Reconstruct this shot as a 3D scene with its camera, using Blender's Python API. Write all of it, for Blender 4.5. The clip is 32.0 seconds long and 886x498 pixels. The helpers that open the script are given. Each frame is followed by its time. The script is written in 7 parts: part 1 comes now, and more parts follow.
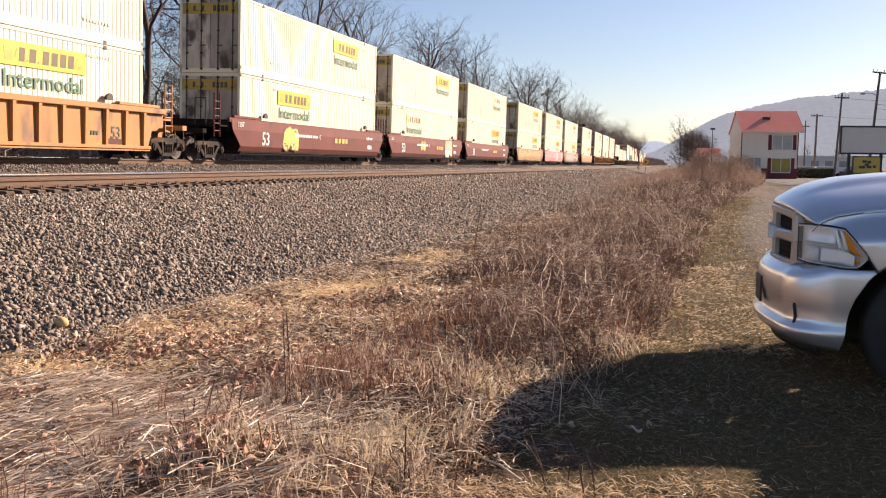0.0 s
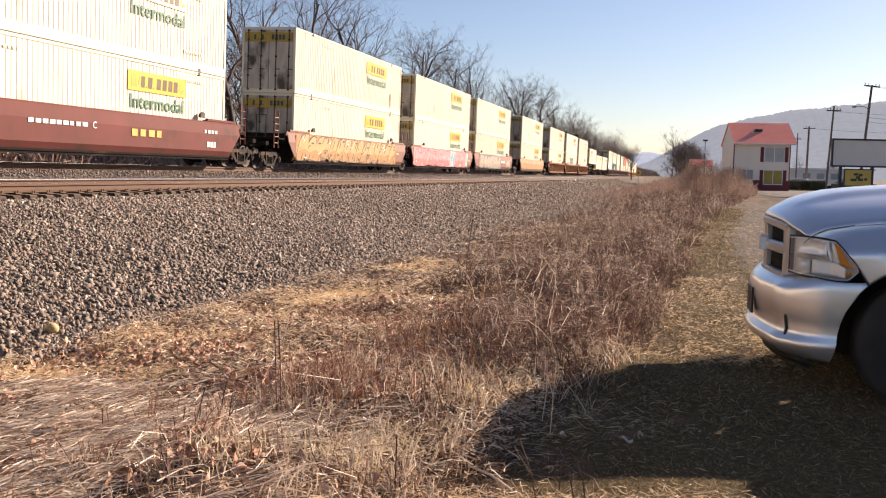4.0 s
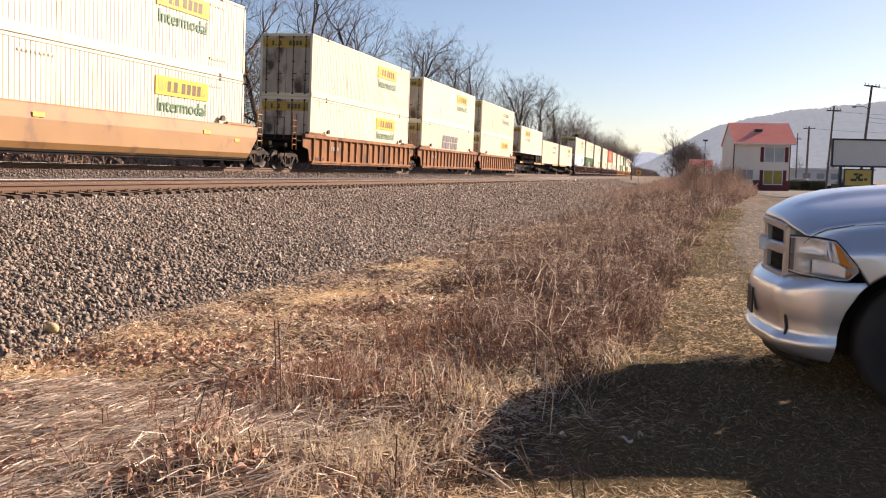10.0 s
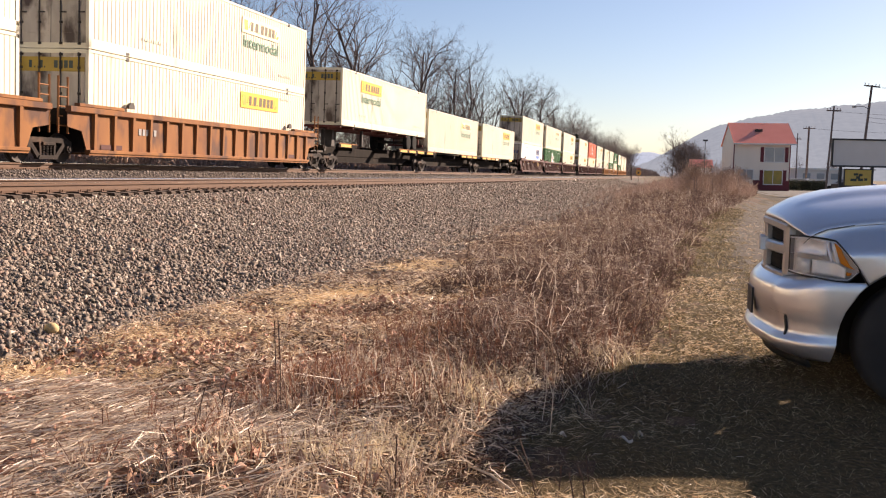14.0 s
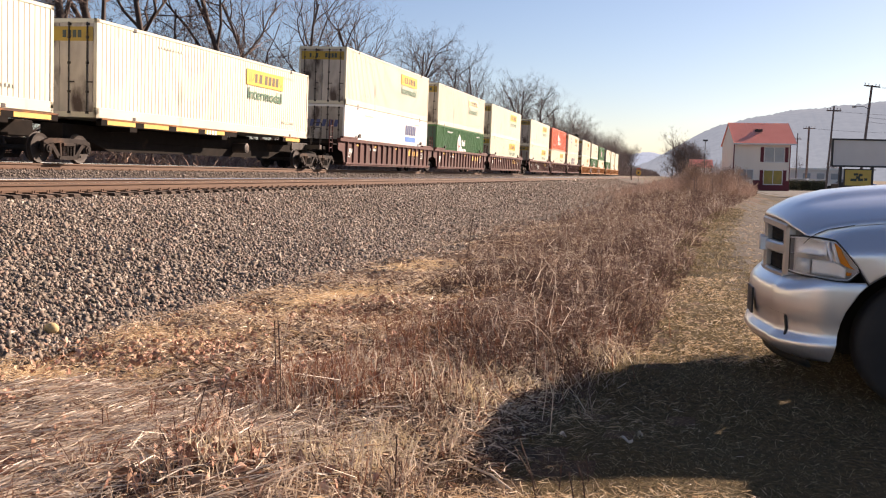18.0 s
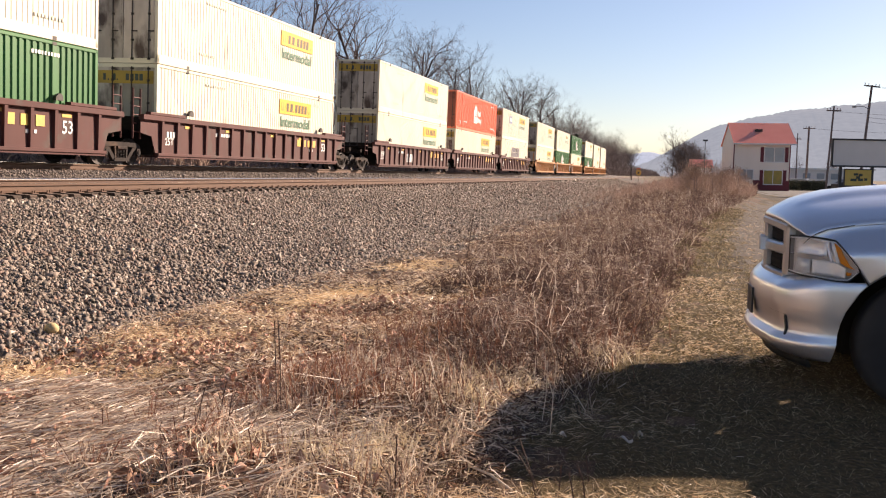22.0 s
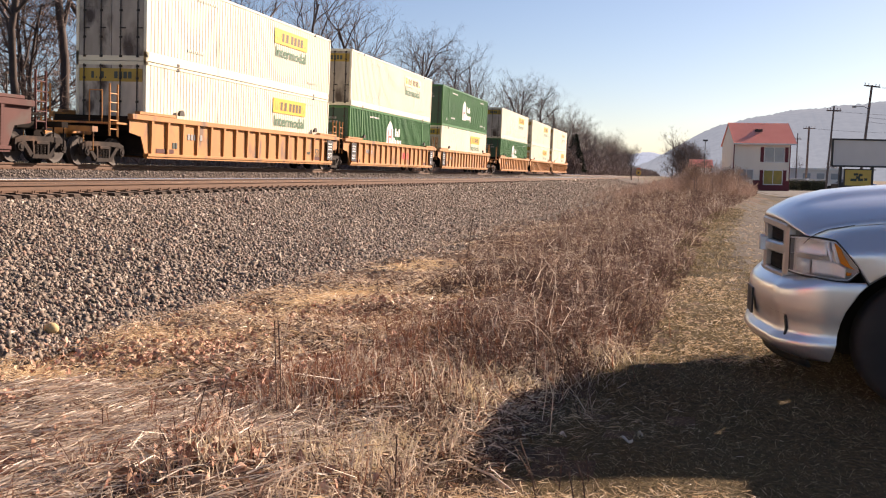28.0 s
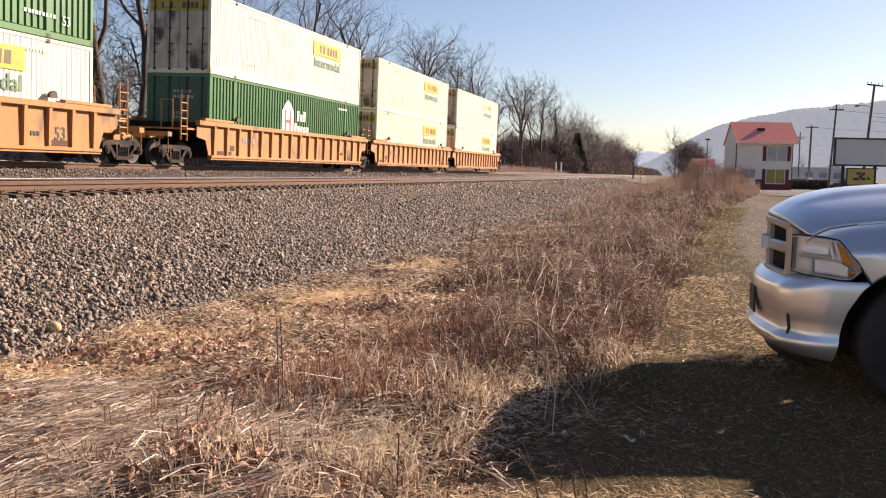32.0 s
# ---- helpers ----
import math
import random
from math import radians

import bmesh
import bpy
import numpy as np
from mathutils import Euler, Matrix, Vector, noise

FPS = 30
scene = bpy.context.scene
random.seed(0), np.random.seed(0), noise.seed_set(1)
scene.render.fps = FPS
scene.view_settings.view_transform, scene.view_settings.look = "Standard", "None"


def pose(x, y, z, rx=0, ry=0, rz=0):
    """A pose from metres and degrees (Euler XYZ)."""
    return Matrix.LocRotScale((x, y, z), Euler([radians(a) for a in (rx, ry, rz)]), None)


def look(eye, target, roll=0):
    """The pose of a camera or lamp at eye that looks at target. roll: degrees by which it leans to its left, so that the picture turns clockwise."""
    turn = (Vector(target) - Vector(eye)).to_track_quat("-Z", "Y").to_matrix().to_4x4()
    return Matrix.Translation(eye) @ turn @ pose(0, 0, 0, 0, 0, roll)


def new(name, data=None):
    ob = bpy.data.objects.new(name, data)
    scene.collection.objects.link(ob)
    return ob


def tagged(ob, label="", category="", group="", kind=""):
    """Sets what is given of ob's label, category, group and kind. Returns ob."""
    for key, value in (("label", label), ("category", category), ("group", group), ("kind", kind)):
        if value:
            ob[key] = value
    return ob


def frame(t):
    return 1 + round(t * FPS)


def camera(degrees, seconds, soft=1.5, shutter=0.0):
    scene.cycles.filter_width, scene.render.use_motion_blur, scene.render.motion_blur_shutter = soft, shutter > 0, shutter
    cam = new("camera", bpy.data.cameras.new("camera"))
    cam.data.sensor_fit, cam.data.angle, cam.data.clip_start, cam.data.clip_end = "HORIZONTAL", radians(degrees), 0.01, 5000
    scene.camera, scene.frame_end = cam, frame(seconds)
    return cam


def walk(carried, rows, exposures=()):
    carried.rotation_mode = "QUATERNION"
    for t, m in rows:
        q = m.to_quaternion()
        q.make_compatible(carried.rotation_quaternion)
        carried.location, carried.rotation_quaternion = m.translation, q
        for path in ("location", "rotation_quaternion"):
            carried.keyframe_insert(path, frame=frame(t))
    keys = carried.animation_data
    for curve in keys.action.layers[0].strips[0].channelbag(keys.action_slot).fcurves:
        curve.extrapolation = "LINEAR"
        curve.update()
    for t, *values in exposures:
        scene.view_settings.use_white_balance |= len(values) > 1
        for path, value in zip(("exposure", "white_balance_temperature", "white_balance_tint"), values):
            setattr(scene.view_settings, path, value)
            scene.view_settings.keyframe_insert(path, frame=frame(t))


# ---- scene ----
# ------------------------------------------------------------------ camera
CAM_H = 1.40
YAW, PITCH, ROLL = -14.28, -4.73, 1.17


def aim(dx=0.0, dy=0.0, droll=0.0):
    """The camera's pose on its stand; dx, dy, droll: small turns in degrees to the left, up and clockwise."""
    return pose(0, 0, CAM_H, 90 + PITCH + dy, 0, -YAW + dx) @ pose(0, 0, 0, 0, 0, ROLL - droll)


cam = camera(50.66, 32.0, 1.15)
walk(cam, [(0, aim(0.45, -0.55, 0.53)), (0.5, aim(0.24, -0.07, 0.03)), (1.0, aim(0.29, 0.07, 0.03)),
           (1.5, aim(0.26, 0.10, -0.1)), (2.0, aim(0.11, 0.0, 0.0)), (2.5, aim(0.13, 0.02, 0.0)), (3.0, aim()),
           (5.5, aim()), (30.9, aim()), (31.5, aim(0.10, 0.0)), (32.0, aim(0.13, -0.06))],
     [(0, 1.28, 6700, 22), (32, 1.28, 6700, 22)])

# ------------------------------------------------------------------ light
SUN_EL, SUN_AZ = radians(24.3), radians(39.5)      # azimuth from +y towards +x
world = bpy.data.worlds.new("world")
scene.world = world
world.use_nodes = True
wn = world.node_tree.nodes
sky = wn.new("ShaderNodeTexSky")
sky.sky_type, sky.sun_disc = "NISHITA", False
sky.sun_elevation, sky.sun_rotation = SUN_EL, SUN_AZ
sky.air_density, sky.dust_density, sky.ozone_density = 0.92, 0.42, 2.15
world.node_tree.links.new(sky.outputs[0], wn["Background"].inputs[0])
wn["Background"].inputs[1].default_value = 0.050
sun = new("sun", bpy.data.lights.new("sun", "SUN"))
sun.data.energy, sun.data.angle, sun.data.color = 5.0, radians(0.53), (1.0, 0.84, 0.64)
sun.matrix_world = look((0, 0, 60), Vector((0, 0, 60)) - Vector((math.sin(SUN_AZ) * math.cos(SUN_EL), math.cos(SUN_AZ) * math.cos(SUN_EL), math.sin(SUN_EL))))


# ------------------------------------------------------------------ materials
def nodes_of(m):
    return m.node_tree.nodes, m.node_tree.links


def mat(name, a, b=None, rough=0.6, metal=0.0, scale=3.0, detail=6.0, bump=0.0, bscale=40.0, dirt=None, dirt_scale=1.2,
        dirt_at=0.55, island=None, obj_rand=0.0, coat=0.0, spec=0.5, stretch=(1, 1, 1), soft=0.12, leaf=0.0):
    """Two colours mixed by noise, a second coarser layer of dirt, fine bump; all in metres."""
    m = bpy.data.materials.new(name)
    m.use_nodes = True
    n, l = nodes_of(m)
    bs = n["Principled BSDF"]
    bs.inputs["Roughness"].default_value, bs.inputs["Metallic"].default_value = rough, metal
    bs.inputs["Coat Weight"].default_value, bs.inputs["Specular IOR Level"].default_value = coat, spec
    co = n.new("ShaderNodeTexCoord")
    mp = n.new("ShaderNodeMapping")
    mp.inputs["Scale"].default_value = stretch
    l.new(co.outputs["Object"], mp.inputs[0])
    col = None

    def mix(f, c1, c2):
        x = n.new("ShaderNodeMix")
        x.data_type = "RGBA"
        l.new(f, x.inputs["Factor"])
        for k, c in ((6, c1), (7, c2)):
            if isinstance(c, tuple):
                x.inputs[k].default_value = (*c, 1)
            else:
                l.new(c, x.inputs[k])
        return x.outputs[2]

    def noise_tex(sc, det):
        t = n.new("ShaderNodeTexNoise")
        t.inputs["Scale"].default_value, t.inputs["Detail"].default_value = sc, det
        l.new(mp.outputs[0], t.inputs["Vector"])
        return t.outputs["Fac"]

    def ramp(f, lo, hi):
        r = n.new("ShaderNodeMapRange")
        r.inputs["From Min"].default_value, r.inputs["From Max"].default_value = lo, hi
        l.new(f, r.inputs[0])
        return r.outputs[0]

    if island:
        g = n.new("ShaderNodeNewGeometry")
        r = n.new("ShaderNodeValToRGB")
        for i, c in enumerate(island):
            e = r.color_ramp.elements[i] if i < 2 else r.color_ramp.elements.new(1)
            e.color = (*c, 1)
        for i, e in enumerate(r.color_ramp.elements):
            e.position = i / (len(island) - 1)
        l.new(g.outputs["Random Per Island"], r.inputs[0])
        col = r.outputs[0]
        if b:
            col = mix(ramp(noise_tex(scale, detail), 0.35, 0.75), col, b)
    else:
        col = mix(ramp(noise_tex(scale, detail), 0.3, 0.7), a, b or a)
    if dirt:
        col = mix(ramp(noise_tex(dirt_scale, 8), dirt_at, dirt_at + soft), col, dirt)
    if obj_rand:
        o = n.new("ShaderNodeObjectInfo")
        h = n.new("ShaderNodeHueSaturation")
        v = n.new("ShaderNodeMapRange")
        v.inputs["To Min"].default_value, v.inputs["To Max"].default_value = 1 - obj_rand, 1 + obj_rand
        l.new(o.outputs["Random"], v.inputs[0])
        l.new(v.outputs[0], h.inputs["Value"])
        l.new(col, h.inputs["Color"])
        col = h.outputs[0]
    l.new(col, bs.inputs["Base Color"])
    if bump:
        bp = n.new("ShaderNodeBump")
        bp.inputs["Strength"].default_value, bp.inputs["Distance"].default_value = bump, 0.02
        l.new(noise_tex(bscale, 4), bp.inputs["Height"])
        l.new(bp.outputs[0], bs.inputs["Normal"])
    if leaf:                                       # thin dry blades let light through
        tr, mx = n.new("ShaderNodeBsdfTranslucent"), n.new("ShaderNodeMixShader")
        l.new(col, tr.inputs["Color"])
        mx.inputs[0].default_value = leaf
        l.new(bs.outputs[0], mx.inputs[1])
        l.new(tr.outputs[0], mx.inputs[2])
        l.new(mx.outputs[0], n["Material Output"].inputs["Surface"])
    return m


def glass(name, tint=(0.8, 0.85, 0.85), rough=0.02, ior=1.3):
    m = bpy.data.materials.new(name)
    m.use_nodes = True
    b = m.node_tree.nodes["Principled BSDF"]
    b.inputs["Base Color"].default_value = (*tint, 1)
    b.inputs["Roughness"].default_value, b.inputs["Transmission Weight"].default_value = rough, 1.0
    b.inputs["IOR"].default_value = ior
    return m


RUST = (0.13, 0.055, 0.03)
M = dict(
    white=mat("white_container", (0.68, 0.65, 0.515), (0.59, 0.56, 0.44), 0.45, scale=0.5, dirt=(0.40, 0.33, 0.25), dirt_scale=0.8, dirt_at=0.64, obj_rand=0.1, stretch=(1, 1, 0.35)),
    plain=mat("white_smooth", (0.72, 0.72, 0.71), (0.67, 0.67, 0.65), 0.4, scale=0.6, obj_rand=0.03),
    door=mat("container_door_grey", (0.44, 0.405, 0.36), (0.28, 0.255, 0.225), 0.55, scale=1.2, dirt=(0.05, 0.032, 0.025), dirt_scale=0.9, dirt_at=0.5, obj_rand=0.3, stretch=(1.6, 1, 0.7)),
    green=mat("green_container", (0.026, 0.155, 0.030), (0.022, 0.125, 0.026), 0.45, scale=0.6, dirt=(0.10, 0.16, 0.08), dirt_at=0.66, obj_rand=0.08),
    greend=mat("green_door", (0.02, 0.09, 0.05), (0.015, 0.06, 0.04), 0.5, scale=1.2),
    orange=mat("orange_red_container", (0.80, 0.185, 0.085), (0.70, 0.155, 0.07), 0.45, scale=0.6, dirt=(0.45, 0.12, 0.07), dirt_at=0.66),
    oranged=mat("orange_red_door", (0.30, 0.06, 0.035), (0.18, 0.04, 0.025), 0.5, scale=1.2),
    sign=mat("yellow_sign", (0.80, 0.44, 0.025), (0.74, 0.38, 0.025), 0.45, scale=1.5, obj_rand=0.05),
    signold=mat("faded_yellow_sign", (0.80, 0.66, 0.30), (0.80, 0.74, 0.55), 0.5, scale=1.5),
    ink=mat("dark_ink", (0.035, 0.05, 0.04), None, 0.5),
    inkgreen=mat("dark_green_ink", (0.04, 0.14, 0.07), (0.06, 0.17, 0.10), 0.5),
    navy=mat("navy_ink", (0.05, 0.07, 0.20), (0.04, 0.06, 0.16), 0.5),
    blue=mat("blue_ink", (0.07, 0.22, 0.60), (0.05, 0.16, 0.5), 0.5),
    inkwhite=mat("white_ink", (0.8, 0.8, 0.78), (0.62, 0.62, 0.6), 0.5),
    inkred=mat("red_ink", (0.5, 0.05, 0.05), None, 0.5),
    inkyellow=mat("yellow_ink", (0.75, 0.45, 0.08), (0.55, 0.32, 0.08), 0.5),
    grey=mat("grey_ink", (0.25, 0.25, 0.25), None, 0.5),
    palegrey=mat("pale_grey_ink", (0.58, 0.55, 0.46), (0.50, 0.47, 0.40), 0.5),
    # Darker yellow than the side sign, with dirt patches.
    rearsign=mat("grimy_yellow_sign", (0.42, 0.29, 0.03), (0.26, 0.18, 0.03), 0.55, scale=1.5, dirt=(0.08, 0.05, 0.03), dirt_at=0.6),
    c_red=mat("oxide_red_car", (0.15, 0.043, 0.036), (0.11, 0.034, 0.029), 0.7, spec=0.2, scale=0.7, dirt=(0.07, 0.034, 0.027), dirt_at=0.6, dirt_scale=1.0),
    c_maroon=mat("maroon_car", (0.095, 0.033, 0.028), (0.068, 0.024, 0.021), 0.7, spec=0.3, scale=0.8, dirt=(0.075, 0.047, 0.04), dirt_at=0.56),
    c_yellow=mat("yellow_orange_car", (0.43, 0.195, 0.048), (0.34, 0.148, 0.04), 0.65, scale=0.7, dirt=(0.15, 0.08, 0.045), dirt_at=0.56, stretch=(1, 1, .5)),
    c_rusty=mat("rusty_orange_car", (0.285, 0.125, 0.04), (0.185, 0.075, 0.03), 0.7, spec=0.2, scale=0.9, dirt=(0.10, 0.05, 0.034), dirt_at=0.52, stretch=(1, 1, .5)),
    c_tan=mat("tan_orange_car", (0.32, 0.178, 0.06), (0.25, 0.13, 0.044), 0.6, scale=0.6, dirt=(0.17, 0.09, 0.042), dirt_at=0.6),
    c_brown=mat("brown_orange_car", (0.20, 0.082, 0.045), (0.15, 0.058, 0.034), 0.6, scale=0.6, dirt=(0.10, 0.055, 0.036), dirt_at=0.6),
    steel=mat("dark_dirty_steel", (0.055, 0.045, 0.04), (0.03, 0.026, 0.024), 0.6, 0.3, scale=3, dirt=(0.12, 0.08, 0.055), dirt_at=0.58),
    # Near-black copy of the dirty steel, for sills, decks and car ends.
    darksteel=mat("grimy_dark_steel", (0.018, 0.014, 0.012), (0.011, 0.009, 0.008), 0.9, 0.0, scale=3, dirt=(0.04, 0.027, 0.02), dirt_at=0.6, spec=0.1),
    truck=mat("rusty_cast_steel", (0.038, 0.029, 0.025), (0.02, 0.016, 0.015), 0.8, 0.1, scale=5, spec=0.2, dirt=(0.10, 0.06, 0.04), dirt_at=0.62, bump=0.2),
    wheel=mat("wheel_steel", (0.045, 0.033, 0.027), (0.028, 0.022, 0.02), 0.7, 0.2, scale=6),
    alu=mat("bright_aluminium", (0.75, 0.75, 0.74), (0.6, 0.6, 0.6), 0.35, 0.8, scale=8),
    rubber=mat("tyre_rubber", (0.012, 0.012, 0.012), (0.02, 0.019, 0.018), 0.9, scale=6, spec=0.15),
    rail=mat("rusty_rail", (0.118, 0.062, 0.034), (0.08, 0.041, 0.024), 0.75, 0.1, scale=4, bump=0.15, stretch=(4, 0.6, 4)),
    railtop=mat("polished_rail_top", (0.86, 0.83, 0.80), (0.72, 0.68, 0.64), 0.2, 0.95, scale=2, stretch=(6, 0.3, 6)),
    tie=mat("weathered_tie", (0.10, 0.065, 0.045), (0.05, 0.035, 0.028), 0.9, scale=4, bump=0.5, bscale=25, stretch=(0.4, 3, 3), obj_rand=0.25),
    stone=mat("ballast_stone", None, (0.23, 0.18, 0.147), 0.9, scale=14, island=((0.04, 0.033, 0.027), (0.20, 0.16, 0.132), (0.34, 0.28, 0.232), (0.09, 0.075, 0.06), (0.58, 0.51, 0.43), (0.055, 0.047, 0.036), (0.27, 0.17, 0.128), (0.13, 0.127, 0.10), (0.32, 0.265, 0.217), (0.08, 0.068, 0.054), (0.20, 0.19, 0.158)), bump=0.3, bscale=60),
    # Darker palette than the bank's stone, for the strip between the tracks.
    finestone=mat("darker_fine_stone", None, (0.15, 0.12, 0.10), 0.95, scale=14, island=((0.06, 0.05, 0.043), (0.20, 0.165, 0.14), (0.28, 0.235, 0.20), (0.12, 0.097, 0.082), (0.36, 0.31, 0.27), (0.08, 0.066, 0.056))),
    pale=mat("pale_yellow_stone", (0.55, 0.42, 0.2), (0.46, 0.35, 0.18), 0.9, scale=9, bump=0.3),
    bark=mat("grey_brown_bark", (0.085, 0.062, 0.052), (0.05, 0.037, 0.032), 0.9, scale=6, bump=0.5, bscale=18, stretch=(1, 1, 0.3)),
    # Bark and twigs paled to put distance haze into far trees' colour.
    hazebark=mat("haze_pale_bark", (0.17, 0.135, 0.12), (0.12, 0.095, 0.085), 0.9, scale=4),
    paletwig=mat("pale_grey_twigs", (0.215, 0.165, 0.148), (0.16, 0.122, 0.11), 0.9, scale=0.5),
    brush=mat("tawny_brush", (0.36, 0.25, 0.175), (0.26, 0.175, 0.125), 0.9, scale=1.0),
    twig=mat("twig_brown", (0.135, 0.092, 0.077), (0.09, 0.062, 0.053), 0.9, scale=1.0),
    straw=mat("dry_straw", None, None, 0.45, leaf=0.35, island=((0.62, 0.47, 0.29), (0.74, 0.60, 0.42), (0.40, 0.25, 0.14), (0.82, 0.71, 0.56), (0.52, 0.36, 0.21), (0.68, 0.52, 0.33))),
    pinkstraw=mat("bleached_straw", None, None, 0.45, leaf=0.3, island=((0.66, 0.53, 0.41), (0.86, 0.76, 0.63), (0.22, 0.13, 0.09), (0.92, 0.84, 0.73), (0.46, 0.32, 0.23), (0.12, 0.07, 0.05))),
    grass=mat("short_grass", None, None, 0.8, leaf=0.3, island=((0.07, 0.055, 0.022), (0.26, 0.19, 0.10), (0.06, 0.065, 0.02), (0.62, 0.50, 0.31), (0.10, 0.078, 0.036), (0.07, 0.045, 0.024), (0.15, 0.11, 0.058), (0.05, 0.04, 0.018))),
    deadleaf=mat("dead_leaf", None, None, 0.7, island=((0.34, 0.16, 0.10), (0.50, 0.28, 0.19), (0.20, 0.085, 0.055), (0.62, 0.42, 0.30), (0.28, 0.13, 0.085))),
)
M["black"] = mat("black_paint", (0.02, 0.02, 0.022), (0.03, 0.03, 0.032), 0.5, scale=2)


# ------------------------------------------------------------------ mesh helpers
class Geo:
    """Plain lists of corners and faces, with a few solid shapes."""

    def __init__(self):
        self.v, self.f = [], []

    def add(self, vs, fs):
        k = len(self.v)
        self.v += [tuple(p) for p in vs]
        self.f += [[i + k for i in f] for f in fs]
        return self

    def box(self, x0, x1, y0, y1, z0, z1, c=0.0):
        """A box, its long edges along y cut by c."""
        if c <= 0:
            p = [(x, z) for x, z in ((x0, z0), (x1, z0), (x1, z1), (x0, z1))]
        else:
            p = [(x0 + c, z0), (x1 - c, z0), (x1, z0 + c), (x1, z1 - c), (x1 - c, z1), (x0 + c, z1), (x0, z1 - c), (x0, z0 + c)]
        return self.prism_y(p, y0, y1)

    def prism_y(self, p, y0, y1):
        n = len(p)
        vs = [(x, y0, z) for x, z in p] + [(x, y1, z) for x, z in p]
        fs = [[i, (i + 1) % n, n + (i + 1) % n, n + i] for i in range(n)]
        return self.add(vs, [f[::-1] for f in fs] + [list(range(n)), list(range(2 * n - 1, n - 1, -1))])

    def prism_x(self, p, x0, x1):
        """p: (y, z) round the outline."""
        n = len(p)
        vs = [(x0, y, z) for y, z in p] + [(x1, y, z) for y, z in p]
        return self.add(vs, [[i, (i + 1) % n, n + (i + 1) % n, n + i] for i in range(n)] + [list(range(n))[::-1], list(range(n, 2 * n))])

    def tube(self, a, b, r, n=8, r2=None):
        a, b = Vector(a), Vector(b)
        d = (b - a).normalized()
        u = d.orthogonal().normalized()
        w = d.cross(u)
        r2 = r if r2 is None else r2
        vs = []
        for p, rr in ((a, r), (b, r2)):
            vs += [p + (u * math.cos(t) + w * math.sin(t)) * rr for t in (2 * math.pi * i / n for i in range(n))]
        return self.add(vs, [[i, (i + 1) % n, n + (i + 1) % n, n + i] for i in range(n)] + [list(range(n))[::-1], list(range(n, 2 * n))])

    def path(self, pts, r, n=8):
        for a, b in zip(pts, pts[1:]):
            self.tube(a, b, r, n)
        return self

    def lathe_x(self, prof, n=24, cy=0.0, cz=0.0):
        """prof: (x, radius) along the axis."""
        k = len(prof)
        vs = [(x, cy + r * math.cos(2 * math.pi * i / n), cz + r * math.sin(2 * math.pi * i / n)) for x, r in prof for i in range(n)]
        fs = [[j * n + i, j * n + (i + 1) % n, (j + 1) * n + (i + 1) % n, (j + 1) * n + i] for j in range(k - 1) for i in range(n)]
        return self.add(vs, fs + [list(range(n))[::-1], list(range((k - 1) * n, k * n))])

    def grid(self, fn, us, ws):
        vs = [fn(u, w) for u in us for w in ws]
        m = len(ws)
        return self.add(vs, [[i * m + j, i * m + j + 1, (i + 1) * m + j + 1, (i + 1) * m + j] for i in range(len(us) - 1) for j in range(m - 1)])

    def move(self, m):
        self.v = [tuple(m @ Vector(p)) for p in self.v]
        return self

    def mesh(self, name, material, smooth=False):
        me = bpy.data.meshes.new(name)
        me.from_pydata(self.v, [], self.f)
        me.materials.append(material)
        if smooth:
            me.shade_smooth()
        me.update()
        return me


def mend(me):
    bm = bmesh.new()
    bm.from_mesh(me)
    bmesh.ops.recalc_face_normals(bm, faces=bm.faces)
    bm.to_mesh(me)
    bm.free()
    return me


def part(name, geo, material, parent, label="", m=None, smooth=False):
    """One mesh object under a thing or a part; geo may be a Geo or a mesh that other parts share."""
    me = geo if isinstance(geo, bpy.types.Mesh) else mend(geo.mesh(name, material, smooth))
    ob = new(name, me)
    ob.parent = parent
    if m is not None:
        ob.matrix_basis = m
    if label:
        ob["label"] = label
    return ob


def smooth_part(name, g, m, parent, label="", thick=0.0, pose_m=None):
    """A smooth sheet, given thickness inwards where it is one."""
    me = g.mesh(name, m, True)
    bm = bmesh.new()
    bm.from_mesh(me)
    bmesh.ops.remove_doubles(bm, verts=bm.verts, dist=1e-4)
    bmesh.ops.recalc_face_normals(bm, faces=bm.faces)
    if thick:
        bmesh.ops.solidify(bm, geom=bm.faces[:], thickness=thick)
    bm.to_mesh(me)
    bm.free()
    me.shade_smooth()
    return part(name, me, None, parent, label, pose_m)


def cloud(name, verts, faces_quads, material, tris=None):
    """A mesh straight from arrays: verts (n, 3), quads (m, 4), tris (k, 3)."""
    me = bpy.data.meshes.new(name)
    q = np.asarray(faces_quads, np.int32).reshape(-1, 4) if faces_quads is not None else np.zeros((0, 4), np.int32)
    t = np.asarray(tris, np.int32).reshape(-1, 3) if tris is not None else np.zeros((0, 3), np.int32)
    me.vertices.add(len(verts))
    me.vertices.foreach_set("co", np.asarray(verts, np.float32).ravel())
    loops = np.concatenate([q.ravel(), t.ravel()])
    me.loops.add(len(loops))
    me.loops.foreach_set("vertex_index", loops)
    me.polygons.add(len(q) + len(t))
    starts = np.concatenate([np.arange(len(q)) * 4, len(q) * 4 + np.arange(len(t)) * 3])
    me.polygons.foreach_set("loop_start", starts.astype(np.int32))
    me.update(calc_edges=True)
    me.validate()
    me.materials.append(material)
    return me


WORDS = {}


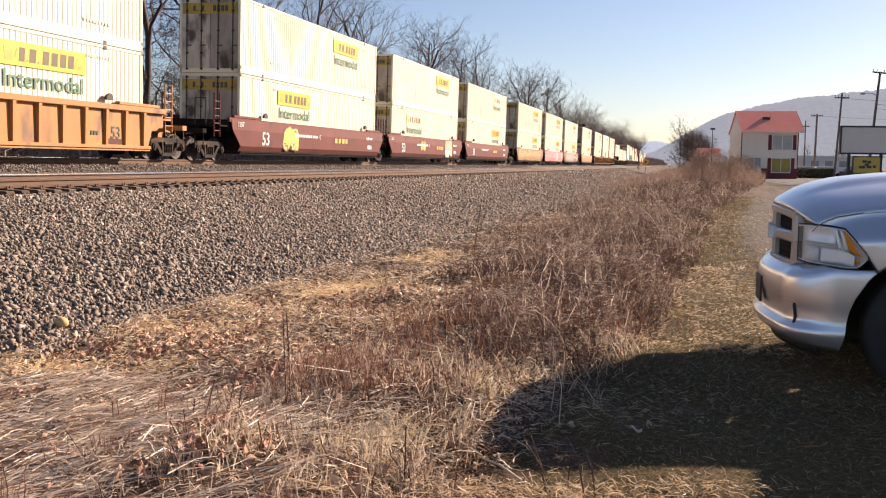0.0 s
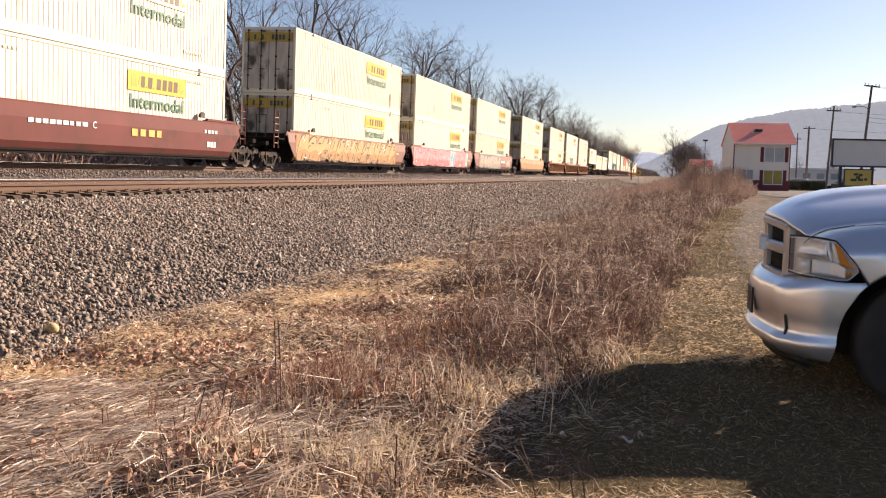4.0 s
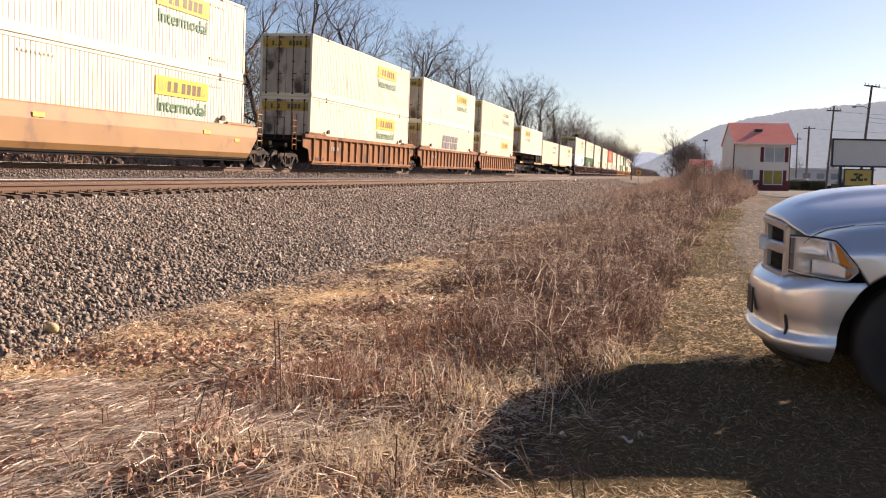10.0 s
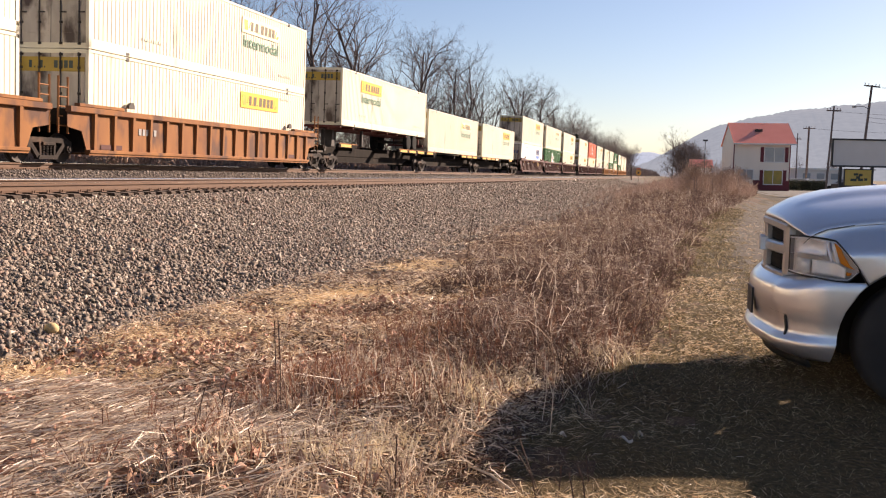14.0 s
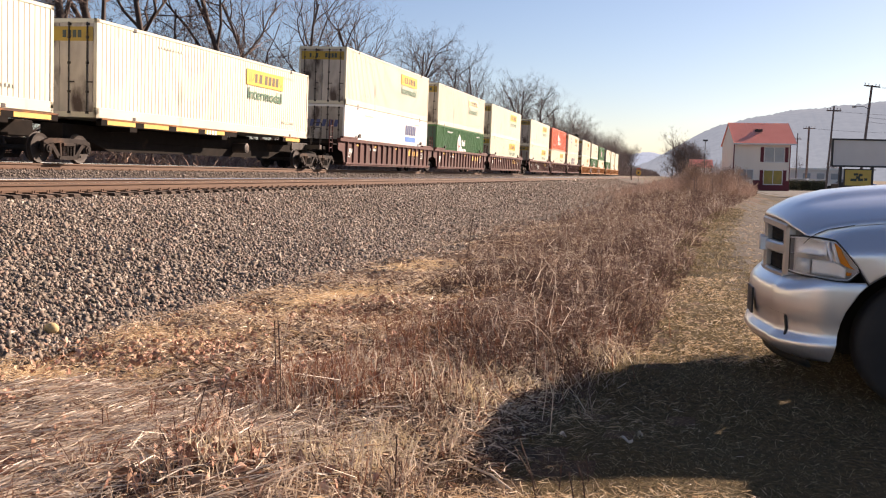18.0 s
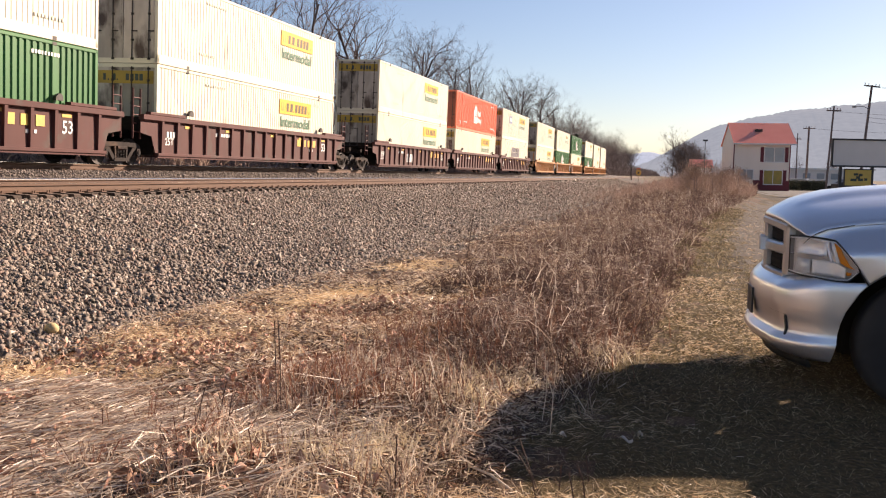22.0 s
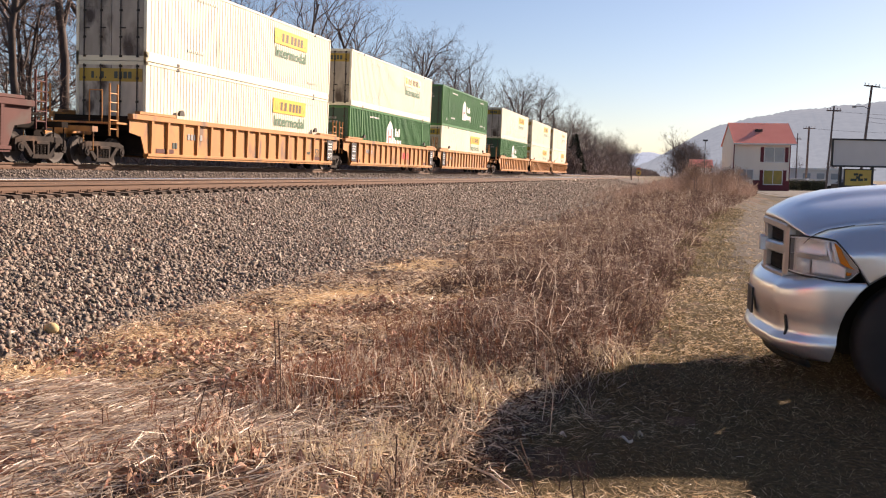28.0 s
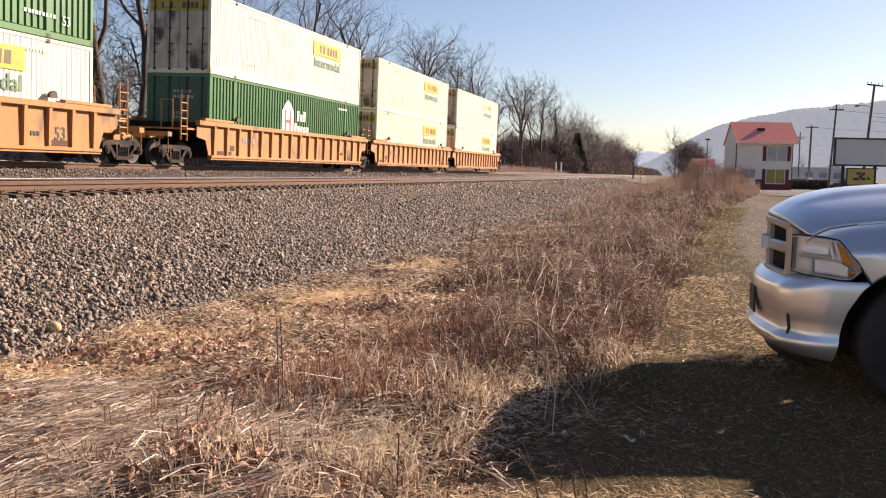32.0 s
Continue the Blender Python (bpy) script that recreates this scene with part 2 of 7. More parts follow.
def word(text, height, material, shear=0.0, bold=0.0, width=None):
    """Letters as a mesh in the x = 0 plane, reading along +y, base line at z = 0, starting at y = 0."""
    key = (text, height, material.name, shear, bold, width)
    if key not in WORDS:
        cu = bpy.data.curves.new("lettering", "FONT")
        cu.body, cu.size, cu.shear, cu.offset, cu.resolution_u = text, 1.0, shear, bold, 2
        ob = new("lettering", cu)
        me = bpy.data.meshes.new_from_object(ob.evaluated_get(bpy.context.evaluated_depsgraph_get()))
        bpy.data.objects.remove(ob)
        co = np.empty(len(me.vertices) * 3, np.float32)
        me.vertices.foreach_get("co", co)
        co = co.reshape(-1, 3)
        s = height / 0.70
        w = s if width is None else width / max(co[:, 0].max(), 0.01)
        me.vertices.foreach_set("co", np.stack([co[:, 2] * 0, co[:, 0] * w, co[:, 1] * s], 1).ravel())
        me.materials.clear()
        me.materials.append(material)
        me.update()
        WORDS[key] = me
    return WORDS[key]


# ------------------------------------------------------------------ lie of the land
BEND, GRADE = 5.36e-5, -0.0008          # the line bends away to the left very slightly, and falls
TRAIN_X, NEAR_X = -18.27, -14.20        # centre lines of the two tracks
TRAIN_Z, NEAR_Z = 1.42, 0.99            # their rail heights at the centre
TRAIN_CANT, NEAR_CANT = 1.3, 2.6


def sway(y):
    return -0.5 * BEND * y * y if y > 0 else 0.0


def rail_pose(base_x, base_z, cant, y):
    """The pose of a thing that stands on a track at y."""
    return pose(base_x + sway(y), y, base_z + GRADE * (y - 30), 0, cant, math.degrees(BEND * max(y, 0)))


PROFILE = ((-400, 0.3), (-60, 0.15), (-12, 0.0), (0.6, 0.0), (2.2, -0.12), (4.2, -0.40), (5.6, -0.52), (6.5, -0.50), (9.0, 0.02), (12.1, 0.575), (12.7, 0.625),
           (13.0, 0.65), (15.4, 0.79), (16.0, 0.88), (16.7, 1.15), (17.0, 1.20), (19.6, 1.26), (20.2, 1.22), (21.6, 0.75), (23.0, 0.85), (27, 1.5), (34, 2.3), (60, 2.6), (400, 3.5))
PQ, PZ = np.array([a for a, _ in PROFILE], float), np.array([b for _, b in PROFILE], float)


def land(x, y):
    """Height of the ground; works on arrays."""
    x, y = np.asarray(x, float), np.asarray(y, float)
    yy = np.maximum(y, 0)
    q = -(x + 0.5 * BEND * np.minimum(yy, 700) ** 2)
    z = np.interp(q, PQ, PZ)
    far = np.clip((np.abs(y) - 30) / 400, 0, 1)
    z = z + GRADE * (np.clip(y, -100, 700) - 30) * np.clip((q - 6) / 4, 0, 1)
    lumps = 0.05 * np.sin(1.7 * x + 0.6 * y) * np.sin(0.9 * y - 0.7 * x) + 0.03 * np.sin(3.1 * y + 2.2 * x)
    z = z + lumps * ((q < 6) & (q > -30)) * np.clip((q + 1.5) / 2, 0.25, 1) * (1 - far)
    return z


def lz(x, y):
    return float(land(x, y))


# ------------------------------------------------------------------ ground, one sheet to the horizon
def speckle(name, cols, rough=0.95, fine=30.0, mid=4.0, wide=0.35, bump=0.6):
    """Ground: three colours at three scales, with relief."""
    m = bpy.data.materials.new(name)
    m.use_nodes = True
    n, l = nodes_of(m)
    b = n["Principled BSDF"]
    b.inputs["Roughness"].default_value, b.inputs["Specular IOR Level"].default_value = rough, 0.2
    co = n.new("ShaderNodeTexCoord")
    fac = []
    for sc in (fine, mid, wide):
        t = n.new("ShaderNodeTexNoise")
        t.inputs["Scale"].default_value, t.inputs["Detail"].default_value, t.inputs["Roughness"].default_value = sc, 8, 0.65
        l.new(co.outputs["Object"], t.inputs["Vector"])
        r = n.new("ShaderNodeMapRange")
        r.inputs["From Min"].default_value, r.inputs["From Max"].default_value = 0.38, 0.64
        l.new(t.outputs["Fac"], r.inputs[0])
        fac.append((t, r))
    prev = None
    for i, (t, r) in enumerate(fac):
        x = n.new("ShaderNodeMix")
        x.data_type = "RGBA"
        l.new(r.outputs[0], x.inputs["Factor"])
        if prev is None:
            x.inputs[6].default_value, x.inputs[7].default_value = (*cols[0], 1), (*cols[1], 1)
        else:
            l.new(prev, x.inputs[6])
            x.inputs[7].default_value = (*cols[i + 1], 1)
            s = n.new("ShaderNodeMath")
            s.operation = "MULTIPLY"
            s.inputs[1].default_value = 0.55
            l.new(r.outputs[0], s.inputs[0])
            l.new(s.outputs[0], x.inputs["Factor"])
        prev = x.outputs[2]
    l.new(prev, b.inputs["Base Color"])
    bp = n.new("ShaderNodeBump")
    bp.inputs["Strength"].default_value, bp.inputs["Distance"].default_value = bump, 0.05
    l.new(fac[0][0].outputs["Fac"], bp.inputs["Height"])
    l.new(bp.outputs[0], b.inputs["Normal"])
    return m


M["soil"] = speckle("dry_litter_ground", ((0.02, 0.012, 0.009), (0.15, 0.09, 0.058), (0.055, 0.031, 0.021), (0.19, 0.125, 0.08)))
M["bed"] = speckle("ballast_bed", ((0.04, 0.034, 0.030), (0.17, 0.143, 0.122), (0.085, 0.072, 0.062), (0.125, 0.106, 0.092)), fine=22, mid=2.2)
M["turf"] = speckle("worn_turf", ((0.028, 0.019, 0.009), (0.165, 0.112, 0.054), (0.055, 0.037, 0.017), (0.09, 0.068, 0.026)))
M["path"] = speckle("dirt_path", ((0.03, 0.023, 0.016), (0.09, 0.068, 0.05), (0.055, 0.043, 0.028), (0.06, 0.05, 0.028)))
M["drive"] = speckle("grey_worn_drive", ((0.06, 0.049, 0.042), (0.13, 0.107, 0.092), (0.09, 0.074, 0.063), (0.105, 0.087, 0.066)))
M["lot"] = speckle("asphalt_lot", ((0.09, 0.088, 0.085), (0.14, 0.135, 0.13), (0.11, 0.105, 0.1), (0.16, 0.15, 0.14)), wide=0.1)
M["field"] = speckle("far_field", ((0.09, 0.07, 0.045), (0.16, 0.12, 0.08), (0.12, 0.095, 0.06), (0.10, 0.08, 0.05)), fine=3, mid=0.3, wide=0.03)

EDGE_Y, EDGE_Q = (0, 6, 7.1, 15, 28, 50, 82, 110, 200), (1.0, 0.7, 0.3, -0.2, -0.8, -2.8, -6.2, -8.0, -10.0)     # weeds end, turf begins
BACK_Y, BACK_Q = (0, 7, 10, 15, 20, 28, 60, 120, 300), (1.2, 2.0, 2.8, 4.2, 6.0, 6.9, 7.6, 8.0, 8.4)                      # weeds end, ballast side


def patch_field(x, y):
    """Where the worn turf has gone to bare dirt, between 0 and 1."""
    return .55 + .3 * np.sin(2.3 * x + .35 * y) * np.sin(.5 * y - 1.1 * x) + .2 * np.sin(5.1 * x - 1.3 * y)


def on_drive(x, y):
    """The grey worn track beyond the truck, between 0 (off it) and 1."""
    return np.clip((x - np.interp(y, (14, 18, 21, 28, 40, 55), (.75, .8, .85, 1.35, 2.2, 3.6))) / .35, 0, 1) * np.clip((y - 14.5) / 2.5, 0, 1) * (x < 6.5) * (y < 60)


def make_ground():
    xs = np.unique(np.round(np.concatenate([-np.geomspace(26, 3000, 26), np.arange(-26, -9, 0.4), np.arange(-9, 4, 0.16), np.arange(4, 8, 0.4), np.geomspace(8, 3000, 30)]), 3))
    ys = np.unique(np.round(np.concatenate([-np.geomspace(2, 600, 16), np.arange(-6, 16, 0.2), np.arange(16, 40, 0.5), np.geomspace(40, 4500, 60)]), 3))
    gx, gy = np.meshgrid(xs, ys, indexing="ij")
    gz = land(gx, gy)
    nx, ny = len(xs), len(ys)
    i, j = np.meshgrid(np.arange(nx - 1), np.arange(ny - 1), indexing="ij")
    q = np.stack([i * ny + j, (i + 1) * ny + j, (i + 1) * ny + j + 1, i * ny + j + 1], -1).reshape(-1, 4)
    me = cloud("ground", np.stack([gx, gy, gz], -1).reshape(-1, 3), q, M["soil"])
    for k in ("bed", "turf", "path", "lot", "field", "drive"):
        me.materials.append(M[k])
    cx = (xs[:-1, None] + xs[1:, None]) / 2 + 0 * ys[None, :-1]
    cy = (ys[None, :-1] + ys[None, 1:]) / 2 + 0 * xs[:-1, None]
    lat = -(cx + 0.5 * BEND * np.clip(cy, 0, 700) ** 2)
    rj = np.random.default_rng(2)
    lat = lat + rj.normal(0, .22, lat.shape) * (lat < 6)
    cy = cy * np.exp(rj.normal(0, .12, cy.shape))
    edge = np.interp(cy, EDGE_Y, EDGE_Q)
    k = np.zeros(cx.shape, int)
    k[(lat > np.interp(cy, (14, 22, 70), (6.3, 5.2, 4.0))) & (lat < 22)] = 1
    k[(lat < edge) & (cy < 75)] = 2
    k[(lat < edge) & (cy >= 75)] = 3
    k[(lat < edge - .3) & (cy > 12.5) & (lat > -12) & (patch_field(cx, cy) > .50)] = 3
    k[on_drive(cx + rj.normal(0, .12, cx.shape), cy) > .5] = 6
    k[(lat < -7) & (lat > -60) & (cy > 80) & (cy < 200)] = 4
    k[lat > 21.5] = 5
    k[(np.abs(cx) > 90) | (cy > 320) | (cy < -90)] = 5
    me.polygons.foreach_set("material_index", k.astype(np.int32).ravel())
    me.shade_smooth()
    return tagged(new("ground", me), "dry grassy ground beside a gravel railway bank", "ground", kind="structure")


ground = make_ground()


# ------------------------------------------------------------------ the two tracks
def rail_geo(y0, y1, step):
    """One rail, foot, web and head, along the track, its top at 0."""
    head = [(-0.075, -0.18), (0.075, -0.18), (0.075, -0.168), (0.012, -0.145), (0.008, -0.060), (0.041, -0.046), (0.041, -0.010), (0.030, 0.0), (-0.030, 0.0),
            (-0.041, -0.010), (-0.041, -0.046), (-0.008, -0.060), (-0.012, -0.145), (-0.075, -0.168)]
    return head, np.concatenate([np.arange(y0, min(80, y1), step), np.geomspace(max(80, y0 + 1), y1, 40)])


def make_track(base_x, base_z, cant, name, label):
    track = tagged(new(name), label, "railway track", kind="structure")
    for side, sx in (("near", 0.755), ("far", -0.755)):
        head, ys = rail_geo(-30, 1500, 4.0)
        g, top = Geo(), Geo()
        rings, rtop = [], []
        for y in ys:
            m = rail_pose(base_x, base_z, cant, y)
            rings.append([m @ Vector((sx + a, 0, b)) for a, b in head])
            rtop.append([m @ Vector((sx + (a if sx > 0 else -a), 0, b)) for a, b in ((0.030, 0.0025), (-0.030, 0.0025), (-0.0425, -0.010), (-0.0435, -0.024))])
        n = len(head)
        for a in range(len(ys) - 1):
            g.add(rings[a] + rings[a + 1], [[i, (i + 1) % n, n + (i + 1) % n, n + i] for i in range(n)])
            top.add(rtop[a] + rtop[a + 1], [[i, i + 1, 5 + i, 4 + i] for i in range(3)])
        rail = part("rail", g, M["rail"], track, "rusty steel rail")
        part("running_surface", top, M["railtop"], rail, "polished top of the rail")
    rng = random.Random(3)
    meshes = []
    for k in range(5):
        g = Geo()
        h = 0.115
        g.prism_y([(-1.28, -0.17), (1.28 + rng.uniform(-.03, .05), -0.17), (1.29, -0.02), (1.26, 0.0), (-1.27, 0.0), (-1.29, -0.02)], -h, h)
        meshes.append(g.mesh("tie", M["tie"]))
    plate = Geo()
    for sx in (0.755, -0.755):
        plate.box(sx - 0.17, sx + 0.17, -0.095, 0.095, 0.0, 0.018)
        for a in (-0.12, 0.12):
            plate.box(sx + a - 0.012, sx + a + 0.012, -0.05, -0.025, 0.018, 0.065)
            plate.box(sx + a - 0.012, sx + a + 0.012, 0.03, 0.055, 0.018, 0.065)
    plate_me = plate.mesh("tie_plate", M["rail"])
    if base_x == NEAR_X:
        y, first = 9.0, 150
    else:
        y, first = 18.0, 60
    for k in range(first):
        m = rail_pose(base_x, base_z, cant, y) @ pose(rng.uniform(-.04, .04), 0, -0.2 + rng.uniform(-.006, .0), 0, 0, rng.uniform(-1, 1))
        t = part("tie", meshes[k % 5], None, track, "", m)
        part("tie_plate", plate_me, None, t)
        y += 0.5 + rng.uniform(-.03, .03)
    rest = Geo()
    for k in range(260):
        m = rail_pose(base_x, base_z, cant, y) @ pose(rng.uniform(-.04, .04), 0, -0.2)
        p = [m @ Vector(c) for c in ((-1.28, -.11, -.15), (1.28, -.11, -.15), (1.28, .11, -.15), (-1.28, .11, -.15), (-1.28, -.11, 0), (1.28, -.11, 0), (1.28, .11, 0), (-1.28, .11, 0))]
        rest.add(p, [[0, 3, 2, 1], [4, 5, 6, 7], [0, 1, 5, 4], [1, 2, 6, 5], [2, 3, 7, 6], [3, 0, 4, 7]])
        y += 0.52
    tagged(part("ties_far_along", rest, M["tie"], track), kind="stuff")


make_track(NEAR_X, NEAR_Z, NEAR_CANT, "near_track", "railway track with rusty rails on wooden ties")
make_track(TRAIN_X, TRAIN_Z, TRAIN_CANT, "train_track", "railway track under the passing freight train")

# ------------------------------------------------------------------ ballast stones
CUBE = np.array([(a, b, c) for a in (-1, 1) for b in (-1, 1) for c in (-1, 1)], float)
CUBEQ = np.array([(0, 1, 3, 2), (4, 6, 7, 5), (0, 4, 5, 1), (2, 3, 7, 6), (0, 2, 6, 4), (1, 5, 7, 3)])


def turns(n, rng):
    q = rng.normal(size=(n, 4))
    q /= np.linalg.norm(q, axis=1)[:, None]
    w, x, y, z = q.T
    return np.stack([np.stack([1 - 2 * (y * y + z * z), 2 * (x * y - z * w), 2 * (x * z + y * w)], -1),
                     np.stack([2 * (x * y + z * w), 1 - 2 * (x * x + z * z), 2 * (y * z - x * w)], -1),
                     np.stack([2 * (x * z - y * w), 2 * (y * z + x * w), 1 - 2 * (x * x + y * y)], -1)], 1)


def stones(n, rng, size):
    """Broken stones: jittered, squashed and turned blocks, (n, 8, 3)."""
    v = CUBE[None] * 0.55 + rng.uniform(-0.45, 0.45, (n, 8, 3))
    v = v * rng.uniform(0.45, 1.25, (n, 1, 3)) * np.asarray(size).reshape(-1, 1, 1)
    return np.einsum("nij,nkj->nki", turns(n, rng), v)


def scatter_stones(n, q0, q1, y0, y1, size, rng, sink=0.2):
    q, y = rng.uniform(q0, q1, n), y0 + (y1 - y0) * rng.uniform(0, 1, n)
    keep = y > q / 0.86 - 2.5
    q, y = q[keep], y[keep]
    x = -q - 0.5 * BEND * y * y
    s = size * np.exp(rng.normal(0, 0.28, len(q)))
    z = land(x, y) + s * rng.uniform(-sink, 0.55, len(q))
    return np.stack([x, y, z], -1), s


def make_ballast():
    rng = np.random.default_rng(5)
    pos, siz = [], []
    for n, q0, q1, y0, y1, s in ((64000, 6.0, 12.85, 6, 26, 0.031), (34000, 6.2, 12.85, 26, 48, 0.036), (16000, 6.3, 12.85, 48, 95, 0.052),
                                 (3500, 12.9, 15.5, 13, 60, 0.03), (900, 5.2, 6.4, 6, 22, 0.026), (2600, 5.0, 6.4, 18, 48, 0.034), (8000, 5.5, 12.85, 95, 190, 0.095)):
        p, z = scatter_stones(n, q0, q1, y0, y1, s, rng)
        pos.append(p), siz.append(z)
    pos, siz = np.concatenate(pos), np.concatenate(siz)
    v = stones(len(pos), rng, siz) + pos[:, None]
    f = (CUBEQ[None] + (np.arange(len(pos)) * 8)[:, None, None]).reshape(-1, 4)
    bank = tagged(new("ballast_bank"), "sloping bank of grey crushed stone beside the track", "ballast", kind="structure")
    ob = new("crushed_stone", cloud("crushed_stone", v.reshape(-1, 3), f, M["stone"]))
    ob.parent = bank
    tagged(ob, "loose grey and brown crushed stone", kind="stuff")
    pos, siz = zip(*(scatter_stones(n, 15.5, 17.0, y0, y1, s, rng) for n, y0, y1, s in ((15000, 14, 40, 0.026), (7000, 40, 100, 0.042))))
    pos, siz = np.concatenate(pos), np.concatenate(siz)
    v = stones(len(pos), rng, siz) + pos[:, None]
    f = (CUBEQ[None] + (np.arange(len(pos)) * 8)[:, None, None]).reshape(-1, 4)
    ob = new("fine_stone", cloud("fine_stone", v.reshape(-1, 3), f, M["finestone"]))
    ob.parent = bank
    tagged(ob, "finer, darker stone between the tracks", kind="stuff")
    kinds = []
    for k in range(8):
        kinds.append(cloud("stone", stones(1, rng, [0.034])[0], CUBEQ, M["stone"]))
    p, s = scatter_stones(420, 6.1, 7.6, 8, 13, 1.0, rng, 0)
    for k in range(min(300, len(p))):
        o = part("stone", kinds[k % 8], None, bank, "", Matrix.Translation((p[k][0], p[k][1], lz(p[k][0], p[k][1]) + 0.012)) @ pose(0, 0, 0, rng.uniform(0, 360), 0, rng.uniform(0, 360)))
        o.scale = [rng.uniform(0.7, 1.3)] * 3


make_ballast()


# ------------------------------------------------------------------ containers
def tagged_part(*a):
    """A part of many strokes too small to pick apart."""
    return tagged(part(*a), kind="stuff")


CL, CW, CH = 16.154, 2.591, 2.896
HALF = CW / 2


def corrugated(side, y0, y1, z0, z1, pitch=0.2, depth=0.03, flat=0.6):
    """A ribbed wall on one long side: broad flats with narrow grooves."""
    g, x = Geo(), side * (HALF - 0.02)
    ys = []
    n = max(1, round((y1 - y0) / pitch))
    p = (y1 - y0) / n
    for i in range(n):
        a = y0 + i * p
        ys += [(a, 0), (a + p * flat, 0), (a + p * (flat + 0.1), depth), (a + p * 0.9, depth)]
    ys.append((y1, 0))
    g.add([(x - side * d, y, z) for y, d in ys for z in (z0, z1)], [[2 * i, 2 * i + 2, 2 * i + 3, 2 * i + 1] for i in range(len(ys) - 1)])
    return g


SHARED = {}


def shared(key, fn):
    if key not in SHARED:
        SHARED[key] = fn()
    return SHARED[key]


def shell_meshes(kind):
    """The meshes of one kind of container, built once."""
    # Each door colour is darker than its side wall.
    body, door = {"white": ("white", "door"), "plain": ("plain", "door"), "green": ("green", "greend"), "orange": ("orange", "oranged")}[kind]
    d = {}
    h = CL / 2
    post = 6.096                                    # lifting posts stand forty feet apart
    for side, nm in ((1, "near"), (-1, "far")):
        if kind == "plain":
            g = Geo().box(side * (HALF - 0.02) - 0.02, side * (HALF - 0.02) + 0.008, -h + 0.1, h - 0.1, 0.16, CH - 0.1)
        elif kind in ("green", "orange"):
            g = Geo()
            for a, b in ((-h + 0.12, -post - 0.08), (-post + 0.08, post - 0.08), (post + 0.08, h - 0.12)):
                q = corrugated(side, a, b, 0.2, CH - 0.1, 0.26, 0.04, 0.46)
                g.add(q.v, q.f)
        else:
            g = corrugated(side, -h + 0.1, h - 0.1, 0.3, CH - 0.09, 0.21, 0.013, 0.74)
        d["side_" + nm] = mend(g.mesh("side_wall", M[body]))
    fr = Geo()
    for side in (1, -1):
        x = side * HALF
        a, b = sorted((x, x - side * 0.10))
        fr.box(a, b, -h, h, CH - 0.10, CH, 0.012)
        fr.box(a, b, -h, h, 0.0, 0.3 if kind == "white" else 0.18, 0.012)
        for y in (-h + 0.06, h - 0.06):
            fr.box(a, b, y - 0.06, y + 0.06, 0.0, CH, 0.01)
        for y in (-post, post):
            if kind in ("green", "orange"):
                fr.box(a, b, y - 0.08, y + 0.08, 0.1, CH - 0.05, 0.01)
    for y in (-h, h - 0.1):
        fr.box(-HALF, HALF, y, y + 0.1, CH - 0.12, CH)
        fr.box(-HALF, HALF, y, y + 0.1, 0.0, 0.16)
    d["frame"] = mend(fr.mesh("frame", M[body]))
    cast = Geo().box(-.063, .063, -.085, .085, 0, .13, .02)
    d["castings"] = mend(cast.mesh("corner_casting", M["steel"]))
    roof = Geo().box(-HALF + 0.03, HALF - 0.03, -h + 0.05, h - 0.05, CH - 0.05, CH - 0.015)
    roof.box(-HALF + 0.03, HALF - 0.03, -h + 0.05, h - 0.05, 0.02, 0.08)
    d["roof"] = mend(roof.mesh("roof", M[body]))
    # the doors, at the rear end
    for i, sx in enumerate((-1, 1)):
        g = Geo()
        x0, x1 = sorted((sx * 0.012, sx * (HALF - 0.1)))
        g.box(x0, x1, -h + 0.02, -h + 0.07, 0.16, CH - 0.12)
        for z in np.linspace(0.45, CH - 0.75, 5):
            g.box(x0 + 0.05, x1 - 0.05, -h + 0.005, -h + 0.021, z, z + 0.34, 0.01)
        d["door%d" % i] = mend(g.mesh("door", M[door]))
    rod = Geo()
    rod.tube((0, 0, 0.1), (0, 0, CH - 0.1), 0.02, 8)
    for z in (0.14, 0.75, 1.6, 2.35, CH - 0.16):
        rod.box(-0.05, 0.05, 0.005, 0.05, z - 0.035, z + 0.035)
    rod.box(-0.02, 0.20, -0.02, 0.0, 1.02, 1.06)
    d["rod"] = mend(rod.mesh("lock_rod", M["steel"]))
    d["front"] = mend(Geo().box(-HALF + 0.1, HALF - 0.1, h - 0.06, h - 0.02, 0.16, CH - 0.1).mesh("front_wall", M[body]))
    return d


def panel(name, w, hgt, material, thick=0.006):
    return shared((name, w, hgt, material.name), lambda: Geo().box(0, thick, 0, w, 0, hgt).mesh(name, material))


def strokes(key, shapes, material):
    """Slanted blocks that stand for a maker's lettering; shapes: (y0, y1, z0, z1, slant)."""
    def f():
        g = Geo()
        for y0, y1, z0, z1, s in shapes:
            g.prism_x([(y0, z0), (y1, z0), (y1 + s, z1), (y0 + s, z1)], 0, 0.004)
        return mend(g.mesh(key, material))
    return shared(("strokes", key), f)


def bars(rng_seed, total, hgt, material, n=7):
    r = random.Random(rng_seed)
    cuts = [total * i / n for i in range(n)]
    return strokes("bars%d_%g_%s" % (rng_seed, total, material.name), [(c + 0.01, c + total / n * r.uniform(0.6, 0.85), 0, hgt, 0) for c in cuts], material)


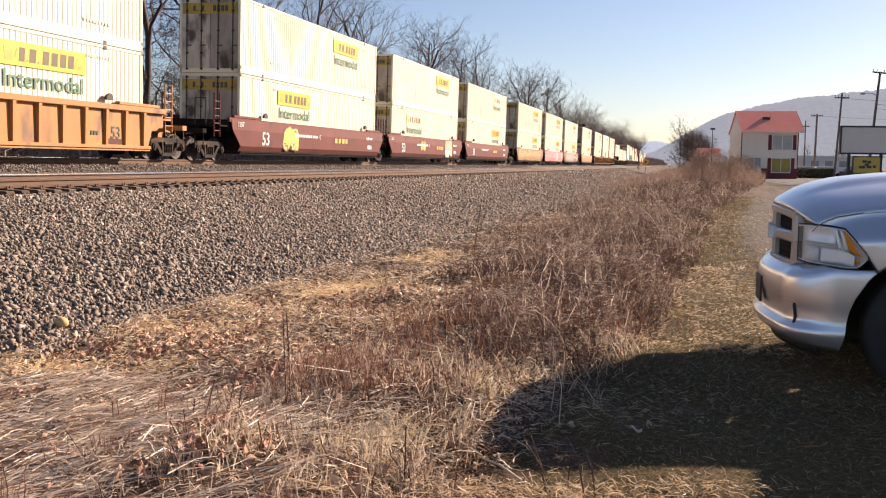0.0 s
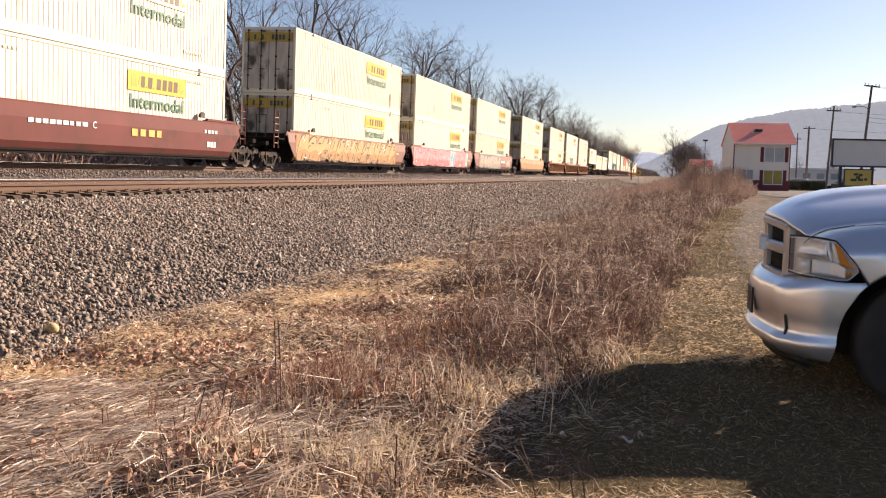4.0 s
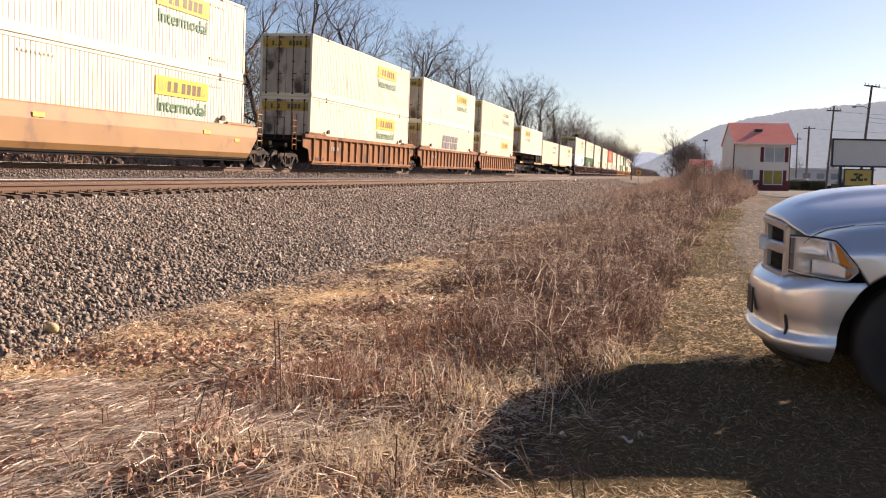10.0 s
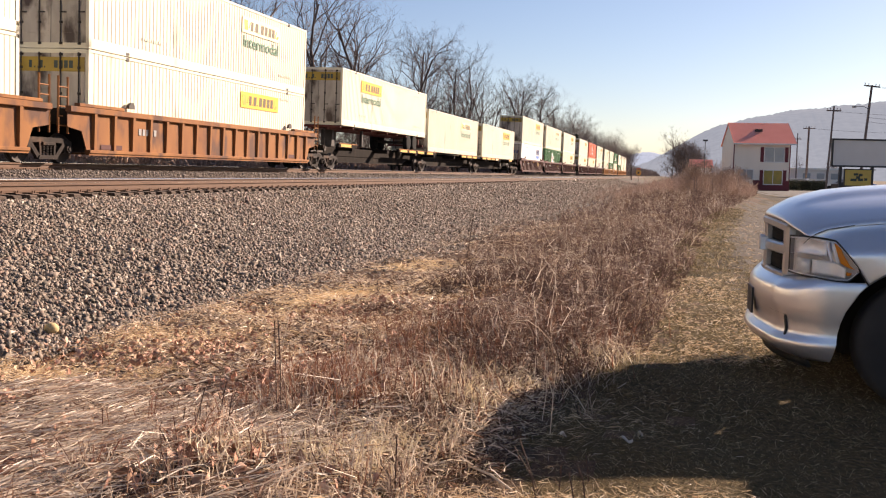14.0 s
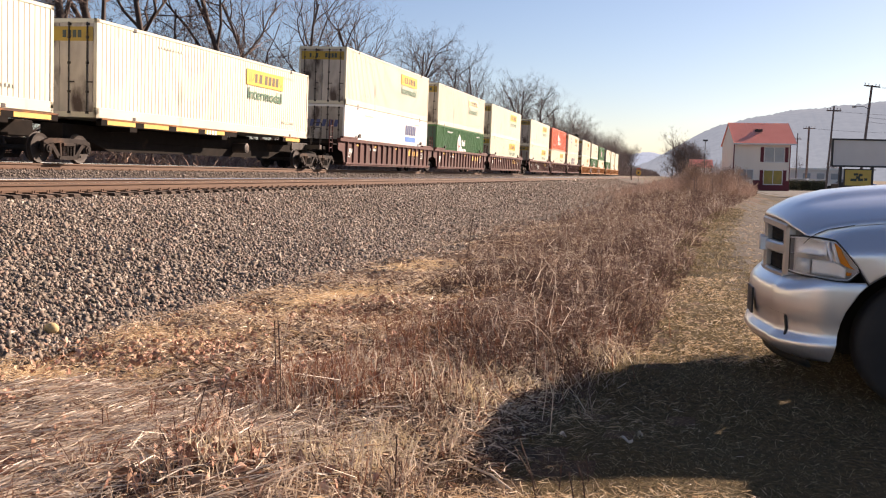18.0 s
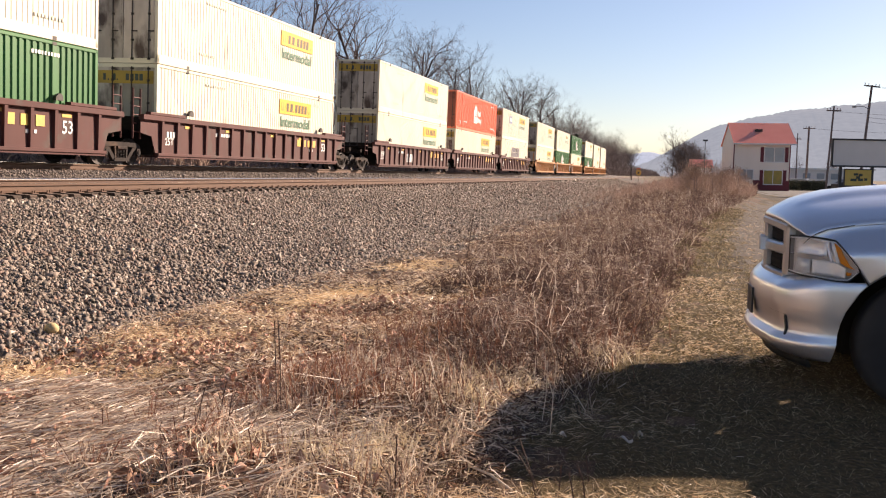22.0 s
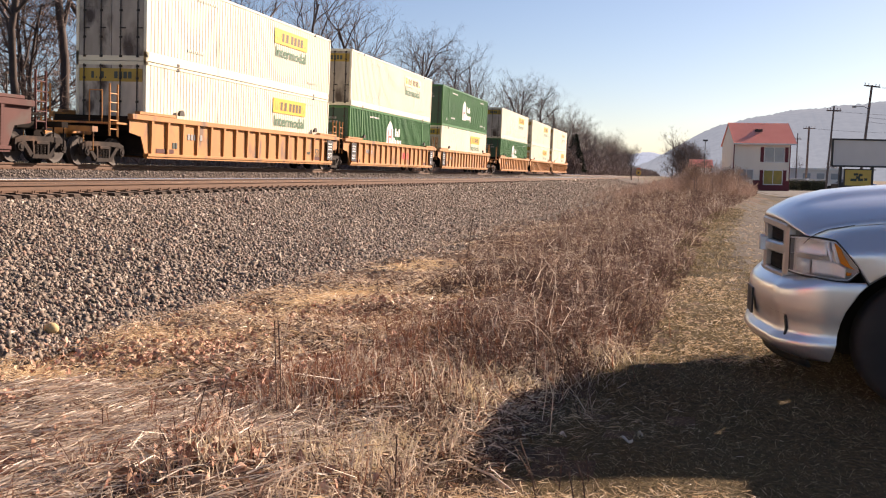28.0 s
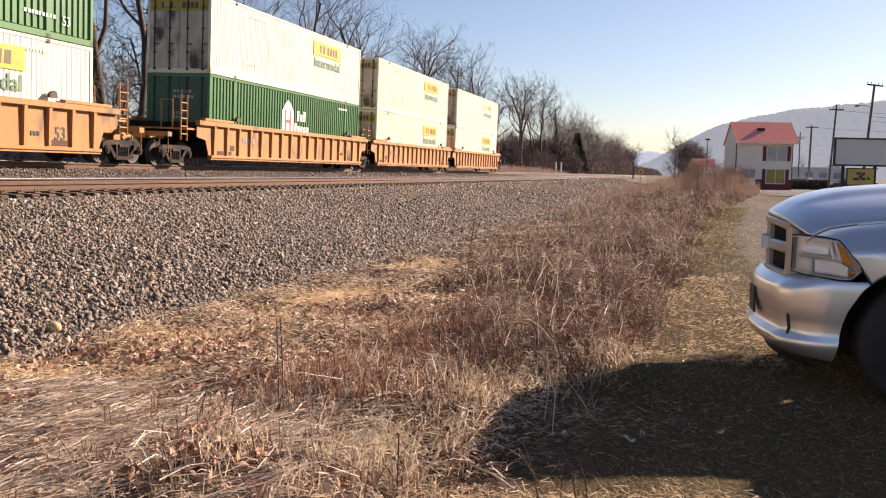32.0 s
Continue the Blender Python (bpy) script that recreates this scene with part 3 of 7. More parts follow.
def container(kind, marks, rear_band=True, seed=0):
    """One container on its own base, its rear doors towards -y; marks: what its near side carries."""
    rng = random.Random(seed)
    words = {"white": "dirty white ribbed steel freight container with yellow sign panel", "plain": "smooth white freight container with a blue emblem near one end",
             "green": "green corrugated steel freight container with a white house-shaped emblem", "orange": "orange-red corrugated steel freight container with white emblem"}
    ob = tagged(new("freight_container"), words[kind], "container", "containers on the train")
    s = shared(("shell", kind), lambda: shell_meshes(kind))
    h = CL / 2
    part("side_wall", s["side_near"], None, ob)
    part("side_wall", s["side_far"], None, ob)
    part("frame", s["frame"], None, ob)
    for yy in (-6.096, 6.096):
        for sx in (1, -1):
            for zz in (0.0, CH - 0.13):
                part("corner_casting", s["castings"], None, ob, "", pose(sx * (HALF - 0.057), yy, zz))
    part("roof", s["roof"], None, ob)
    part("front_wall", s["front"], None, ob)
    for i in (0, 1):
        part("door", s["door%d" % i], None, ob, "grimy rear door" if kind != "green" else "dark green rear door")
    for x in (-0.98, -0.36, 0.36, 0.98):
        part("lock_rod", s["rod"], None, ob, "steel lock rod", pose(x, -h - 0.03, 0))
    if rear_band and kind == "white":
        band = part("rear_sign", shared("rear_band", lambda: Geo().box(-HALF + 0.13, HALF - 0.13, -0.006, 0, 0, 0.42).mesh("rear_sign", M["rearsign"])), None, ob, "yellow sign across the doors", pose(0, -h + 0.0, 2.24))
        tagged_part("lettering_bar", shared("rear_bars", lambda: bars_end()), None, band)
    if rear_band and kind == "plain":
        tagged_part("rear_emblem", strokes("rear_emblem", [(-0.95 + i * 0.33, -0.95 + i * 0.33 + 0.2, 0, 0.36, 0.08) for i in range(6)], M["navy"]), None, ob, "dark blue slanted blocks", pose(0, -h + 0.0, 1.75, 0, 0, -90))
    if rear_band and kind in ("green", "orange"):
        for z, w in ((2.2, 0.8), (2.0, 0.9), (1.4, 0.6), (1.25, 0.6)):
            tagged_part("marking_bar", bars(int(z * 10), w, 0.11, M["grey"], 5), None, ob, "", pose(-0.2, -h + 0.0, z, 0, 0, -90))
    x = HALF + (0.004 if kind == "white" else 0.003)
    for m in marks:
        if m[0] == "sign":                        # yellow panel with a dark line of blocks, and a green word under it
            y, faded, wordy = m[1], m[2], m[3]
            p = part("sign_panel", panel("sign_panel", 3.5, 0.62, M["signold" if faded else "sign"]), None, ob, "faded yellow sign panel" if faded else "yellow sign panel", pose(x, y, CH - 0.98))
            tagged_part("lettering_bar", strokes("sign_bars", [(a, b, .12, t, .03) for a, b, t in ((.72, .94, .48), (1.0, 1.05, .18), (1.12, 1.38, .48), (1.44, 1.49, .18), (1.64, 1.90, .48), (2.0, 2.26, .48), (2.36, 2.62, .48), (2.70, 2.96, .48))], M["signink"]), None, p, "", pose(0.0066, 0, 0))
            tagged_part("scroll_emblem", strokes("scroll", [(.2, .5, .12, .5, -.05), (.55, .62, .2, .45, .1), (3.0, 3.08, .15, .45, .12), (3.12, 3.3, .12, .25, .1)], M["signdark"]), None, p, "", pose(0.0062, 0, 0))
            if wordy:
                part("word", word("Intermodal", 0.44, M["inkgreen"], 0, 0.012, 3.3), None, ob, "dark green word on white", pose(x + 0.004, y + 0.1, CH - 1.52))
        elif m[0] == "slant":                     # large navy slanted blocks
            tagged_part("emblem", strokes("slant_blocks", [(a + z * .22, a + w + z * .22, z, z + .44, .10) for a, w in ((0, .78), (1.0, 1.15), (2.4, .3), (2.95, .72), (3.9, .72)) for z in (0, .50)], M["charcoal"]), None, ob, "large slanted charcoal blocks", pose(x + 0.004, m[1], CH - 1.62))
        elif m[0] == "blue":                      # navy blocks over a blue bar
            tagged_part("emblem", strokes("upright_blocks", [(i * .4, i * .4 + .27, 0, .6, .07) for i in range(6)], M["navy"]), None, ob, "navy blocks", pose(x, m[1], CH - 1.08))
            part("emblem_bar", panel("emblem_bar", 2.3, 0.3, M["blue"], 0.005), None, ob, "blue bar", pose(x, m[1], CH - 1.5))
        elif m[0] == "house":                     # white house-shaped emblem with red uprights, white blocks beside it
            y, z = m[1], m[2]
            e = tagged_part("emblem", shared("house_shape", lambda: mend(Geo().prism_x([(0, 0), (1.25, 0), (1.25, 1.0), (.95, 1.3), (.62, 1.5), (.3, 1.3), (0, 1.0)], 0, 0.004).mesh("emblem", M["inkwhite"]))), None, ob, "white house shape", pose(x, y, z))
            tagged_part("emblem_bar", strokes("house_bars", [(.3, .45, .1, 1.05, 0), (.8, .95, .1, 1.05, 0), (.45, .8, .5, .62, 0)], M["inkred" if m[3] else "orange"]), None, e, "", pose(0.006, 0, 0))
            tagged_part("lettering_bar", strokes("house_words", [(1.62 + i * .36, 1.62 + i * .36 + .24, .58, .58 + k, 0) for i, k in enumerate((.46, .32, .46))] + [(1.36 + i * .34, 1.36 + i * .34 + .23, a, b, 0) for i, (a, b) in enumerate(((.04, .48), (.04, .36), (.04, .36), (.04, .36), (-.08, .36)))], M["inkwhite"]), None, ob, "white blocks", pose(x, y, z + 0.05))
        elif m[0] == "streak":                    # rust run down from the top of a post
            part("rust_streak", shared("rust_streak", lambda: mend(Geo().prism_x([(0, 1.0), (-.02, .62), (.03, .3), (.05, 0), (.09, .25), (.12, .55), (.16, .8), (.13, 1.0)], 0, .003).mesh("rust_streak", M["rustrun"]))), None, ob, "rust streak down the side", pose(x + .001, m[1], 0.12))
        elif m[0] == "panel":                     # small grey-blue sign
            p = part("sign_panel", panel("small_panel", 1.5, 0.75, M["bluegrey"], 0.005), None, ob, "small grey-blue sign", pose(x, m[1], CH - 1.25))
            tagged_part("lettering_bar", strokes("panel_bars", [(.2 + .3 * i, .4 + .3 * i, .2, .55, 0) for i in range(4)], M["inkwhite"]), None, p, "", pose(0.0056, 0, 0))
    # small stencilled lines near the ends
    for y, z, w, hh in ((-h + 2.7, 0.62, 1.2, 0.10), (h - 2.9, 0.55, 1.3, 0.10), (-h + 3.2, CH - 0.42, 1.6, 0.08), (h - 3.0, CH - 0.42, 1.2, 0.09)):
        if rng.random() < 0.8:
            tagged(part("stencil_bar", bars(int(w * 10), w, hh, M["palegrey" if kind in ("white", "plain") else "inkwhite"], 9), None, ob, "", pose(x + 0.001, y + rng.uniform(-.2, .2), z)), kind="stuff")
    if kind in ("green", "orange"):
        for y in (-h + 1.15, h - 1.4):
            part("number", word("53", 0.26, M["inkwhite"]), None, ob, "white number", pose(x + 0.002, y, 0.42))
    return ob


def bars_end():
    g = Geo()
    for i, w in enumerate((.1, .05, .13, .05, 0, .13, .13, .13, .13)):
        if w:
            g.box(-0.72 + i * 0.17, -0.72 + i * 0.17 + w, -0.0085, -0.0068, 0.1, 0.32 if w > .06 else .15)
    return g.mesh("lettering_bar", M["ink"])


M["signink"] = mat("brown_black_ink", (0.10, 0.07, 0.02), (0.07, 0.05, 0.02), 0.5)
M["rustrun"] = mat("rust_run", (0.40, 0.13, 0.05), (0.26, 0.08, 0.04), 0.8, scale=9)
M["charcoal"] = mat("charcoal_ink", (0.11, 0.10, 0.115), (0.16, 0.145, 0.16), 0.5)
M["signdark"] = mat("ochre_ink", (0.62, 0.36, 0.03), (0.5, 0.28, 0.03), 0.5)
M["bluegrey"] = mat("grey_blue_sign", (0.16, 0.2, 0.3), (0.2, 0.24, 0.33), 0.5)


# ------------------------------------------------------------------ rail cars
WHEEL_R, AXLE = 0.42, 0.89
h_well = 8.25


def wheelset_mesh():
    g = Geo()
    for s in (1, -1):
        prof = [(0.80, 0.10), (0.80, 0.34), (0.815, WHEEL_R - 0.005), (0.71, WHEEL_R), (0.695, WHEEL_R + 0.028), (0.675, WHEEL_R + 0.025), (0.675, 0.35), (0.72, 0.30), (0.72, 0.10)]
        g.lathe_x([(s * x, r) for x, r in prof], 28)
        for k in range(3):                       # lightening marks on the plate, so that its turning shows
            a = 2 * math.pi * k / 3
            g.tube((s * 0.80, 0.22 * math.cos(a), 0.22 * math.sin(a)), (s * 0.825, 0.22 * math.cos(a), 0.22 * math.sin(a)), 0.035, 8)
    g.tube((-1.05, 0, 0), (1.05, 0, 0), 0.075, 10)
    for s in (1, -1):
        g.tube((s * 1.05, 0, 0), (s * 1.10, 0, 0), 0.10, 6)
    return mend(g.mesh("wheelset", M["wheel"]))


def sideframe_mesh():
    """Two cast side frames with open windows, spring nests, and the bolster between them."""
    g = Geo()
    for s in (1, -1):
        a, b = sorted((s * 0.94, s * 1.05))
        g.prism_x([(-1.05, .10), (-.80, .13), (-.30, .17), (.30, .17), (.80, .13), (1.05, .10), (1.05, .20), (.82, .29), (.34, .30), (-.34, .30), (-.82, .29), (-1.05, .20)], a, b)
        for e in (1, -1):
            g.prism_x([(e * y, z) for y, z in ((.80, .14), (.66, .16), (.30, -.22), (.36, -.30), (.44, -.27))][::e], a, b)      # diagonal
            g.prism_x([(e * y, z) for y, z in ((.27, .18), (.36, .18), (.33, -.20), (.26, -.20))][::e], a, b)                    # column
            g.prism_x([(e * y, z) for y, z in ((.74, .14), (.80, .14), (.80, -.13), (.72, -.13))][::e], a, b)                    # jaws
            g.prism_x([(e * y, z) for y, z in ((.98, .14), (1.06, .14), (1.06, -.13), (.98, -.13))][::e], a, b)
        g.prism_x([(-.42, -.31), (.42, -.31), (.36, -.20), (-.36, -.20)], a - .03, b + .03)
        for y in (-0.15, 0.0, 0.15):              # springs
            for k in range(6):
                g.tube((s * 1.0, y, -.2 + k * .045), (s * 1.0, y, -.175 + k * .045), 0.06, 8)
        c, d = sorted((s * 0.90, s * 1.10))
        g.box(c, d, -0.24, 0.24, 0.07, 0.17, 0.02)
        for y in (-AXLE, AXLE):
            g.tube((s * 0.95, y, 0), (s * 1.11, y, 0), 0.12, 12)
            g.tube((s * 1.11, y, 0), (s * 1.14, y, 0), 0.07, 6)
        g.path([(s * .86, -.55, -.05), (s * .86, -.5, .1), (s * .86, .5, .1), (s * .86, .55, -.05)], .03, 6)     # brake beam hangers
    g.box(-0.95, 0.95, -0.2, 0.2, 0.06, 0.26, 0.03)
    for e in (1, -1):
        g.box(-.7, .7, e * .42 - .03, e * .42 + .03, -.08, -.02)
    g.tube((0, 0, .26), (0, 0, .38), .2, 14)
    return mend(g.mesh("side_frame", M["truck"]))


WHEELSETS = []


def bogie(car, y):
    """A two-axle truck under a car; y: its centre along the car."""
    t = part("truck", shared("sideframe", sideframe_mesh), None, car, "rusty cast-steel two-axle truck", pose(0, y, WHEEL_R))
    for s in (-1, 1):
        w = part("wheelset", shared("wheelset", wheelset_mesh), None, t, "", pose(0, s * AXLE, 0))
        WHEELSETS.append((w, s))
    return t


def well_meshes(style, col):
    """The two long sides and the floor of one well, built once for each style and colour."""
    d, m = {}, M[col]
    h = 8.25
    z0, z1 = 0.36, 1.64
    for side in (1, -1):
        x = side * 1.47
        g = Geo()
        a, b = sorted((x, x - side * 0.025))
        if style == "ribbed":
            g.prism_x([(-h, z0), (h, z0), (h + .25, .95), (h + .9, 1.05), (h + .9, z1 - .05), (-h - .9, z1 - .05), (-h - .9, 1.05), (-h - .25, .95)], a - side * 0.09, b - side * 0.09)
        else:
            for (xa, za), (xb, zb) in (((x - side * .12, z0), (x, z0 + .22)), ((x, z0 + .22), (x, 1.2)), ((x, 1.2), (x - side * .05, z1 - .05))):
                g.add([(xa, -h - (.75 if za > 1 else .1), za), (xa, h + (.75 if za > 1 else .1), za), (xb, h + (.75 if zb > 1 else .1), zb), (xb, -h - (.75 if zb > 1 else .1), zb)], [[0, 1, 2, 3]])
                g.add([(xa - side * .05, -h - (.75 if za > 1 else .1), za), (xa - side * .05, h + (.75 if za > 1 else .1), za), (xb - side * .05, h + (.75 if zb > 1 else .1), zb), (xb - side * .05, -h - (.75 if zb > 1 else .1), zb)], [[3, 2, 1, 0]])
        d["web%d" % side] = mend(g.mesh("side_plate", m))
        g = Geo()
        c, e = sorted((x - side * 0.16, x + side * (0.03 if style == "ribbed" else -0.055)))
        g.box(c, e, -h - .9, h + .9, z1 - .17, z1, 0.015)
        d["chord%d" % side] = mend(g.mesh("top_chord", m))
        g = Geo()
        g.box(c, e, -h, h, z0 - .04, z0 + (.04 if style == "smooth" else .06), 0.012)
        g.box(c + .04, e - .04, -h, h, z0 - .10, z0 - .045)
        d["sill%d" % side] = mend(g.mesh("bottom_sill", M["darksteel"] if style == "smooth" else m))
        g = Geo().box(c, e, -1.1, 1.1, z1 + .002, z1 + .10, 0.015)     # raised guides at the corners
        d["guide%d" % side] = mend(g.mesh("corner_guide", m))
    g = Geo()                                     # one rib, wider at its top
    g.add([(-.07, -.07, 0), (-.07, .07, 0), (.085, .05, 0), (.085, -.05, 0), (-.07, -.10, 1.10), (-.07, .10, 1.10), (.115, .065, 1.10), (.115, -.065, 1.10)],
          [[0, 1, 2, 3], [7, 6, 5, 4], [0, 4, 5, 1], [1, 5, 6, 2], [2, 6, 7, 3], [3, 7, 4, 0]])
    d["rib"] = mend(g.mesh("rib", m))
    g = Geo().box(-1.3, 1.3, -h, h, z0 - .02, z0 + .04)
    d["floor"] = mend(g.mesh("well_floor", M["steel"]))
    g = Geo()                                     # end bulkhead and the arm out to the truck
    g.box(-1.3, 1.3, h - .02, h + .06, z0, z1 - .1)
    g.prism_x([(h, .78), (h + .5, .92), (h + 1.75, .92), (h + 1.75, 1.10), (h + .9, 1.42), (h, 1.55)], -0.42, 0.42)
    g.box(-1.33, 1.33, h + .62, h + .9, 1.12, 1.56)
    d["end"] = mend(g.mesh("end_sill", M["darksteel"]))
    g = Geo()                                     # platform, coupler at an outer end
    g.box(-1.32, 1.32, h + .9, h + 1.5, 1.28, 1.34)
    g.box(-.45, .45, h + 1.5, h + 2.7, .92, 1.14, 0.03)
    g.box(-1.25, 1.25, h + 2.35, h + 2.62, 1.0, 1.16)
    g.box(-.14, .14, h + 2.6, h + 3.25, .72, .95, 0.03)
    g.box(-.2, .2, h + 3.05, h + 3.35, .66, 1.0, 0.05)
    for x in (-1.2, 1.2):
        g.path([(x, h + 2.5, 1.1), (x, h + 2.5, .45), (x * .72, h + 2.5, .45), (x * .72, h + 2.5, 1.1)], .02, 6)
    g.path([(.5, h + 2.45, .85), (.62, h + 2.7, .55), (.5, h + 3.0, .5)], .035, 6)
    d["platform"] = mend(g.mesh("end_platform", m if col == "c_yellow" else M["darksteel"]))
    g = Geo()                                     # ladder of an outer or joined end
    for y in (0, .42):
        g.path([(0, y, -.1), (0, y, 1.5)], .032, 6)
    for z in np.linspace(.12, 1.2, 5):
        g.path([(0, 0, z), (0, .42, z)], .022, 6)
    d["ladder"] = mend(g.mesh("ladder", m))
    g = Geo()
    g.path([(0, 0, 0), (0, 0, 1.0), (-.45, 0, 1.0), (-.45, 0, 0)], .02, 6)
    d["handrail"] = mend(g.mesh("handrail", m if col == "c_yellow" else M["steel"]))
    g = Geo().prism_x([(-.16, 0), (.16, 0), (.14, .14), (.05, .2), (-.06, .17), (-.15, .1)], -.05, .05)
    d["lock"] = mend(g.mesh("stacking_lock", M["steel"]))
    return d


def graffiti(key, fill, shade, edge, splash, y0, y1, z0, z1, n, seed, slant=0.15):
    """Bubble letters that cannot be read: an edge, a fill, a shaded foot and small holes, over a splash of paint."""
    def blob(rng, cy, cz, w, h, sl, wob, m=14):
        pts = []
        for i in range(m):
            a = 2 * math.pi * i / m
            c, s_ = math.cos(a), math.sin(a)
            k = (abs(c) ** 4 + abs(s_) ** 4) ** -.25 * rng.uniform(1 - wob, 1 + wob)
            z = cz + s_ * k * h / 2
            pts.append((cy + c * k * w / 2 + sl * (z - cz), z))
        return [(max(y0 - .3, min(y1 + .3, a)), max(.40, min(1.60, b))) for a, b in pts]

    def f():
        rng = random.Random(seed)
        lay = [Geo() for _ in range(5)]
        step = (y1 - y0) / n
        if splash:
            for k in range(n + 2):
                c = y0 + (y1 - y0) * (k + rng.uniform(-.2, .2)) / (n + 1)
                lay[0].add([(.0004 * k * .05, a, b) for a, b in blob(rng, c, (z0 + z1) / 2 + rng.uniform(-.1, .1), step * 1.5, (z1 - z0) * rng.uniform(.8, 1.15), 0, .16)], [list(range(14))])
        for k in range(n):
            c = y0 + step * (k + .5)
            w, h, sl = step * rng.uniform(.92, 1.05), (z1 - z0) * rng.uniform(.88, 1.0), slant + rng.uniform(-.25, .25)
            cz = (z0 + z1) / 2 + rng.uniform(-.03, .03)
            st = rng.getstate()
            out = blob(rng, c, cz, w + .09, h + .07, sl, .09)
            rng.setstate(st)
            inn = blob(rng, c, cz, w - .02, h - .03, sl, .09)
            lay[1].add([(.002, a, b) for a, b in out], [list(range(14))])
            lay[2].add([(.004 + .00002 * k, a, b) for a, b in inn], [list(range(14))])
            low = [(a, min(b, cz - .12 + .06 * math.sin(a * 5))) for a, b in inn]
            lay[3].add([(.0055 + .00002 * k, a, b) for a, b in low], [list(range(14))])
            for q in range(rng.randrange(2, 4)):       # holes and cuts
                hz = cz + rng.choice((-.22, .2, .34, -.38)) * (z1 - z0)
                hy = c + rng.uniform(-.25, .25) * w + sl * (hz - cz)
                tall = rng.random() < .6
                lay[1].add([(.007, a, b) for a, b in blob(rng, hy, hz, .09 if tall else w * .35, .36 if tall else .08, sl, .2, 14)], [list(range(14))])
        for k in range(int((y1 - y0) * 4)):                # slashes and highlights across the letters
            a, b = rng.uniform(y0, y1 - .3), rng.uniform(z0 + .05, z1 - .3)
            ln, up, w = rng.uniform(.25, .6), rng.uniform(-.1, .4), rng.uniform(.02, .06)
            mid = (a + ln * .5, b + up * .5 + rng.uniform(-.12, .12))
            pts = [(a, b), (mid[0], mid[1] - w), (a + ln, b + up), (mid[0], mid[1] + w)]
            lay[(1, 3, 1, 4)[k % 4]].add([(.0085 + .00001 * k, p, min(1.6, max(.4, q))) for p, q in pts], [[0, 1, 2, 3]])
        return [mend(g.mesh("spray_paint", M[c])) for g, c in zip(lay, (splash or fill, edge, fill, shade, "sp_pale")) if g.v]
    return shared(("graffiti", key), f)


for nm, c in dict(sp_pink=(0.70, 0.25, 0.27), sp_rose=(0.50, 0.07, 0.12), sp_cyan=(0.14, 0.33, 0.40), sp_grey=(0.42, 0.36, 0.33), sp_pale=(0.66, 0.63, 0.60), sp_dark=(0.05, 0.035, 0.03),
                  sp_ochre=(0.36, 0.19, 0.055), sp_sand=(0.46, 0.30, 0.12), sp_lime=(0.62, 0.56, 0.10), sp_blue=(0.16, 0.25, 0.42), sp_white=(0.75, 0.73, 0.7), sp_brown=(0.20, 0.09, 0.05), sp_salmon=(0.62, 0.15, 0.14), sp_rosy=(0.62, 0.26, 0.25), sp_teal=(0.13, 0.26, 0.28), sp_slate=(0.20, 0.20, 0.22), sp_greige=(0.40, 0.34, 0.27), sp_greige2=(0.32, 0.26, 0.20)).items():
    M[nm] = mat(nm, c, tuple(k * 0.82 for k in c), 0.55, scale=2.5)


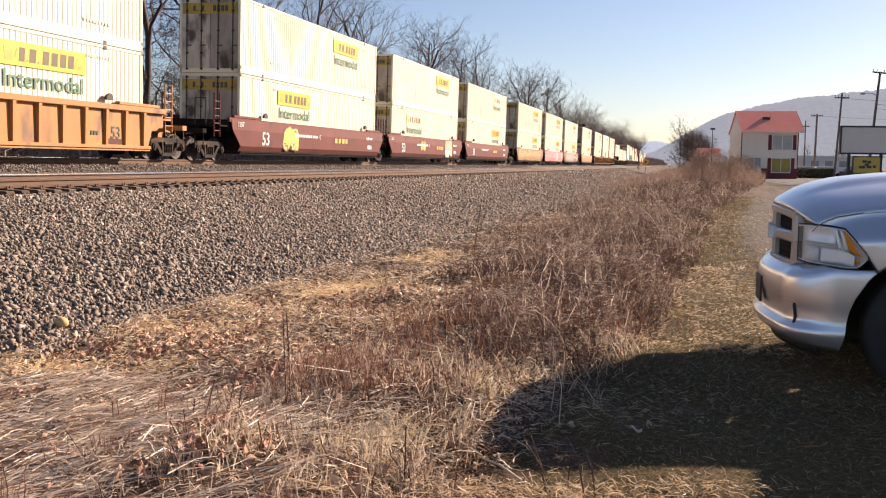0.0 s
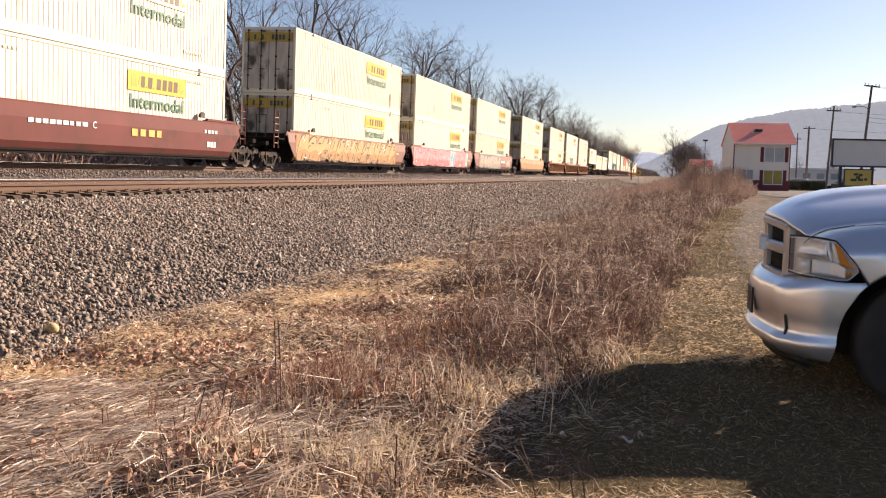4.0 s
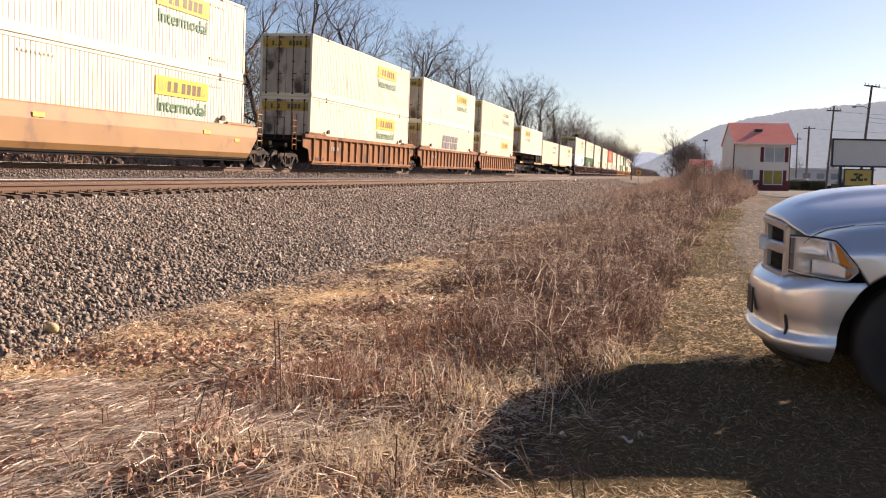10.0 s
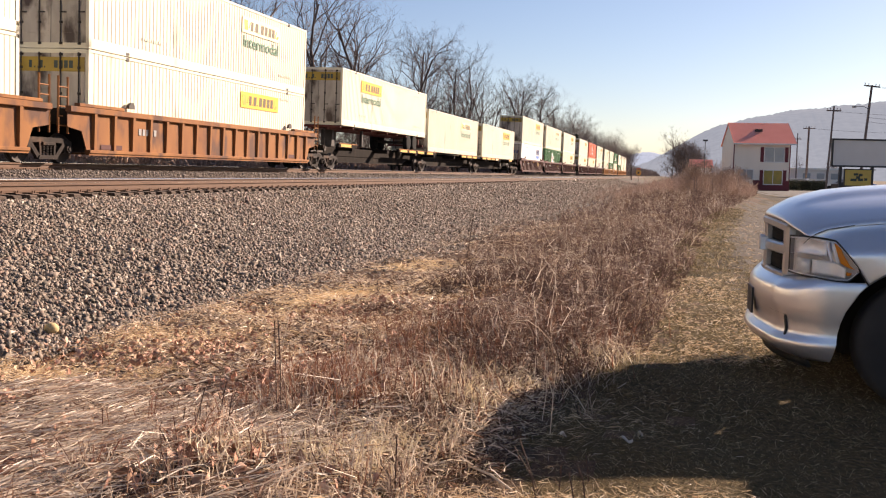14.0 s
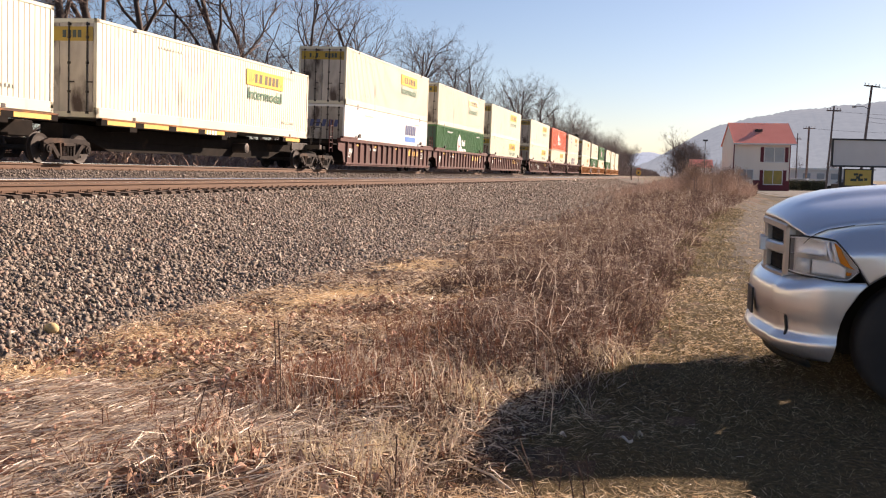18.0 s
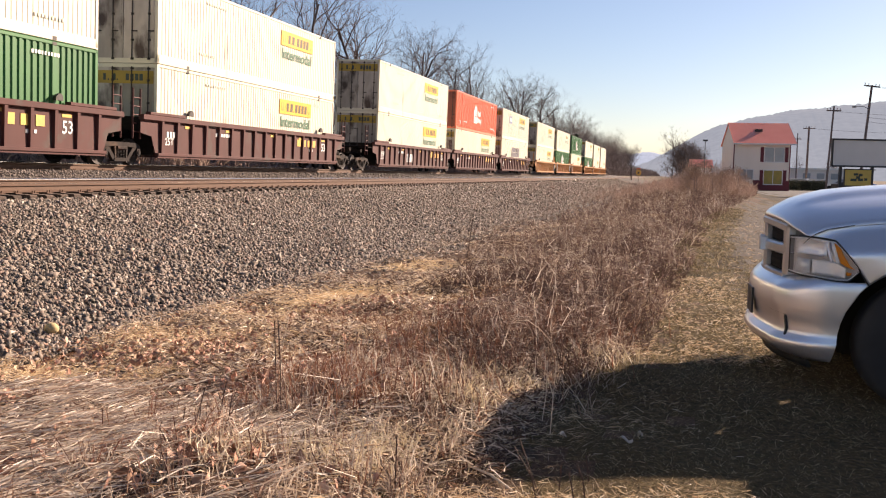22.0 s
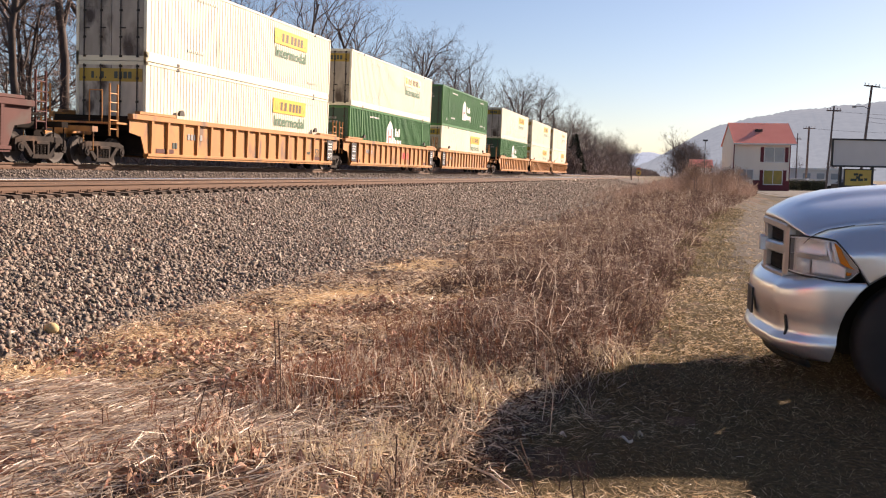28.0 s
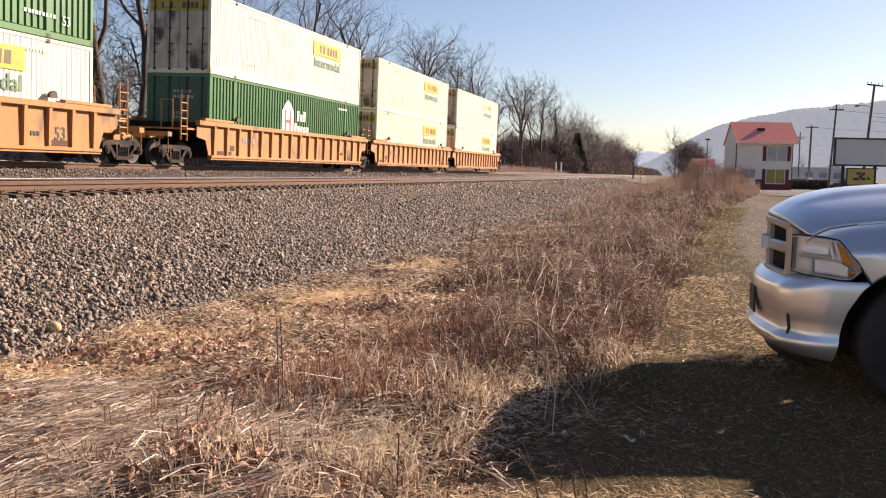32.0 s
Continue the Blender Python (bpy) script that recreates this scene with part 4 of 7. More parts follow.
def unit(car, y, style, col, left_open, right_open, marks=(), seed=0):
    """One well of a car with its centre at y along the car. *_open: an outer end, with platform and coupler."""
    d = shared(("well", style, col), lambda: well_meshes(style, col))
    rng = random.Random(seed)
    at = pose(0, y, 0)
    flip = pose(0, y, 0, 0, 0, 180)
    for s in (1, -1):
        web = part("side_plate", d["web%d" % s], None, car, "", at)
        part("top_chord", d["chord%d" % s], None, car, "", at)
        part("bottom_sill", d["sill%d" % s], None, car, "", at)
        for e in (-h_well + .6, h_well - .6):
            part("corner_guide", d["guide%d" % s], None, car, "", pose(0, y + e, 0))
        if style == "ribbed":
            for k in range(17):
                part("rib", d["rib"], None, web, "", pose(s * 1.37, -7.95 + k * 15.9 / 16, 0.42, 0, 0, 0 if s > 0 else 180))
    part("well_floor", d["floor"], None, car, "", at)
    part("end_sill", d["end"], None, car, "", at)
    part("end_sill", d["end"], None, car, "", flip)
    for k, (is_open, m, s) in enumerate(((left_open, flip, -1), (right_open, at, 1))):
        if is_open:
            part("end_platform", d["platform"], None, car, "end platform with coupler", m)
            for x in (1.2, -1.2):
                part("ladder", d["ladder"], None, car, "", pose(x, y + s * 9.75 - .2, 1.0))
            part("handrail", d["handrail"], None, car, "", pose(.5, y + s * 9.3, 1.34))
        else:
            part("ladder", d["ladder"], None, car, "", pose(1.22, y + s * 9.15 - .2, 0.95))
    for yy in (-6.1, 6.1):
        part("stacking_lock", d["lock"], None, car, "", pose(1.42, y + yy, 1.745))
    xs = 1.473 if style == "smooth" else 1.382
    for m in marks:
        if m[0] == "spray":
            for me in graffiti(m[1], *m[2]):
                tagged_part("spray_paint", me, None, car, "", pose(1.474 if style == "smooth" else 1.382, y, 0))
        elif m[0] == "word":
            part("marking", word(m[1], m[4], M[m[5]], 0, 0.01), None, car, "", pose(xs + 0.012, y + m[2], m[3]))
        elif m[0] == "bars":
            tagged_part("marking_bar", bars(m[6], m[3], m[4], M[m[5]], m[7]), None, car, "", pose(xs + 0.012, y + m[1], m[2]))
        elif m[0] == "placard":
            p = part("placard", panel("placard", .72, .95, M["black"], .012), None, car, "black end panel with white stencils", pose(1.488, y + m[1], .48))
            part("marking", word(m[2], .22, M["inkwhite"], 0, .012), None, p, "", pose(.0145, .1, .12))
            for k in range(3):
                tagged(part("marking_bar", bars(20 + k, .5, .07, M["inkwhite"], 4), None, p, "", pose(.0145, .1, .48 + k * .13)), kind="stuff")
        elif m[0] == "patch":
            part("reflector", panel("reflector%g" % m[3], m[3], m[4], M[m[5]], 0.004), None, car, "", pose(xs + 0.011, y + m[1], m[2]))
    return d


def rail_car(name, label, offsets, style, col, marks):
    """A car of one or three wells; offsets: where its containers begin along the train. Returns the car and its middle."""
    mids = [o + CL / 2 for o in offsets]
    mid = (mids[0] + mids[-1]) / 2
    car = tagged(new(name), label, "freight car", "cars of the train")
    for i, m in enumerate(mids):
        unit(car, m - mid, style, col, i == 0, i == len(mids) - 1, marks.get(i, ()), i)
    bogie(car, mids[0] - mid - 10.0)
    bogie(car, mids[-1] - mid + 10.0)
    for a, b in zip(mids, mids[1:]):
        bogie(car, (a + b) / 2 - mid)
    return car, mid


# ------------------------------------------------------------------ the train
OFF = (10.5, 33.32, 52.5, 71.79, 94.49, 113.99, 132.88, 156.3, 179.34, 198.73, 217.84, 238.84, 255.75, 273.87, 294.93, 313.79, 333.18, 356.41, 375.41, 394.74, 417.6,
       436.82, 456.15, 479.3, 498.55, 517.58)
BASE = 0.46                                       # container floor over the rail in a well
MOVING = []                                       # thing, place along the train, height over the rail


def ride(ob, s, z):
    MOVING.append((ob, s, z))
    return ob


def stack(i, lower, upper):
    for k, spec in enumerate((lower, upper)):
        if spec:
            ride(container(spec[0], spec[1], seed=i * 2 + k), OFF[i] + CL / 2, BASE + k * (CH + 0.02))


JB = ("white", (("sign", 1.65, False, True),))
JBF = ("white", (("sign", 1.65, True, True),))
JBN = ("white", (("sign", -4.6, False, True),))
JBR = ("white", (("sign", 1.65, False, True), ("streak", 5.95)))
JBFN = ("white", (("sign", -5.1, True, True),))
JBX = ("white", (("sign", 1.65, False, False),))
JBP = ("white", (("sign", 1.65, False, True), ("panel", -4.5)))
SWF = ("white", (("slant", -2.5),))
MRT = ("plain", (("blue", 2.9),))
HUBL = ("green", (("house", -1.7, 1.0, True),))
HUBU = ("green", (("house", -1.7, 0.75, True),))
HUBR = ("orange", (("house", -1.8, 0.75, False),))
STACKS = {0: (JB, JB), 1: (JBN, JB), 2: (JBFN, JB), 3: (JB, JBF), 4: (JB, JBR), 5: (JB, JB), 6: (JB, JB), 7: (JB, JB), 8: (JB, JB), 9: (SWF, JB), 10: (JBX, JBF),
          14: (MRT, JB), 15: (HUBL, JBF), 16: (JB, JB), 17: (JB, JB), 18: (JB, HUBR), 19: (SWF, JBP), 20: (JB, JB), 21: (HUBL, JBF), 22: (JB, HUBU), 23: (HUBL, JB), 24: (JB, JB), 25: (JB, JBF)}
for i, (lo, up) in STACKS.items():
    stack(i, lo, up)

PATCHES = tuple(("patch", y, 1.3, .42, .09, "inkyellow") for y in (-6.4, -3.4, 0.6, 3.6, 6.3))
NUM = (("word", "53", 6.3, 0.85, 0.36, "inkwhite"),)
NUMD = (("word", "53", 6.22, 0.62, 0.36, "ink"), ("bars", 5.25, .7, .4, .12, "ink", 21, 3), ("bars", -6.6, .62, .4, .2, "ink", 22, 2))
LOAD = (("word", "25T", -7.7, .7, .24, "inkwhite"), ("bars", -7.6, .95, .6, .2, "inkwhite", 3, 3), ("bars", -4.2, 1.12, 1.2, .12, "inkwhite", 5, 6), ("bars", 3.4, 1.0, 2.4, .3, "inkyellow", 7, 4), ("bars", 4.8, .8, .5, .1, "inkwhite", 9, 3))
WORN = (("bars", -5.6, .95, 1.1, .2, "grey", 11, 5), ("patch", 5.9, .45, .9, .16, "c_maroon"), ("patch", -7.6, .45, 1.1, .14, "c_maroon"))
SMOOTH = (("word", "125T", -8.6, 1.32, .18, "inkwhite"), ("word", "C", -.4, 1.05, .2, "inkwhite"), ("word", "53", -6.5, .66, .52, "inkwhite"), ("bars", 1.6, .92, 1.9, .22, "inkyellow", 7, 4), ("bars", -3.2, 1.08, 2.6, .12, "inkwhite", 5, 9), ("bars", 6.2, 1.2, 1.0, .12, "inkwhite", 3, 4), ("bars", 6.4, .7, .7, .2, "inkwhite", 6, 3))
PINK_A = ("sp_pink", "sp_salmon", "sp_rose", "sp_rosy", -8.3, 1.1, .40, 1.62, 5, 5)
PINK_B = ("sp_pink", "sp_salmon", "sp_rose", "sp_rosy", 2.9, 6.3, .40, 1.62, 4, 8)
CYAN_A = ("sp_cyan", "sp_blue", "sp_pale", "sp_teal", 1.35, 2.75, .45, 1.58, 3, 12)
CYAN_B = ("sp_cyan", "sp_teal", "sp_pale", None, 6.5, 7.1, .5, 1.5, 2, 13)
SAND_A = ("sp_sand", "sp_ochre", "sp_dark", "sp_ochre", -7.9, 6.6, .40, 1.62, 15, 4, .7)
GREY_A = ("sp_greige", "sp_greige2", "sp_dark", "sp_slate", -6.8, 2.4, .40, 1.6, 6, 6)
GREY_B = ("sp_greige", "sp_greige2", "sp_brown", None, 5.5, 7.7, .55, 1.35, 3, 7)
LIME_A = ("sp_lime", "sp_lime", "sp_brown", None, -4.4, -2.8, .5, 1.5, 2, 1)
LIME_B = ("sp_grey", "sp_pale", "sp_lime", None, 4.0, 5.9, .46, 1.56, 3, 2)
LIME_C = ("sp_lime", "sp_lime", "sp_brown", None, -2.3, -1.2, .8, 1.45, 2, 3)
CARS = (
    ("well_car", "yellow-orange ribbed well car with dark number bars", (0,), "ribbed", "c_yellow", {0: NUMD + WORN}),
    ("well_car", "oxide-red smooth-sided three-unit well car with spray paint", (1, 2, 3), "smooth", "c_red",
     {0: SMOOTH + (("spray", "lime_a", LIME_A),), 1: SMOOTH + (("spray", "lime_b", LIME_B), ("spray", "lime_c", LIME_C)), 2: SMOOTH}),
    ("well_car", "smooth-sided three-unit well car covered in spray paint", (4, 5, 6), "smooth", "c_brown",
     {0: (("spray", "sand", SAND_A), ("patch", 7.0, 1.0, .5, .1, "inkyellow")), 1: (("spray", "pink_a", PINK_A), ("spray", "pink_b", PINK_B), ("spray", "cyan_a", CYAN_A), ("spray", "cyan_b", CYAN_B), ("patch", 7.4, .9, .6, .12, "inkyellow")),
      2: (("spray", "greys", GREY_A), ("bars", 2.9, .95, 2.2, .22, "inkwhite", 8, 9), ("spray", "greys_end", GREY_B), ("patch", -5.2, .95, .8, .1, "inkyellow"), ("patch", .4, .95, .5, .1, "inkyellow"))}),
    ("well_car", "tan-orange smooth-sided single well car", (7,), "smooth", "c_tan", {0: (("patch", -4.6, 1.25, .5, .14, "inkyellow"), ("patch", 4.6, 1.2, .5, .14, "inkyellow"), ("patch", 7.0, 1.0, .4, .12, "inkyellow"))}),
    ("well_car", "rusty orange-brown ribbed three-unit well car", (8, 9, 10), "ribbed", "c_rusty", {0: WORN, 1: WORN, 2: WORN}),
    ("well_car", "dull maroon ribbed three-unit well car with pale markings", (14, 15, 16), "ribbed", "c_maroon", {k: LOAD + NUM + PATCHES for k in range(3)}),
    ("well_car", "dull maroon ribbed three-unit well car with scrawls", (17, 18, 19), "ribbed", "c_maroon", {0: LOAD + NUM + PATCHES + (("bars", -2.4, .6, 1.6, .5, "inkwhite", 14, 7),), 1: LOAD + NUM + PATCHES, 2: LOAD + NUM + PATCHES}),
    ("well_car", "yellow-orange ribbed three-unit well car", (20, 21, 22), "ribbed", "c_yellow", {0: NUMD + WORN + (("placard", 7.55, "25T"),), 1: (("placard", -8.2, "25T"), ("placard", 7.55, "53")) + WORN + (("bars", 1.2, .75, 1.6, .4, "inkred", 15, 4),), 2: NUMD + WORN + (("placard", -8.2, "25T"),)}),
    ("well_car", "yellow-orange ribbed three-unit well car at the train's end", (23, 24, 25), "ribbed", "c_yellow", {k: NUMD + WORN for k in range(3)}),
)
for name, label, units, style, col, marks in CARS:
    car, mid = rail_car(name, label, [OFF[i] for i in units], style, col, marks)
    ride(car, mid, 0.0)


def spine_car():
    """Three low flat units, joined over shared trucks, that carry one box on a road chassis and two boxes flat."""
    mids = [OFF[i] + CL / 2 for i in (11, 12, 13)]
    mid = sum(mids) / 3
    car = tagged(new("flat_car"), "dark three-unit flat car with yellow reflective strips", "freight car", "cars of the train")
    for i, m in enumerate(mids):
        y = m - mid
        g = Geo()
        g.box(-.38, .38, y - 8.4, y + 8.4, .72, 1.18, .03)
        g.prism_x([(y - 6.0, .40), (y + 6.0, .40), (y + 7.2, .74), (y - 7.2, .74)], -.34, .34)
        part("centre_sill", g, M["darksteel"], car)
        for yy in (-6.1, 0.0, 6.1):
            g = Geo().box(-1.28, 1.28, y + yy - .2, y + yy + .2, 1.02, 1.22, .02)
            part("cross_bearer", g, M["darksteel"], car)
        for s in (1, -1):
            a, b = sorted((s * 1.28, s * 1.10))
            for y0, y1 in ((2.2, 8.3), (-8.3, -5.6)) if i != 2 else ((-7.8, 1.0), (5.4, 7.0)):
                g = Geo().box(a, b, y + y0, y + y1, 1.16, 1.36, .02)
                deck = part("side_deck", g, M["darksteel"], car)
                part("edge_strip", Geo().box(min(s * 1.28, s * 1.30), max(s * 1.28, s * 1.30), y + y0, y + y1, 1.34, 1.39), M["c_rusty"], deck, "rusty orange top edge")
                k = y + y0 + .3
                while k < y + y1 - .9 and s > 0:
                    part("reflector", panel("deck_strip", 1.5, .15, M["inkyellow"], .004), None, deck, "worn yellow strip", pose(1.283, k, 1.2))
                    k += 2.0
        if i == 2:
            g = Geo().lathe_x([(0.35, .1), (.36, .2), (.95, .2), (.97, .1)], 16, y + 2.6, .78)
            part("air_tank", g, M["steel"], car)
            tagged_part("marking_bar", bars(31, .8, .16, M["inkwhite"], 4), None, car, "", pose(1.29, y - 1.4, 1.18))
    for yy in (mids[0] - mid - 8.9, (mids[0] + mids[1]) / 2 - mid, (mids[1] + mids[2]) / 2 - mid, mids[2] - mid + 8.9):
        bogie(car, yy)
    for s, m in ((-1, mids[0]), (1, mids[2])):
        y = m - mid
        g = Geo()
        y0, y1 = sorted((y + s * 8.3, y + s * 10.2))
        g.box(-.45, .45, y0, y1, .85, 1.2, .03)
        g.box(-1.2, 1.2, y + s * 10.0 - .12, y + s * 10.0 + .12, .95, 1.15)
        y0, y1 = sorted((y + s * 10.2, y + s * 11.0))
        g.box(-.15, .15, y0, y1, .72, .98, .03)
        for x in (-1.15, 1.15):
            g.path([(x, y + s * 10, 1.1), (x, y + s * 10, 2.0), (x * .6, y + s * 10, 2.0), (x * .6, y + s * 10, 1.1)], .02, 6)
        part("end_platform", g, M["steel"], car)
    g = Geo()
    y = mids[0] - mid - 6.6
    g.prism_x([(y - .25, 1.22), (y + .25, 1.22), (y + .12, 2.1), (y - .12, 2.1)], -.3, .3)
    part("hitch", g, M["steel"], car, "kingpin hitch")
    return car, mid


car, mid = spine_car()
ride(car, mid, 0.0)
ride(container("white", (("sign", -5.2, False, True),), seed=50), OFF[11] + CL / 2, 2.28)
ride(container("white", (("sign", 1.75, True, True),), seed=51), OFF[12] + CL / 2, 1.40)
ride(container("white", (("sign", 1.75, False, True),), seed=52), OFF[13] + CL / 2, 1.40)


def road_chassis():
    """The road trailer's frame that the raised box stands on, with its tandem wheels and landing legs."""
    ob = tagged(new("road_chassis"), "dark red road trailer chassis with tandem wheels", "trailer chassis")
    g = Geo()
    for x in (-.5, .5):
        g.box(x - .06, x + .06, -8.0, 8.0, .78, .98)
    for y in (-7.9, -6, -3, 0, 2, 4, 6, 7.9):
        g.box(-1.2, 1.2, y - .08, y + .08, .86, .98)
    part("frame", g, M["c_red"], ob)
    for y in (4.4, 5.75):
        for s in (1, -1):
            t = part("tyre", shared("road_tyre", lambda: mend(Geo().lathe_x([(-.14, .33), (-.13, .48), (-.09, .51), (.09, .51), (.13, .48), (.14, .33)], 26).mesh("tyre", M["rubber"], True))), None, ob, "", pose(s * 1.1, y, .51))
            part("rim", shared("road_rim", lambda: mend(Geo().lathe_x([(.0, .33), (.13, .33), (.10, .29), (.06, .26), (.03, .12), (.09, .10), (.10, .0)], 20).mesh("rim", M["alu"], True))), None, t, "bright aluminium rim", pose(0, 0, 0, 0, 0, 0 if s > 0 else 180))
        part("axle", Geo().tube((-1.1, y, .51), (1.1, y, .51), .07, 10), M["steel"], ob)
    for s in (.8, -.8):
        part("landing_leg", Geo().box(s - .07, s + .07, -3.6, -3.46, .0, .86).box(s - .14, s + .14, -3.68, -3.38, .0, .04), M["steel"], ob)
    part("bumper", Geo().box(-1.2, 1.2, 7.8, 7.92, .35, .45).box(-.9, -.8, 7.8, 7.9, .4, .85).box(.8, .9, 7.8, 7.9, .4, .85), M["c_red"], ob)
    return ob


ride(road_chassis(), OFF[11] + CL / 2, 1.30)


def run(t):
    """How far the train has come since the start, in metres."""
    x = t / 32
    return 443.258 * x - 5.512 * x * x + 8.681 * x ** 3 + 1.611 * x ** 4


def motions():
    for ob, s, z in MOVING:
        rows = []
        for k in range(33):
            t = k * 1.0
            rows.append((t, rail_pose(TRAIN_X, TRAIN_Z, TRAIN_CANT, s - run(t)) @ pose(0, 0, z)))
        walk(ob, rows)
    # the wheels roll: one turning for the leading and one for the trailing axle, shared by all trucks
    lead = {}
    for w, s in WHEELSETS:
        if s not in lead:
            walk(w, [(k / FPS, pose(0, s * AXLE, 0, math.degrees(run(k / FPS) / WHEEL_R) % 360)) for k in range(32 * FPS + 1)])
            lead[s] = w.animation_data
        else:
            w.rotation_mode = "QUATERNION"
            w.animation_data_create()
            w.animation_data.action = lead[s].action
            w.animation_data.action_slot = lead[s].action_slot


# ------------------------------------------------------------------ woods behind the train
def bare_tree(seed, height, spread=0.55, twiggy=1.0, trunk_r=0.22, fork=0.3):
    """A leafless tree: returns the mesh of trunk and limbs and the mesh of the fine branches."""
    rng = random.Random(seed)
    wood, fine = Geo(), Geo()

    def grow(p, d, length, r, level):
        seg = {0: 7, 1: 5, 2: 4, 3: 3, 4: 2}[level]
        g = wood if level < 2 else fine
        n = (7, 5, 4, 3, 3)[level]
        pts = [p.copy()]
        dirs = []
        for i in range(seg):
            d = (d + Vector((rng.gauss(0, 1), rng.gauss(0, 1), rng.gauss(0, .6) + (.35 if level else .3))) * (.09, .24, .28, .28, .25)[level]).normalized()
            p = p + d * (length / seg)
            pts.append(p.copy())
            dirs.append(d.copy())
        taper = (.55, .75, .8, .8, .6)[level]
        rs = [r * (1 - taper * i / seg) for i in range(seg + 1)]
        for a, b, ra, rb in zip(pts, pts[1:], rs, rs[1:]):
            k = len(g.v)
            dd = (b - a).normalized()
            u = dd.orthogonal().normalized()
            w = dd.cross(u)
            for q, rr in ((a, ra), (b, rb)):
                g.v += [tuple(q + (u * math.cos(2 * math.pi * j / n) + w * math.sin(2 * math.pi * j / n)) * rr) for j in range(n)]
            g.f += [[k + j, k + (j + 1) % n, k + n + (j + 1) % n, k + n + j] for j in range(n)]
        if level == 4:
            return
        kids = (int(8 * twiggy) + 2, 5, 5, 4)[level]
        for c in range(kids):
            f = (fork + (1 - fork) * (c + rng.random()) / kids) if level == 0 else .25 + .75 * (c + rng.random()) / kids
            j = min(seg - 1, int(f * seg))
            q = pts[j].lerp(pts[j + 1], f * seg - j)
            a = c * 2.4 + rng.uniform(-.6, .6)
            dd = dirs[j]
            u = dd.orthogonal().normalized()
            w = dd.cross(u)
            tilt = rng.uniform(.5, 1.1) * spread * (1.5 if level else 1.25)
            nd = (dd * math.cos(tilt) + (u * math.cos(a) + w * math.sin(a)) * math.sin(tilt)).normalized()
            ll = length * ((.62 - .32 * f) if level == 0 else rng.uniform(.38, .62))
            grow(q, nd, ll, max(.009, rs[j] * (.62 if level == 0 else .66)), level + 1)

    grow(Vector((0, 0, -.3)), Vector((0, 0, 1)), height * .92, trunk_r, 0)
    return wood.mesh("trunk", M["bark"], True), fine.mesh("crown", M["twig"])


TREES = [bare_tree(11, 17, .6, 1.0, .26), bare_tree(12, 19, .5, 1.1, .24, .25), bare_tree(13, 15, .75, .9, .22, .2), bare_tree(14, 18, .62, 1.2, .22, .35), bare_tree(15, 13, .7, .8, .16, .15)]
BUSHES = [bare_tree(21, 5.5, 1.0, 1.2, .07, .05), bare_tree(22, 4.5, 1.1, 1.0, .06, .05)]


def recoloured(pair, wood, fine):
    """The same growth recoloured: painted haze far down the line, tawny in sunlit brush."""
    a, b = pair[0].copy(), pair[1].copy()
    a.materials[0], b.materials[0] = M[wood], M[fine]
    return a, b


FAR_TREES = [recoloured(t, "hazebark", "paletwig") for t in TREES]
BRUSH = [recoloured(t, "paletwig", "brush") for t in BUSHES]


def plant(kind, x, y, scale, turn, label="tall leafless tree with grey-brown bark behind the railway", cat="tree", name="tree", group="trees behind the tracks"):
    t = tagged(new(name), label, cat, group)
    t.matrix_basis = pose(x, y, lz(x, y), 0, 0, turn) @ Matrix.Diagonal((scale, scale, scale, 1))
    part("trunk", kind[0], None, t)
    part("crown", kind[1], None, t)
    return t


rng = random.Random(8)
# the tall ones nearest the line
for k, (y, q, kind, sc) in enumerate(((32.0, 25.6, 3, .8), (34.6, 25.8, 3, 1.0), (40, 27, 0, 1.0), (46, 29, 3, .95), (53, 26.5, 1, .95), (62, 29, 2, .85), (69, 27, 1, .8), (80, 28, 0, .82), (90, 27, 2, .84), (104, 29, 3, .82), (116, 28, 3, .8),
                                       (128, 30, 1, .75), (140, 29, 0, .72), (154, 31, 2, .8), (172, 29, 3, .92), (186, 31, 0, .97), (198, 29, 3, .97), (212, 32, 2, .97), (228, 30, 0, .9))):
    plant(TREES[kind], -q + sway(y), y, sc, rng.uniform(0, 360))
# reddish saplings close behind the line
for k in range(30):
    y = 30 + 3.6 * k + rng.uniform(-1.5, 1.5)
    plant(BUSHES[k % 2], -rng.uniform(27, 34) + sway(y), y, rng.uniform(1.35, 2.0), rng.uniform(0, 360), "slender leafless sapling behind the railway", "tree", "sapling", "saplings behind the tracks")
# thinner woods behind, and on into the distance
for k in range(30):
    y = 60 + 9.5 * k + rng.uniform(-2, 2)
    plant(TREES[rng.randrange(5)], -rng.uniform(36, 60) + sway(y), y, rng.uniform(.4, .62), rng.uniform(0, 360), "leafless tree in the woods behind the railway")
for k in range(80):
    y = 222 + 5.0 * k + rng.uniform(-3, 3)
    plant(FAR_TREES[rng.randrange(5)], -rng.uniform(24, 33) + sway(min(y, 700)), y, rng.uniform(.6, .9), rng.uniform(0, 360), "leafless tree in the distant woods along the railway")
for k in range(60):
    y = 34 + 4.5 * k + rng.uniform(-2, 2)
    plant(BUSHES[k % 2], -rng.uniform(24.5, 30) + sway(y), y, rng.uniform(.6, 1.1), rng.uniform(0, 360), "leafless brown thicket behind the railway", "shrub", "shrub", "shrubs behind the tracks")


